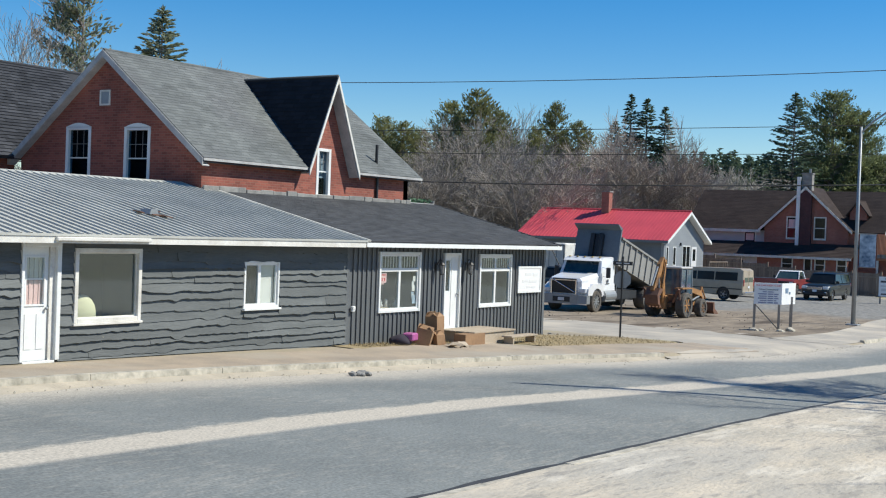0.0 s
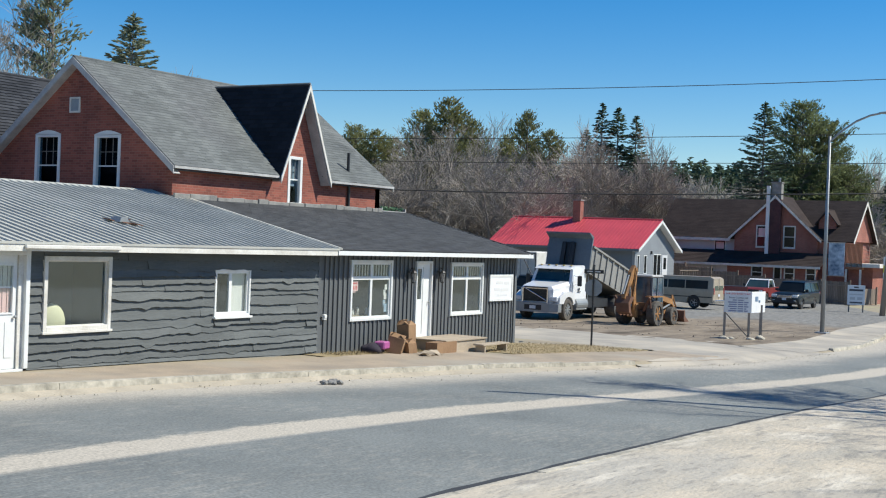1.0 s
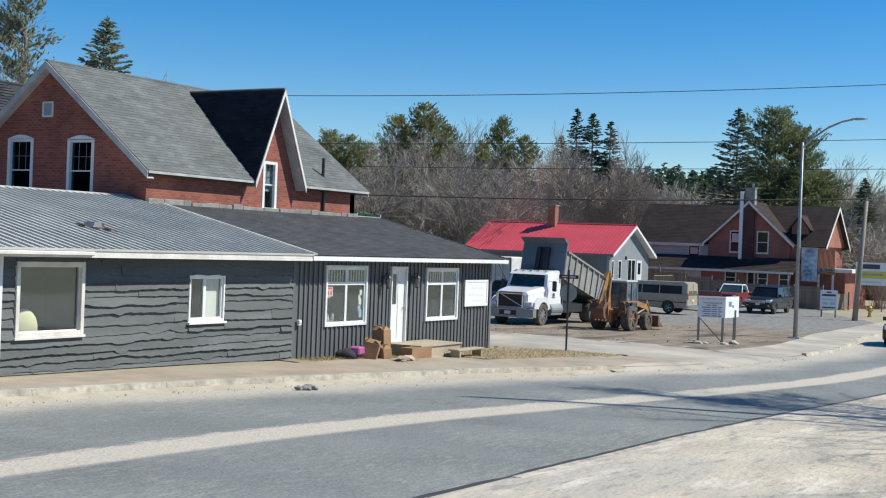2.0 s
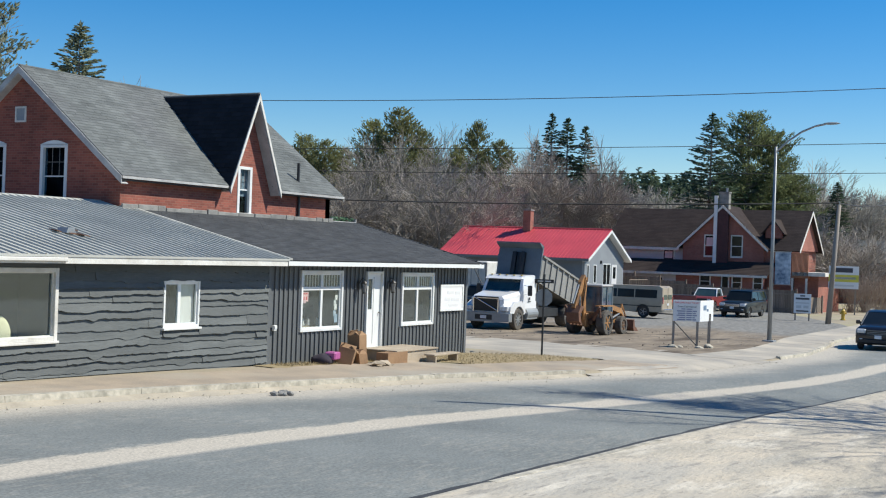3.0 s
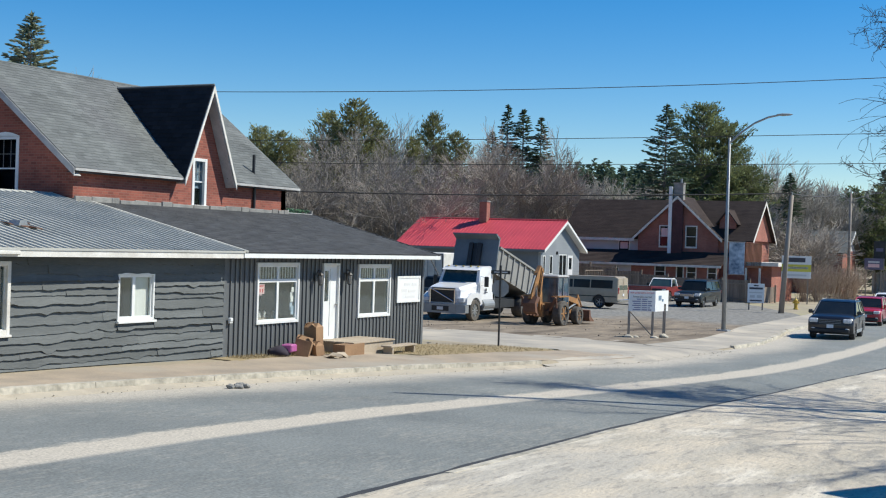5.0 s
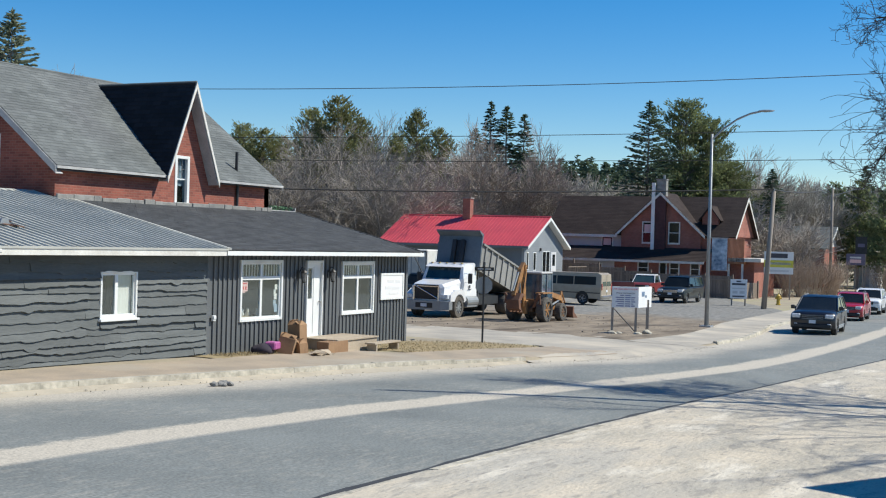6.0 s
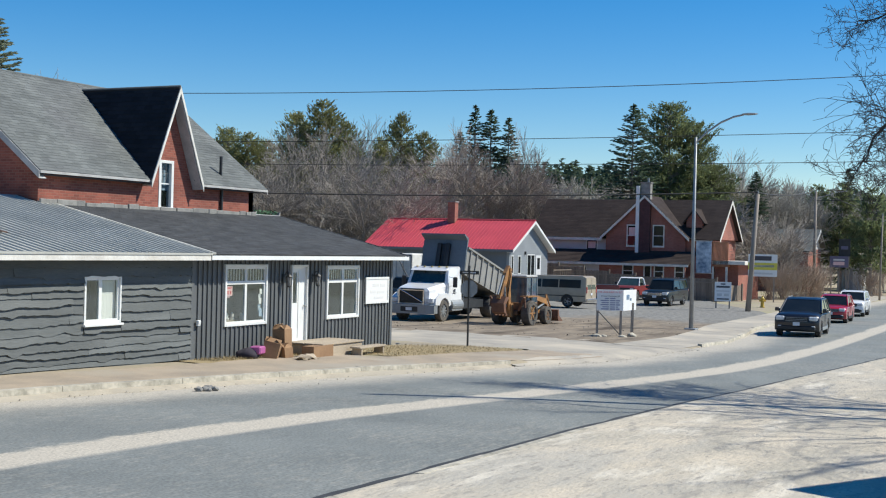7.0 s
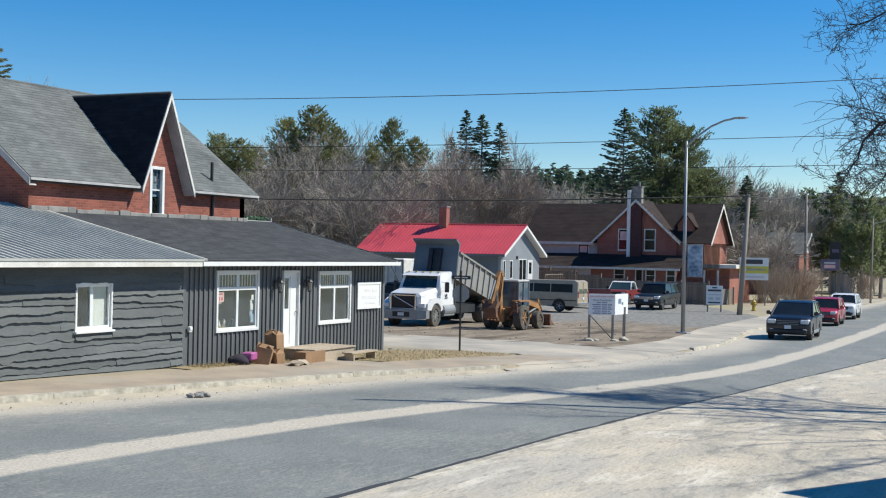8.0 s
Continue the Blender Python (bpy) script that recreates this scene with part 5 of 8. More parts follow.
for s in (-1, 1):
    part("dormer_rake", plank(bmesh.new(), (DXC + s * (DHW + .03), DFY, EZ - .03), (DXC, DFY, DPZ), .2, .03, (0, -1, 0)), M_OLDWHITE, house, "white painted dormer rake board", apart=True)
    part("dormer_soffit", slab(bmesh.new(), [(DXC + s * DHW, DFY, EZ - .16), (DXC + s * DHW, HY0, EZ - .16), (DXC, HY0, DPZ - .18), (DXC, DFY, DPZ - .18)], .03), M_RAKE, house, "weathered dormer soffit", apart=True)
part("vent_pipe", tubes(((32.9, 24.2, main_z(24.2) - .1), (32.9, 24.2, main_z(24.2) + .6), .05), n=10), M_BLACK, house, "black roof vent pipe", apart=True)
part("downpipe", tubes(((32.6, HY0 - .06, 4.05), (32.6, HY0 - .06, EZ - .05), .045), n=10), M_BLACK, house, "black downpipe", apart=True)

# rear wing with a darker roof
bm = bmesh.new()
WR = 36.0
slab(bm, [(12, 31.4, 5.0), (29, 31.4, 5.0), (31, WR, 8.4), (12, WR, 8.4)], .08)
slab(bm, [(12, WR, 8.4), (31, WR, 8.4), (31, 40.4, 5.0), (12, 40.4, 5.0)], .08)
wing = part("wing_roof", bm, M_DARKSHINGLE, house, "dark grey shingled wing roof", apart=True)
bm = bmesh.new()
shingles(bm, (16, 31.4, 5.0), (30, 31.4, 5.0), (0, 1, 3.4 / 4.6), math.hypot(4.6, 3.4), seed=65, course=.19, thick=.03)
part("shingle", bm, M_DARKSHINGLE, wing, kind="stuff", apart=True)
each("wall", [(12.3, 24.8, 31.8, 32.0, .3, 5.2), (12.3, 12.5, 32.0, 39.8, .3, 5.2), (12.3, 30, 39.8, 40, .3, 5.2)], M_BRICK, house)
part("ridge_cap", tubes(((12, WR, 8.4), (31, WR, 8.4), .08), n=6), M_DARKSHINGLE, house, apart=True)

# planter on the flat ledge beyond the house
pl = thing("planter", (35.35, 24.15, 4.08), 0, "white planter box with small green plastic leaves on a ledge", "planter")
part("trough", boxes((-.7, .75, -.12, .12, .0, .1), (-.7, -.66, -.12, .12, .1, .2), (.71, .75, -.12, .12, .1, .2)), M_RAKE, pl)
part("plinth", boxes((-.75, .8, -.15, .6, -.5, 0)), M_STONE, pl)
bm = bmesh.new()
rnd = random.Random(9)
for _ in range(150):
    c = Vector((rnd.uniform(-.62, .68), rnd.uniform(-.1, .1), .1 + rnd.random() * .14))
    a = Vector((rnd.uniform(-1, 1), rnd.uniform(-1, 1), rnd.uniform(-.2, 1))).normalized() * .06
    b = a.orthogonal().normalized() * .025
    bm.faces.new([bm.verts.new(p) for p in (c - a, c + b, c + a, c - b)])
part("leaves", bm, M_GREENBIT, pl, kind="stuff")
# ---- vehicles ----
M_TINT = mat("tinted_glass", (0.010, 0.013, 0.014), (0.018, 0.021, 0.022), rough=0.08, spec=0.3, coat=0.0, scale=0.7, fine=3, bump=0.02)
M_TEALTINT = mat("teal_tinted_glass", (0.022, 0.045, 0.048), (0.012, 0.024, 0.027), rough=0.06, coat=0.6, scale=1.6, fine=4, bump=0.03)
M_GREENTINT = mat("green_tinted_glass", (0.06, 0.10, 0.09), (0.04, 0.07, 0.065), rough=0.06, coat=1.0, scale=0.7, fine=3, bump=0.02)


def loft(bm, slices):
    """Skin over outlines with equal numbers of points."""
    rings = [[bm.verts.new(p) for p in s] for s in slices]
    n = len(rings[0])
    for a, b in zip(rings, rings[1:]):
        for i in range(n):
            bm.faces.new((a[i], a[(i + 1) % n], b[(i + 1) % n], b[i]))
    bm.faces.new(rings[0][::-1])
    bm.faces.new(rings[-1])
    return bm


def rounded(ob, angle=38):
    """Shade a pressed body smoothly but for its sharp creases."""
    ob.data.polygons.foreach_set("use_smooth", [True] * len(ob.data.polygons))
    ob.data.set_sharp_from_angle(angle=radians(angle))
    return ob


def wheel(parent, x, y, r, wide, side, rim=M_RIM, tyre=M_RUBBER, spokes=5, name="wheel"):
    """A tyre round a spoked rim; side: -1 or 1, the way that it faces along y."""
    bm = bmesh.new()
    lathe(bm, (x, y, r), (0, side, 0), [(-wide / 2, r * .62), (-wide / 2, r * .93), (-wide * .36, r), (wide * .36, r), (wide / 2, r * .93), (wide / 2, r * .64), (wide * .35, r * .6)], 24)
    w = part(name, bm, tyre, parent, smooth=False)
    bm = bmesh.new()
    lathe(bm, (x, y + side * wide * .30, r), (0, side, 0), [(0, r * .62), (.02, r * .62), (.0, r * .5), (-.02, r * .2), (.03, r * .16), (.04, r * .05)], 20)
    for k in range(spokes):
        a = k * math.tau / spokes
        tube(bm, (x + r * .15 * math.cos(a), y + side * wide * .34, r + r * .15 * math.sin(a)), (x + r * .58 * math.cos(a), y + side * wide * .36, r + r * .58 * math.sin(a)), r * .07, n=4)
    part("rim", bm, rim, w)
    return w


def arch(cx, r, z0, n=7):
    """Points over a wheel, from rear to front."""
    a0 = math.asin(min(.9, max(-.9, (z0 - r * .9) / r)))
    return [(cx + r * math.cos(a0 + (math.pi - 2 * a0) * k / n), r * .9 + r * math.sin(a0 + (math.pi - 2 * a0) * k / n)) for k in range(n + 1)]


def car(name, at, turn, label, category, paint, L, W, H, hood, belt, cowl, top0, top1, tail, r, xa, xb, clear=.3, lower=None, glass=M_TINT, rails=False, roof_paint=None, grille=None, group=""):
    """A passenger vehicle with its front at local x = 0, facing -x."""
    t = thing(name, at, turn, label, category, group)
    h = W / 2
    ar = r * 1.16
    out = [(.10, clear), (.02, clear + .16), (.0, hood * .66), (.06, hood * .86), (.22, hood * .97), (cowl * .55, hood * 1.015), (cowl, hood + .06), (cowl + .25, belt), (L - tail * .5, belt + .02), (L - .06, belt - .04), (L, belt * .72), (L - .03, clear + .2), (L - .12, clear)]
    out += arch(xb, ar, clear) + arch(xa, ar, clear)

    def ring(y, k, drop):
        return [(L / 2 + (x - L / 2) * k, y, z if z < belt * .55 else z - drop * min(1, (z - belt * .55) / (belt * .45))) for x, z in out]
    bm = loft(bmesh.new(), [ring(-h, .925, .13), ring(-h * .93, .958, .06), ring(-h * .78, .985, .02), ring(-h * .4, 1, 0), ring(h * .4, 1, 0), ring(h * .78, .985, .02), ring(h * .93, .958, .06), ring(h, .925, .13)])
    rounded(part("body", bm, paint, t))
    part("underbody", boxes((.5, L - .4, -h + .12, h - .12, clear - .06, clear + .15)), M_BLACKPLASTIC, t)
    for ax in (xa, xb):
        part("wheel_well", boxes((ax - ar * .95, ax + ar * .95, -h + .1, h - .1, clear, ar * 1.6)), M_BLACKPLASTIC, t)
    if lower:
        for s in (-1, 1):
            part("sill_trim", boxes((xa + ar, xb - ar, s * h - .02, s * h + .012, clear - .02, clear + .13), bevel=.01), lower, t)
    # cabin
    bw, tw, zt, z0 = h - .05, h - .2, H - .05, belt - .03
    base = [(cowl - .02, z0), (top0, zt), (top1, zt), (L - tail, z0)]

    def cor(i, s, grow=0.0):
        x, z = base[i]
        y = (bw if i in (0, 3) else tw) + grow
        return Vector((x, s * y, z))
    bm = loft(bmesh.new(), [[cor(i, -1, -.03) for i in range(4)], [cor(i, 1, -.03) for i in range(4)]])
    part("cabin", bm, M_BLACKPLASTIC, t)
    rp = roof_paint or paint
    pw = .04
    rows = []
    for s in (-1, 1):
        rows += [(cor(0, s), cor(1, s), pw), (cor(2, s), cor(3, s), pw * 1.3), (cor(1, s), cor(2, s), pw)]
        for f in (.42, .74):
            lo = cor(0, s).lerp(cor(3, s), f + .05)
            hi = cor(1, s).lerp(cor(2, s), f - .03)
            rows.append((lo, hi, pw * .9))
    part("pillar", tubes(*[(a, b, w_) for a, b, w_ in rows], n=6), rp, t)
    bm = loft(bmesh.new(), [[(top0 - .06, -tw, zt - .02), (top0 + .12, -tw, zt + .045), (top1 - .15, -tw, zt + .045), (top1 + .06, -tw, zt - .02)],
                            [(top0 - .06, -tw * .6, zt), (top0 + .14, -tw * .6, zt + .075), (top1 - .12, -tw * .6, zt + .07), (top1 + .08, -tw * .6, zt)],
                            [(top0 - .06, tw * .6, zt), (top0 + .14, tw * .6, zt + .075), (top1 - .12, tw * .6, zt + .07), (top1 + .08, tw * .6, zt)],
                            [(top0 - .06, tw, zt - .02), (top0 + .12, tw, zt + .045), (top1 - .15, tw, zt + .045), (top1 + .06, tw, zt - .02)]])
    rounded(part("roof", bm, rp, t))

    def glazing(nm, a, b, c, d):
        pts = [Vector(p) for p in (a, b, c, d)]
        nrm = (pts[1] - pts[0]).cross(pts[2] - pts[0]).normalized()
        mid = sum(pts, Vector()) / 4
        if nrm.dot(mid - Vector((L * .55, 0, belt))) < 0:
            nrm = -nrm
        q = [p.lerp(mid, .05) for p in pts]
        bm = bmesh.new()
        o = [bm.verts.new(p + nrm * .012) for p in q]
        i_ = [bm.verts.new(p - nrm * .01) for p in q]
        bm.faces.new(o)
        for k in range(4):
            bm.faces.new((o[k], o[(k + 1) % 4], i_[(k + 1) % 4], i_[k]))
        part(nm, bm, glass, t)
    glazing("windscreen", cor(0, -1), cor(0, 1), cor(1, 1), cor(1, -1))
    glazing("rear_window", cor(3, -1), cor(3, 1), cor(2, 1), cor(2, -1))
    for s in (-1, 1):
        fs = (0.06, .47, .79, .97)
        for f0, f1 in zip(fs, fs[1:]):
            glazing("side_window", cor(0, s).lerp(cor(3, s), f0), cor(0, s).lerp(cor(3, s), f1), cor(1, s).lerp(cor(2, s), max(0, f1 - .03)), cor(1, s).lerp(cor(2, s), max(0, f0 - .06)))
    # front and rear
    gz0, gz1 = hood * .66, hood * .86
    part("grille", boxes((-.025, .08, -h * .52, h * .52, gz0, gz1), bevel=.012), grille or M_BLACKPLASTIC, t)
    gb = bmesh.new()
    for k in range(3):
        z = gz0 + (gz1 - gz0) * (k + .5) / 3
        box(gb, -.035, .0, -h * .48, h * .48, z - .008, z + .008)
    part("grille_bar", gb, M_STEEL, t)
    part("bumper", boxes((-.03, .2, -h * .86, h * .86, clear + .02, clear + .24), bevel=.05), M_BLACKPLASTIC, t)
    part("rear_bumper", boxes((L - .18, L + .03, -h * .9, h * .9, clear + .04, clear + .28), bevel=.05), M_BLACKPLASTIC, t)
    for s in (-1, 1):
        part("headlight", boxes((-.01, .34, min(s * h * .54, s * h * .93), max(s * h * .54, s * h * .93), gz0 + .05, gz1 + .03), bevel=.04), M_LAMPGLASS, t)
        part("fog_light", boxes((-.02, .1, min(s * h * .66, s * h * .82), max(s * h * .66, s * h * .82), clear + .12, clear + .24), bevel=.02), M_LAMPGLASS, t)
        part("tail_light", boxes((L - .16, L - .0, min(s * h * .72, s * h * .97), max(s * h * .72, s * h * .97), belt * .78, belt - .04), bevel=.03), M_TAIL, t)
        part("mirror", boxes((cowl + .18, cowl + .34, min(s * (h - .02), s * (h + .2)), max(s * (h - .02), s * (h + .2)), belt + .0, belt + .17), bevel=.03), paint, t)
        part("door_seam", boxes((cowl + 1.15, cowl + 1.165, s * h - .004, s * h + .004, clear + .2, belt - .12)), M_BLACKPLASTIC, t)
        part("door_handle", boxes((cowl + 1.2, cowl + 1.38, min(s * (h - .02), s * (h + .02)), max(s * (h - .02), s * (h + .02)), belt - .16, belt - .12)), paint, t)
        wheel(t, xa, s * (h - .13), r, .24, s)
        wheel(t, xb, s * (h - .13), r, .24, s)
        if rails:
            part("roof_rail", tubes(((top0 + .25, s * (tw - .05), zt + .09), (top1 - .2, s * (tw - .05), zt + .09), .018), n=6), M_STEEL, t)
    part("number_plate", boxes((-.045, -.03, -.15, .15, clear + .24, clear + .4)), M_PLATE, t, "plain pale plate")
    return t


car("suv", (59.0, 10.95, -.50), 3, "dark blue family suv with a mesh grille on the road", "car", M_CARBLUE, 5.0, 2.0, 1.72, 1.09, 1.12, 1.3, 2.35, 4.3, .25, .39, .95, 3.82, lower=M_STEEL, rails=True)
car("hatchback", (76.0, 12.2, -.66), 2, "bright red compact hatchback on the road", "car", M_CARRED, 4.45, 1.8, 1.6, .99, 1.03, 1.2, 2.0, 3.8, .3, .34, .88, 3.55, clear=.26, lower=M_BLACKPLASTIC, rails=True)
car("suv", (87.0, 12.75, -.75), 2, "white compact suv on the road", "car", M_CARWHITE, 4.65, 1.85, 1.66, 1.05, 1.08, 1.2, 2.05, 4.05, .3, .36, .9, 3.65, lower=M_BLACKPLASTIC, rails=True)
car("suburban", (87.1, 26.1, ground_z(88, 26) + .05), 0, "dark teal boxy older suv parked on gravel", "car", M_CARTEAL, 5.6, 1.98, 1.88, 1.12, 1.2, 1.5, 2.1, 5.25, .12, .37, 1.0, 4.3, clear=.36, lower=M_BLACKPLASTIC, grille=M_CHROME)


def van():
    t = thing("passenger_van", (78.0, 33.3, ground_z(78, 31) + .04), -90, "tan full-size passenger van with dark windows parked in the yard", "van")
    L, h, H = 5.7, 1.0, 2.05
    r, xa, xb, cl = .38, 1.0, 4.4, .38
    out = [(.1, cl), (.0, .7), (.1, 1.05), (.9, 1.22), (1.55, 1.9), (2.0, H - .03), (L - .25, H), (L - .03, H - .12), (L, 1.1), (L - .02, cl)]
    out += arch(xb, .46, cl) + arch(xa, .46, cl)

    def ring(y, k, inset):
        return [(L / 2 + (x - L / 2) * k, y * (1 - inset * max(0, (z - 1.1) / .95)), z) for x, z in out]
    bm = loft(bmesh.new(), [ring(-h, .985, .1), ring(-h + .06, 1, .08), ring(h - .06, 1, .08), ring(h, .985, .1)])
    part("body", bm, M_CARTAN, t)
    for s in (-1, 1):
        def sy(z, o=.012):
            return s * (h * (1 - .1 * max(0, (z - 1.1) / .95)) + o)
        for x0, x1 in ((1.75, 2.55), (2.62, 3.75), (3.82, 5.3)):
            bm = bmesh.new()
            o = [(x0, sy(1.27), 1.27), (x1, sy(1.27), 1.27), (x1, sy(1.8), 1.8), (x0 + (.25 if x0 < 2 else 0), sy(1.8), 1.8)]
            i_ = [(x, y - s * .05, z) for x, y, z in o]
            loft(bm, [o, i_])
            part("side_window", bm, M_TINT, t)
        part("trim_strip", boxes((1.5, 5.6, min(s * h, s * (h + .015)), max(s * h, s * (h + .015)), .72, .78)), M_BLACKPLASTIC, t)
        part("tail_light", boxes((L - .03, L + .02, min(s * .84, s * .95), max(s * .84, s * .95), .95, 1.35)), M_TAIL, t)
        bm = bmesh.new()
        loft(bm, [[(L + .012, s * .08, 1.2), (L + .012, s * .78, 1.2), (L - .04, s * .74, 1.78), (L - .04, s * .08, 1.78)], [(L - .05, s * .08, 1.2), (L - .05, s * .78, 1.2), (L - .1, s * .74, 1.78), (L - .1, s * .08, 1.78)]])
        part("rear_window", bm, M_TINT, t)
        wheel(t, xa, s * (h - .14), r, .24, s)
        wheel(t, xb, s * (h - .14), r, .24, s)
        for ax in (xa, xb):
            part("wheel_well", boxes((ax - .42, ax + .42, min(s * .5, s * .9), max(s * .5, s * .9), cl, .82)), M_BLACKPLASTIC, t)
    part("rear_bumper", boxes((L - .02, L + .14, -.95, .95, .42, .58), bevel=.02), M_CHROME, t)
    part("door_seam", boxes((L, L + .01, -.008, .008, .6, 1.95)), M_BLACKPLASTIC, t)
    part("number_plate", boxes((L + .01, L + .02, -.15, .15, .8, .95)), M_PLATE, t, "plain pale plate")


van()


def pickup(at, turn, label, paint, cab_paint, glass):
    t = thing("pickup_truck", at, turn, label, "pickup truck")
    L, h, cl, r, xa, xb = 5.3, .95, .42, .37, .95, 4.15
    out = [(.08, cl), (.0, .6), (.04, 1.0), (.2, 1.1), (1.35, 1.14), (2.9, 1.16), (2.92, 1.18), (L, 1.16), (L, cl)] + arch(xb, .45, cl) + arch(xa, .45, cl)

    def ring(y, k):
        return [(L / 2 + (x - L / 2) * k, y, z) for x, z in out]
    part("body", loft(bmesh.new(), [ring(-h, .985), ring(-h + .06, 1), ring(h - .06, 1), ring(h, .985)]), paint, t)
    bm = loft(bmesh.new(), [[(1.35, -h + .06, 1.12), (1.85, -h + .2, 1.72), (2.75, -h + .2, 1.72), (2.9, -h + .06, 1.12)], [(1.35, h - .06, 1.12), (1.85, h - .2, 1.72), (2.75, h - .2, 1.72), (2.9, h - .06, 1.12)]])
    part("cab", bm, glass, t, "glazed cab")
    part("roof", loft(bmesh.new(), [[(1.8, -h + .18, 1.70), (1.95, -h + .2, 1.78), (2.65, -h + .2, 1.78), (2.8, -h + .18, 1.70)], [(1.8, h - .18, 1.70), (1.95, h - .2, 1.78), (2.65, h - .2, 1.78), (2.8, h - .18, 1.70)]]), cab_paint, t)
    for s in (-1, 1):
        part("pillar", tubes(((1.36, s * (h - .05), 1.12), (1.85, s * (h - .19), 1.72), .04), n=6), cab_paint, t)
        part("pillar", tubes(((2.9, s * (h - .05), 1.12), (2.76, s * (h - .19), 1.72), .06), n=6), cab_paint, t)
        part("headlight", boxes((-.02, .1, min(s * .6, s * .86), max(s * .6, s * .86), .78, .96), bevel=.02), M_LAMPGLASS, t)
        part("mirror", boxes((1.5, 1.62, min(s * h, s * (h + .2)), max(s * h, s * (h + .2)), 1.2, 1.4), bevel=.02), M_BLACKPLASTIC, t)
        wheel(t, xa, s * (h - .12), r, .24, s)
        wheel(t, xb, s * (h - .12), r, .24, s)
    part("grille", boxes((-.02, .06, -.55, .55, .76, .98), bevel=.01), M_BLACKPLASTIC, t)
    part("bumper", boxes((-.1, .06, -.92, .92, .46, .64), bevel=.03), M_CHROME, t)
    part("load_bed", boxes((3.0, L - .08, -h + .1, h - .1, 1.15, 1.19)), M_BLACKPLASTIC, t)


pickup((93.6, 30.6, ground_z(94, 30.6) + .05), 0, "faded red pickup truck with a pale cab roof", M_CARMAROON, M_CARWHITE, M_GREENTINT)
pickup((84.2, 33.4, ground_z(86, 33) + .05), -60, "faded red pickup truck standing behind the van", M_CARMAROON, M_CARMAROON, M_TINT)
pickup((63.6, 34.6, ground_z(65, 34.6) + .04), 0, "dark pickup truck standing beyond the dump truck", M_CARTEAL, M_CARTEAL, M_TINT)


def trailer():
    t = thing("box_trailer", (67.4, 36.4, ground_z(69, 37)), 0, "white enclosed box trailer standing behind the trucks", "trailer")
    part("body", boxes((0, 4.2, -1.1, 1.1, .55, 3.0), bevel=.05), M_OLDWHITE, t)
    for k in range(5):
        part("corner_rib", boxes((-.02, .0, -1.05 + k * .5, -1.0 + k * .5, .6, 2.95)), M_STEEL, t)
    part("rack", tubes(((-.3, -1.2, .6), (-.3, -1.2, 2.9), .03), ((-.3, -1.2, 2.9), (-.3, .6, 2.9), .03), ((-.3, -1.2, 1.2), (-.3, -.2, 2.9), .03), n=6), M_BLACK, t)
    part("axle", tubes(((2.6, -1, .38), (2.6, 1, .38), .06), n=8), M_BLACKPLASTIC, t)
    for s in (-1, 1):
        wheel(t, 2.6, s * 1.0, .38, .22, s)


trailer()


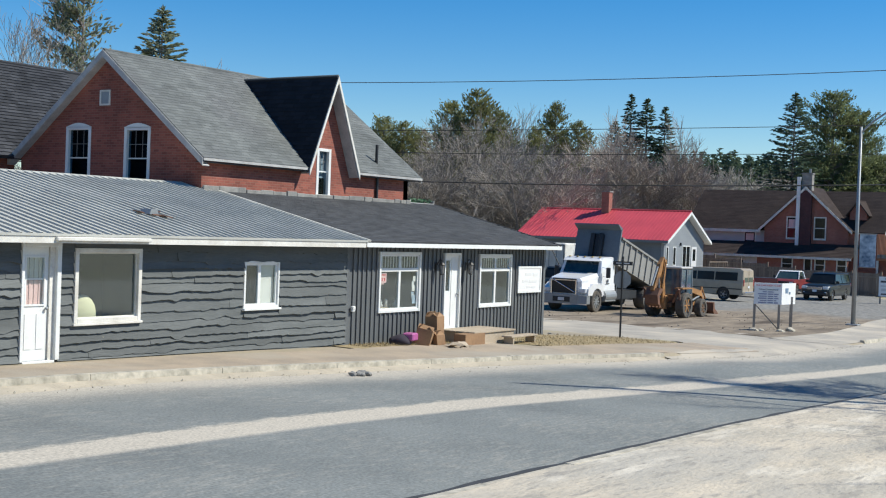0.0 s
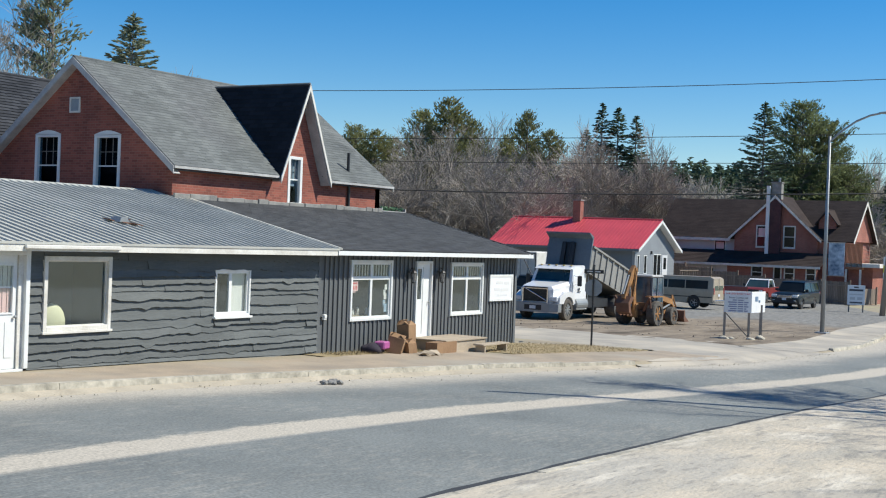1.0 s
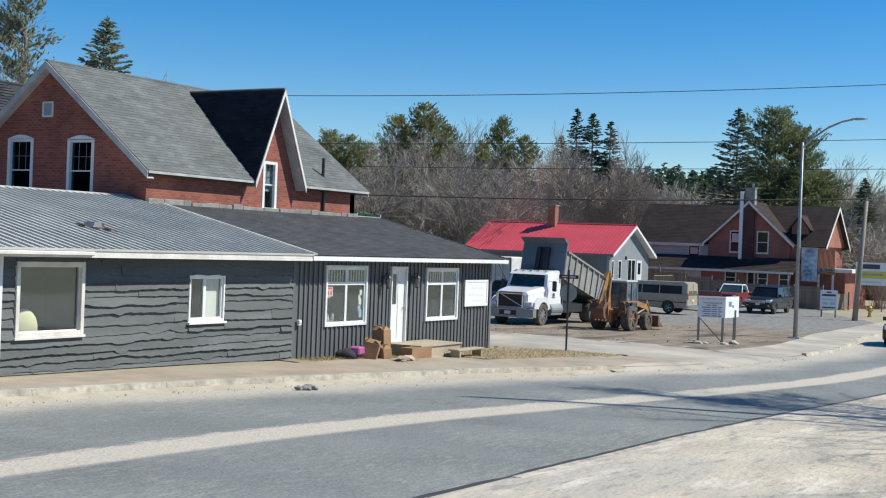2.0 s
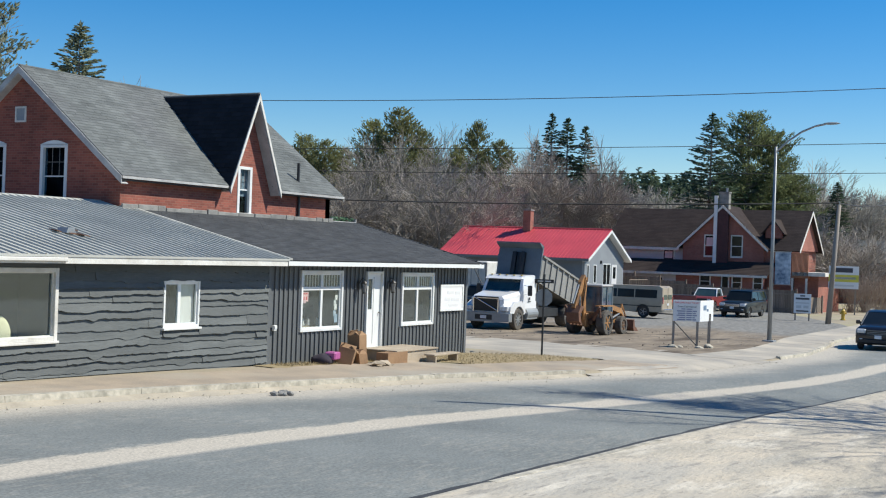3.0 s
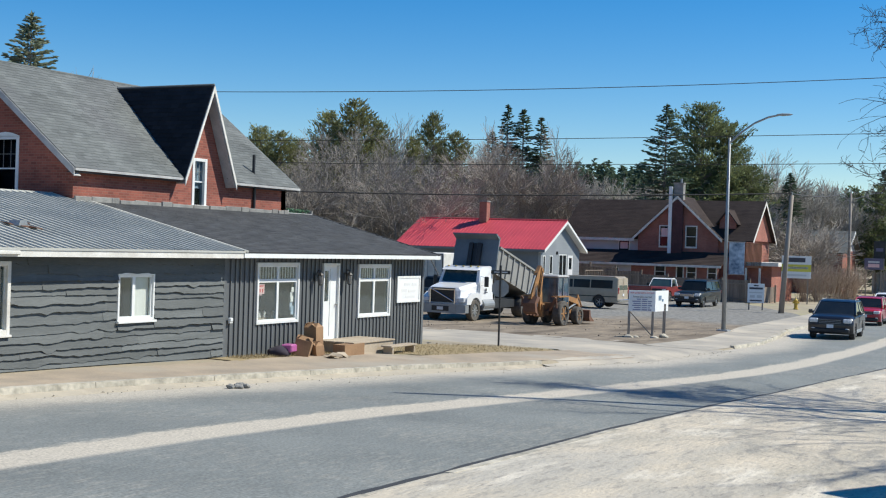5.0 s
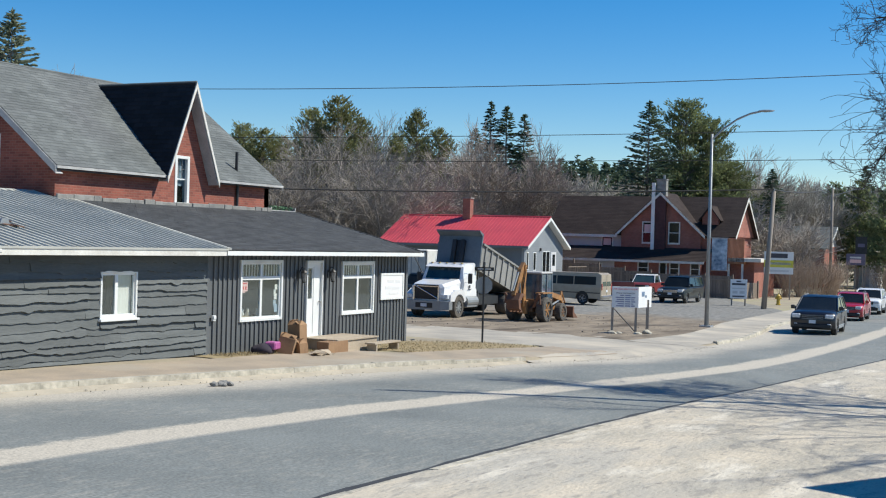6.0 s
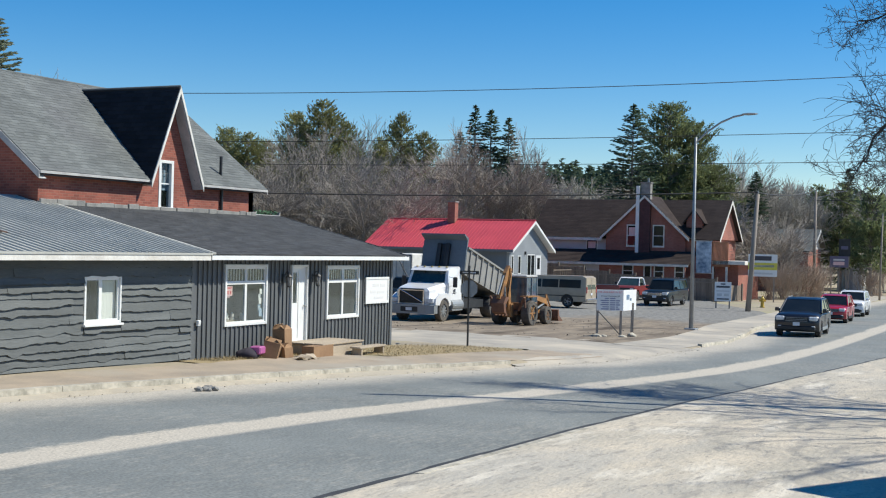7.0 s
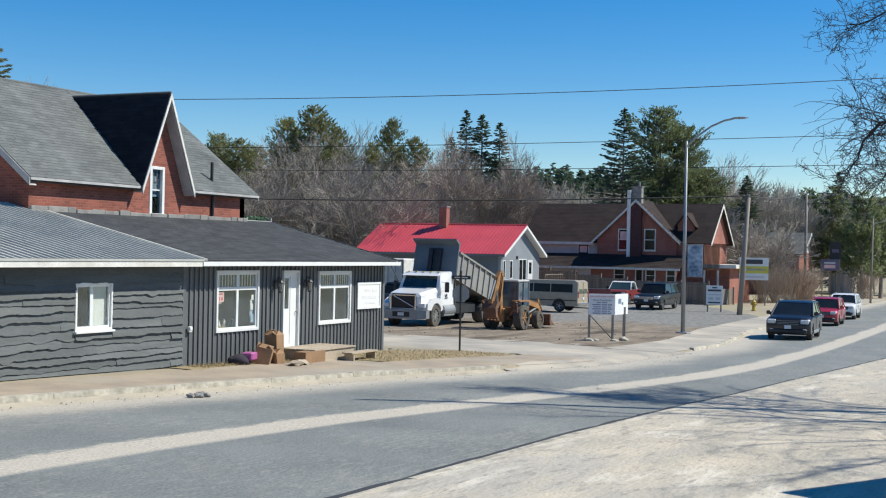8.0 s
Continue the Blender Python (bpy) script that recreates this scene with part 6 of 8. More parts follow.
def dump_truck():
    t = thing("dump_truck", (52.55, 27.62, ground_z(55, 27) + .03), 0, "white dump truck with its grey box tipped up", "truck")
    # bonnet
    def ring(x, w, z0, z1, sh):
        return [(x, -w, z0), (x, -w, z1 - sh), (x, -w + sh * .8, z1), (x, w - sh * .8, z1), (x, w, z1 - sh), (x, w, z0)]
    bm = loft(bmesh.new(), [ring(.28, .72, .78, 1.62, .1), ring(.36, .86, .75, 1.72, .14), ring(1.0, .95, .75, 1.84, .16), ring(1.85, 1.02, .75, 1.98, .16)])
    part("bonnet", bm, M_CARWHITE, t)
    for s in (-1, 1):
        bm = bmesh.new()
        pts = [(.38, .82), (.42, 1.12), (.85, 1.36), (1.55, 1.38), (1.95, 1.2), (2.05, .8)] + arch(1.35, .6, .8)
        prism(bm, pts, "y", min(s * .78, s * 1.2), max(s * .78, s * 1.2))
        part("wing", bm, M_CARWHITE, t)
        part("headlight", boxes((.22, .5, min(s * .74, s * 1.12), max(s * .74, s * 1.12), .92, 1.14), bevel=.03), M_LAMPGLASS, t)
    part("grille", boxes((.2, .34, -.62, .62, .9, 1.58), bevel=.02), M_BLACKPLASTIC, t)
    gb = bmesh.new()
    for k in range(9):
        box(gb, .185, .21, -.58, .58, .95 + k * .07, .965 + k * .07)
    part("grille_bar", gb, M_BLACK, t)
    part("grille_badge", tubes(((.17, -.6, .95), (.17, .6, 1.53), .025), n=6), M_CHROME, t, "slanting chrome bar")
    part("grille_frame", boxes((.17, .3, -.68, -.62, .86, 1.62), (.17, .3, .62, .68, .86, 1.62), (.17, .3, -.62, .62, 1.58, 1.63)), M_CHROME, t)
    bm = loft(bmesh.new(), [[(.2, -1.22, .42), (.2, -1.22, .8), (.55, -1.22, .8), (.55, -1.22, .42)], [(-.02, -.85, .4), (-.02, -.85, .84), (.4, -.85, .84), (.4, -.85, .4)],
                            [(-.02, .85, .4), (-.02, .85, .84), (.4, .85, .84), (.4, .85, .4)], [(.2, 1.22, .42), (.2, 1.22, .8), (.55, 1.22, .8), (.55, 1.22, .42)]])
    part("bumper", bm, M_STEEL, t, "dull steel bumper")
    part("bumper_recess", boxes((-.04, .02, -.45, .45, .5, .74), bevel=.01), M_BLACKPLASTIC, t)
    part("number_plate", boxes((-.055, -.04, -.16, .16, .55, .7)), M_PLATE, t, "plain pale plate")
    # cab
    cab = [(1.85, .75), (1.85, 1.95), (2.1, 2.62), (2.3, 2.78), (3.35, 2.82), (3.45, 2.7), (3.45, .75)]
    bm = loft(bmesh.new(), [[(x, -1.1 + (.1 if z > 2 else 0), z) for x, z in cab], [(x, -.98 + (.06 if z > 2 else 0), z + (.03 if z > 2.6 else 0)) for x, z in cab],
                            [(x, .98 - (.06 if z > 2 else 0), z + (.03 if z > 2.6 else 0)) for x, z in cab], [(x, 1.1 - (.1 if z > 2 else 0), z) for x, z in cab]])
    part("cab", bm, M_CARWHITE, t)
    part("windscreen", loft(bmesh.new(), [[(1.84, -.92, 1.99), (1.84, .92, 1.99), (2.08, .86, 2.6), (2.08, -.86, 2.6)], [(1.9, -.9, 2.0), (1.9, .9, 2.0), (2.14, .84, 2.58), (2.14, -.84, 2.58)]]), M_TEALTINT, t)
    part("sun_visor", prism(bmesh.new(), [(1.86, 2.62), (2.12, 2.66), (2.16, 2.74), (2.08, 2.74)], "y", -.95, .95), M_CARWHITE, t)
    for s in (-1, 1):
        y = s * 1.055
        part("side_window", loft(bmesh.new(), [[(2.25, y, 1.85), (2.95, y, 1.85), (2.95, s * 1.015, 2.52), (2.42, s * 1.015, 2.52)], [(2.25, y - s * .1, 1.85), (2.95, y - s * .1, 1.85), (2.95, s * .9, 2.52), (2.42, s * .9, 2.52)]]), M_TINT, t)
        each("door_seam", [(2.12, 2.135, min(s * 1.09, s * 1.106), max(s * 1.09, s * 1.106), .85, 1.9), (3.02, 3.035, min(s * 1.09, s * 1.106), max(s * 1.09, s * 1.106), .85, 2.5)], M_BLACKPLASTIC, t)
        part("door_mark", boxes((2.45, 2.8, min(s * 1.1, s * 1.106), max(s * 1.1, s * 1.106), 1.33, 1.37), (2.55, 2.7, min(s * 1.1, s * 1.106), max(s * 1.1, s * 1.106), 1.4, 1.55)), M_INK, t, "plain dark mark on the door")
        part("mirror", boxes((2.0, 2.1, min(s * 1.28, s * 1.5), max(s * 1.28, s * 1.5), 1.75, 2.3), bevel=.03), M_BLACKPLASTIC, t)
        for za, zb in ((1.8, 1.85), (2.3, 2.25)):
            part("mirror_arm", tubes(((2.05, s * 1.07, za), (2.05, s * 1.3, zb), .02), n=6), M_CHROME, t)
        part("fuel_tank", tubes(((2.2, s * .95, .75), (3.4, s * .95, .75), .3), n=18), M_STEEL, t)
        part("step", boxes((2.15, 3.3, min(s * .95, s * 1.22), max(s * .95, s * 1.22), .5, .56)), M_STEEL, t)
        part("exhaust_stack", tubes(((3.55, s * .95, .9), (3.55, s * .95, 2.6), .07), n=10), M_CHROME, t)
        wheel(t, 1.35, s * 1.03, .52, .3, s, rim=M_STEEL, tyre=M_TYREDUST, spokes=10)
        for ax in (6.9, 8.2):
            wheel(t, ax, s * 1.0, .52, .56, s, rim=M_STEEL, tyre=M_TYREDUST, spokes=10)
            part("mudguard", boxes((ax - .5, ax + .5, min(s * .74, s * 1.24), max(s * .74, s * 1.24), 1.08, 1.1)), M_BLACKPLASTIC, t)
    for k in range(5):
        part("roof_lamp", boxes((2.25, 2.33, -.8 + k * .4 - .05, -.8 + k * .4 + .05, 2.8, 2.85), bevel=.012), M_HYDRANT, t)
    part("chassis", boxes((1.0, 8.9, -.45, -.33, .72, .98), (1.0, 8.9, .33, .45, .72, .98), (6.6, 8.6, -.6, .6, .45, .6)), M_BLACKPLASTIC, t)
    for ax in (1.35, 6.9, 8.2):
        part("axle", tubes(((ax, -1, .52), (ax, 1, .52), .11), n=8), M_BLACKPLASTIC, t)
    # solid black filling added to darken the space beneath the truck
    part("underside_shade", boxes((1.9, 8.7, -.75, .75, .5, 1.02), (3.5, 6.2, -1.0, 1.0, .55, .95)), M_BLACKPLASTIC, t)
    # tipped box, built level about its hinge and then tilted
    T = pose(8.0, 0, 1.02) @ pose(0, 0, 0, 0, 15, 0)
    L, w, hh = 4.75, 1.2, 1.3

    def tilted(bm, nm, mm, label=""):
        bm.transform(T)
        return part(nm, bm, mm, t, label)
    tilted(boxes((-L, 0, -w, w, .0, .1)), "box_floor", M_DUMPSIDE)
    for s in (-1, 1):
        tilted(boxes((-L, .1, min(s * (w - .06), s * w), max(s * (w - .06), s * w), .1, hh)), "box_side", M_DUMPSIDE, "dusty ribbed box side")
        for k in range(7):
            x = -L + .35 + k * .72
            tilted(boxes((x, x + .11, min(s * w, s * (w + .07)), max(s * w, s * (w + .07)), .05, hh)), "box_rib", M_DUMPSIDE)
        tilted(boxes((-L, .15, min(s * (w - .08), s * (w + .09)), max(s * (w - .08), s * (w + .09)), hh, hh + .1)), "top_rail", M_DUMPSIDE)
    tilted(loft(bmesh.new(), [[(-L - .02, -w, 0), (-L - .1, -w, 1.2), (-L - .1, -w, 1.78), (-L, -w, 1.83), (-L + .06, -w, 0)], [(-L - .02, w, 0), (-L - .1, w, 1.2), (-L - .1, w, 1.78), (-L, w, 1.83), (-L + .06, w, 0)]]), "headboard", M_DUMP, "slate grey headboard")
    tilted(loft(bmesh.new(), [[(-L - .1, -w, 1.72), (-L - .5, -w, 1.86), (-L - .5, -w, 1.92), (-L, -w, 1.84)], [(-L - .1, w, 1.72), (-L - .5, w, 1.86), (-L - .5, w, 1.92), (-L, w, 1.84)]]), "cab_guard", M_DUMP)
    tilted(boxes((-L - .3, -L - .06, -.34, -.12, .3, 1.5), (-L - .3, -L - .06, .12, .34, .3, 1.5), (-L - .2, -L - .08, -.12, .12, .3, 1.5), bevel=.03), "hoist_cover", M_BLACKPLASTIC)
    tilted(boxes((.02, .1, -w + .05, w - .05, .0, hh + .05)), "tailgate", M_DUMPSIDE)
    part("hoist_ram", tubes(((4.1, 0, .9), (3.95, 0, 2.9), .1), ((3.95, 0, 2.4), (3.9, 0, 3.3), .07), n=10), M_STEEL, t)
    for ob in t.children:                       # the cab sits low over its wheels
        if ob.name.split(".")[0] in ("bonnet", "grille_frame", "cab", "windscreen", "sun_visor", "side_window", "door_seam", "mirror", "mirror_arm", "exhaust_stack", "roof_lamp"):
            ob.data.transform(pose(0, 0, .06) @ Matrix.Diagonal((1, 1, .9, 1)))
    part("ladder", tubes(((3.7, -1.05, .9), (3.7, -1.05, 2.4), .02), ((3.7, -.8, .9), (3.7, -.8, 2.4), .02), n=6), M_STEEL, t)


dump_truck()


def backhoe():
    """Front towards local -x; the digging arm behind."""
    t = thing("backhoe_loader", (56.7, 23.15, ground_z(56, 23) + .02), 178, "worn yellow backhoe loader with its arm folded", "backhoe")
    t.scale = (.9, .9, .9)
    hoods = [(.0, .75), (-.05, 1.2), (.1, 1.42), (1.35, 1.5), (1.35, .75)]
    part("bonnet", loft(bmesh.new(), [[(x - .6, y, z) for x, z in hoods] for y in (-.4, -.34, .34, .4)]), M_MACHINE, t)
    part("frame", boxes((-.7, 2.7, -.45, .45, .55, .8), bevel=.03), M_MACHINE, t)
    part("grille", boxes((-.7, -.62, -.3, .3, .8, 1.3)), M_BLACKPLASTIC, t)
    # cab
    for x, y in ((.85, -.7), (.85, .7), (2.15, -.7), (2.15, .7), (1.55, -.72), (1.55, .72)):
        part("cab_post", boxes((x - .04, x + .04, y - .04, y + .04, .95, 2.5)), M_BLUESHADE, t)
    part("cab_roof", boxes((.78, 2.22, -.74, .74, 2.5, 2.62), bevel=.04), M_RAKE, t, "dirty pale cab roof")
    for row in ((.83, .85, -.66, .66, 1.35, 2.48), (2.15, 2.17, -.66, .66, 1.2, 2.48), (.9, 1.5, -.715, -.705, 1.2, 2.48), (1.6, 2.1, -.715, -.705, 1.2, 2.48), (.9, 1.5, .705, .715, 1.2, 2.48), (1.6, 2.1, .705, .715, 1.2, 2.48)):
        p = part("cab_window", boxes(row), glass_cab, t)
        p.visible_shadow = False
    part("cab_base", boxes((.8, 2.2, -.74, .74, .8, 1.2), bevel=.03), M_MACHINE, t)
    part("seat", boxes((1.5, 1.95, -.25, .25, 1.2, 1.35), (1.85, 1.98, -.25, .25, 1.3, 1.95), bevel=.04), M_BLACKPLASTIC, t)
    part("steering_wheel", tubes(((1.05, 0, 1.2), (1.2, 0, 1.62), .03), n=6), M_BLACK, t)
    for s in (-1, 1):
        wheel(t, 0.0, s * .88, .48, .36, s, rim=M_MACHINE, tyre=M_TYREDUST, spokes=6)
        wheel(t, 2.05, s * .86, .66, .44, s, rim=M_MACHINE, tyre=M_TYREDUST, spokes=6)
        part("loader_arm", loft(bmesh.new(), [[(1.0, s * .52, 1.35), (1.0, s * .52, 1.6), (-.55, s * .52, 1.35), (-1.35, s * .52, .45), (-1.35, s * .52, .28), (-.6, s * .52, 1.05)], [(1.0, s * .66, 1.35), (1.0, s * .66, 1.6), (-.55, s * .66, 1.35), (-1.35, s * .66, .45), (-1.35, s * .66, .28), (-.6, s * .66, 1.05)]]), M_MACHINE, t)
        part("loader_ram", tubes(((.75, s * .6, .8), (-.55, s * .6, 1.12), .05), ((-.4, s * .48, 1.35), (-1.1, s * .48, 1.0), .045), n=8), M_STEEL, t)
        part("loader_link", tubes(((-.75, s * .48, 1.0), (-.95, s * .48, 1.55), .06), ((-.95, s * .48, 1.55), (-1.5, s * .48, .9), .045), n=6), M_MACHINE, t)
        part("mudguard", boxes((1.35, 2.7, min(s * .6, s * 1.05), max(s * .6, s * 1.05), 1.5, 1.56)), M_MACHINE, t)
        part("stabiliser", tubes(((2.75, s * .55, .8), (3.0, s * 1.0, 1.5), .07), ((2.9, s * .95, 1.45), (2.9, s * 1.0, .95), .05), n=6), M_RUST, t)
    part("front_bucket", loft(bmesh.new(), [[(-1.3, y, .72), (-1.42, y, .75), (-1.5, y, .4), (-1.95, y, .14), (-1.95, y, .1), (-1.4, y, .12), (-1.28, y, .3)] for y in (-1.05, 1.05)]), M_RUST, t, "rusty steel front bucket")
    # digging arm folded up behind
    part("swing_post", boxes((2.7, 3.0, -.25, .25, .45, 1.15), bevel=.03), M_MACHINE, t)
    bm = bmesh.new()
    for s in (-1, 1):
        prism(bm, [(2.78, .8), (3.08, .8), (3.22, 1.9), (3.0, 2.98), (2.78, 2.98), (2.92, 1.9)], "y", s * .11 - .05, s * .11 + .05)
    part("boom", bm, M_MACHINE, t)
    bm = bmesh.new()
    prism(bm, [(2.76, 2.95), (2.98, 3.12), (3.38, 2.75), (4.08, 1.45), (3.88, 1.35), (3.15, 2.4)], "y", -.1, .1)
    part("dipper", bm, M_MACHINE, t)
    part("arm_ram", tubes(((3.15, 0, 1.0), (3.35, 0, 2.2), .06), ((3.3, 0, 2.0), (3.15, 0, 2.7), .05), ((3.5, 0, 2.6), (4.1, 0, 1.65), .05), n=8), M_STEEL, t)
    bk = loft(bmesh.new(), [[(3.5, y, 1.5), (3.9, y, 1.55), (4.15, y, 1.2), (4.05, y, .75), (3.75, y, .62), (3.85, y, .85), (3.9, y, 1.15), (3.7, y, 1.3)] for y in (-.36, .36)])
    bkt = part("rear_bucket", bk, M_RUST, t, "rusty digging bucket")
    for k in range(4):
        part("bucket_tooth", boxes((3.55, 3.8, -.34 + k * .19, -.27 + k * .19, .56, .64)), M_RUST, bkt)
    part("hose", tubes(((2.95, .1, 1.2), (3.2, .18, 1.9), .02), ((3.2, .18, 1.9), (2.95, .18, 2.85), .02), n=5), M_BLACK, t)


glass_cab = mat("cab_glass", (0.085, 0.145, 0.185), (0.035, 0.06, 0.08), rough=0.08, coat=0.8, scale=2.2, fine=5, bump=0.02)
backhoe()


# ---- signs, posts and lamps ----
def text_mesh(s, size, m, mm, parent, name="lettering"):
    cu = bpy.data.curves.new(name, "FONT")
    cu.body, cu.size, cu.extrude, cu.align_x = s, size, .003, "CENTER"
    tmp = new("tmp", cu)
    bpy.context.view_layer.update()
    me = bpy.data.meshes.new_from_object(tmp.evaluated_get(bpy.context.evaluated_depsgraph_get()))
    bpy.data.objects.remove(tmp)
    me.transform(m)
    me.materials.clear()
    me.materials.append(mm)
    ob = new(name, me)
    ob.parent = parent
    return ob


def lot_sign():
    """V-shaped white sign board on posts."""
    ax, ay = 48.86, 17.0
    bx_, by_ = 49.4, 16.14
    dx, dy = bx_ - ax, by_ - ay
    w = math.hypot(dx, dy)
    turn = math.degrees(math.atan2(dy, dx))
    z = ground_z(49, 16.6)
    t = thing("lease_sign", (ax, ay, z), turn, "white two-sided lease sign with red lettering on wooden posts", "sign")
    part("panel", boxes((-.05, w + .03, -.03, .0, 1.1, 1.95), bevel=.004), M_SIGN, t)
    rear = part("panel", boxes((0, 1.3, -.02, .0, 1.1, 1.95)), M_SIGN, t, "second white panel set back at an angle")
    rear.matrix_basis = pose(w + .03, .02, 0, 0, 0, 52)
    part("post", boxes((-.04, .04, .005, .09, -.1, 1.3)), M_POLEWOOD, t)
    part("post", boxes((w - .08, w, .005, .09, -.1, 1.3)), M_POLEWOOD, t)
    p3 = part("post", boxes((-.05, .05, -.05, .05, -.1, 1.4)), M_POLEWOOD, t)
    p3.matrix_basis = pose(w + .62, .75, 0)
    part("brace", tubes(((.0, .06, 1.1), (w - .04, .06, .1), .03), n=4), M_POLEWOOD, t)
    y = -.034
    text_mesh("FOR LEASE BUILD TO SUIT", .085, pose(w / 2, y, 1.82, 90, 0, 0), M_RED, t)
    text_mesh("Prime Commercial", .1, pose(w / 2, y, 1.66, 90, 0, 0), M_INK, t)
    for z0_, z1_, ins, mm in ((1.575, 1.615, .28, M_BLUEINK), (1.485, 1.53, .1, M_BLUEINK), (1.4, 1.44, .14, M_BLUEINK), (1.315, 1.36, .1, M_BLUEINK), (1.23, 1.27, .18, M_BLUEINK), (1.14, 1.19, .12, M_BLUEINK)):
        part("lettering", boxes((ins, w * .44, y, -.03, z0_, z1_), (w * .48, w * .7, y, -.03, z0_, z1_), (w * .73, w - ins, y, -.03, z0_, z1_)), mm, t, "unreadable line of words as plain bars")
    part("lettering", boxes((.3, .6, -.026, -.02, 1.55, 1.75), (.65, .8, -.026, -.02, 1.5, 1.6)), M_BLUEBANNER, rear)
    for k, (u, v, r) in enumerate(((-.02, -.15, .2), (w, -.18, .18), (w + .6, .6, .2), (.25, -.12, .13))):
        m = pose(ax, ay, z, 0, 0, turn) @ pose(u, v, .05)
        st_ = thing("stone", m.translation, 30 * k, "pale rough stone at the foot of a sign post", "stone", "sign stones")
        bm = bmesh.new()
        bmesh.ops.create_icosphere(bm, subdivisions=2, radius=r)
        for q in bm.verts:
            q.co.z *= .6
            q.co += q.co.normalized() * .06 * noise.noise(q.co * 6 + Vector((k, 0, 0)))
        part("rock", bm, M_KERB, st_)


lot_sign()


def stop_sign():
    z = ground_z(37.8, 17.65)
    t = thing("stop_sign", (37.8, 17.65, z), 0, "back of an octagonal stop sign on a dark post", "sign")
    part("post", tubes(((0, 0, -.1), (0, 0, 2.55), .035), n=8), M_BLACK, t)
    b = bmesh.new()
    prism(b, [(.3 * math.cos(a), .3 * math.sin(a)) for a in [math.pi / 8 + k * math.pi / 4 for k in range(8)]], "x", .04, .052)
    p = part("plate", b, M_STEEL, t, "bare grey back of the plate")
    p.matrix_basis = pose(0, 0, 1.88, 0, 0, 24)
    for a, zz in ((24, 2.42), (-66, 2.54)):
        bl = part("street_blade", boxes((-.008, .008, -.32, .32, -.06, .06)), M_BLACK, t, "dark street name blade")
        bl.matrix_basis = pose(0, 0, zz, 0, 0, a)
        lt = part("lettering", boxes((-.012, -.008, -.22, .22, -.02, .02)), M_PALEINK, bl)
    part("finial", boxes((-.03, .03, -.03, .03, 2.55, 2.65), bevel=.01), M_BLACK, t)


stop_sign()


def street_lamp():
    z = ground_z(59.2, 15.9)
    t = thing("street_lamp", (59.2, 15.9, z), 0, "tall grey steel street lamp with a curved arm", "street lamp")
    part("base_plate", boxes((-.28, .28, -.28, .28, .0, .09), bevel=.02), M_STEEL, t)
    bm = bmesh.new()
    tube(bm, (0, 0, .05), (0, 0, 9.2), .108, .06, n=14)
    part("pole", bm, M_STEEL, t, smooth=True)
    bm = bmesh.new()
    pts = [Vector((.0, .0, 8.95)), Vector((.12, -.5, 9.45)), Vector((.25, -1.1, 9.9)), Vector((.38, -1.7, 10.18)), Vector((.48, -2.15, 10.28))]
    for a, b in zip(pts, pts[1:]):
        tube(bm, a, b, .05, .045, n=8)
    part("arm", bm, M_STEEL, t)
    bm = bmesh.new()
    lathe(bm, (.47, -2.05, 10.3), (.13, -.7, .03), [(0, .03), (.05, .08), (.3, .13), (.6, .1), (.75, .03)], 12)
    for v in bm.verts:
        v.co.z = 10.3 + (v.co.z - 10.3) * .5
    part("lamp_head", bm, M_STEEL, t, "flat grey lamp head")
    bn = part("banner", boxes((.12, .14, -.85, -.12, 2.75, 4.25)), M_BLUEBANNER, t, "blue and white street banner")
    part("banner_arm", tubes(((0, 0, 4.27), (.13, -.9, 4.27), .015), ((0, 0, 2.73), (.13, -.9, 2.73), .015), n=6), M_STEEL, bn)


street_lamp()


def wooden_pole(x, y, h, lean, label, lamp=False, r=.16, arms=()):
    z = ground_z(x, y)
    t = thing("utility_pole", (x, y, z - .1), 0, label, "utility pole", "utility poles")
    top = Vector((lean[0], lean[1], h))
    bm = bmesh.new()
    tube(bm, (0, 0, 0), top, r, r * .68, n=12)
    part("shaft", bm, M_POLEWOOD, t, smooth=True)
    part("insulator", tubes((top, top + Vector((0, 0, .22)), .05), n=8), M_STEEL, t)
    if lamp:
        part("lamp_arm", tubes((top * .93, top * .93 + Vector((.6, -2.0, .7)), .035), (top * .93 + Vector((.6, -2.0, .7)), top * .93 + Vector((.8, -2.7, .75)), .06), n=6), M_STEEL, t)
    for k in arms:
        part("crossarm", boxes((-.06, .06, -.9, .9, h - k - .06, h - k + .06)), M_POLEWOOD, t)
    return t


wooden_pole(85.95, 19.2, 8.1, (.1, -.45), "leaning grey wooden utility pole beside the pavement", r=.19)
wooden_pole(121.5, 21.05, 10.1, (.0, .0), "weathered wooden utility pole with a lamp arm", lamp=True)
wooden_pole(29.3, 1.0, 15.0, (.0, .0), "tall wooden utility pole on the near side of the road", r=.15)
wooden_pole(86.5, -8.0, 16.6, (.0, .0), "tall wooden utility pole that carries the overhead cables")
wooden_pole(123.6, 15.4, 8.0, (.0, -.1), "thin grey pole beside the road", r=.1, lamp=True)


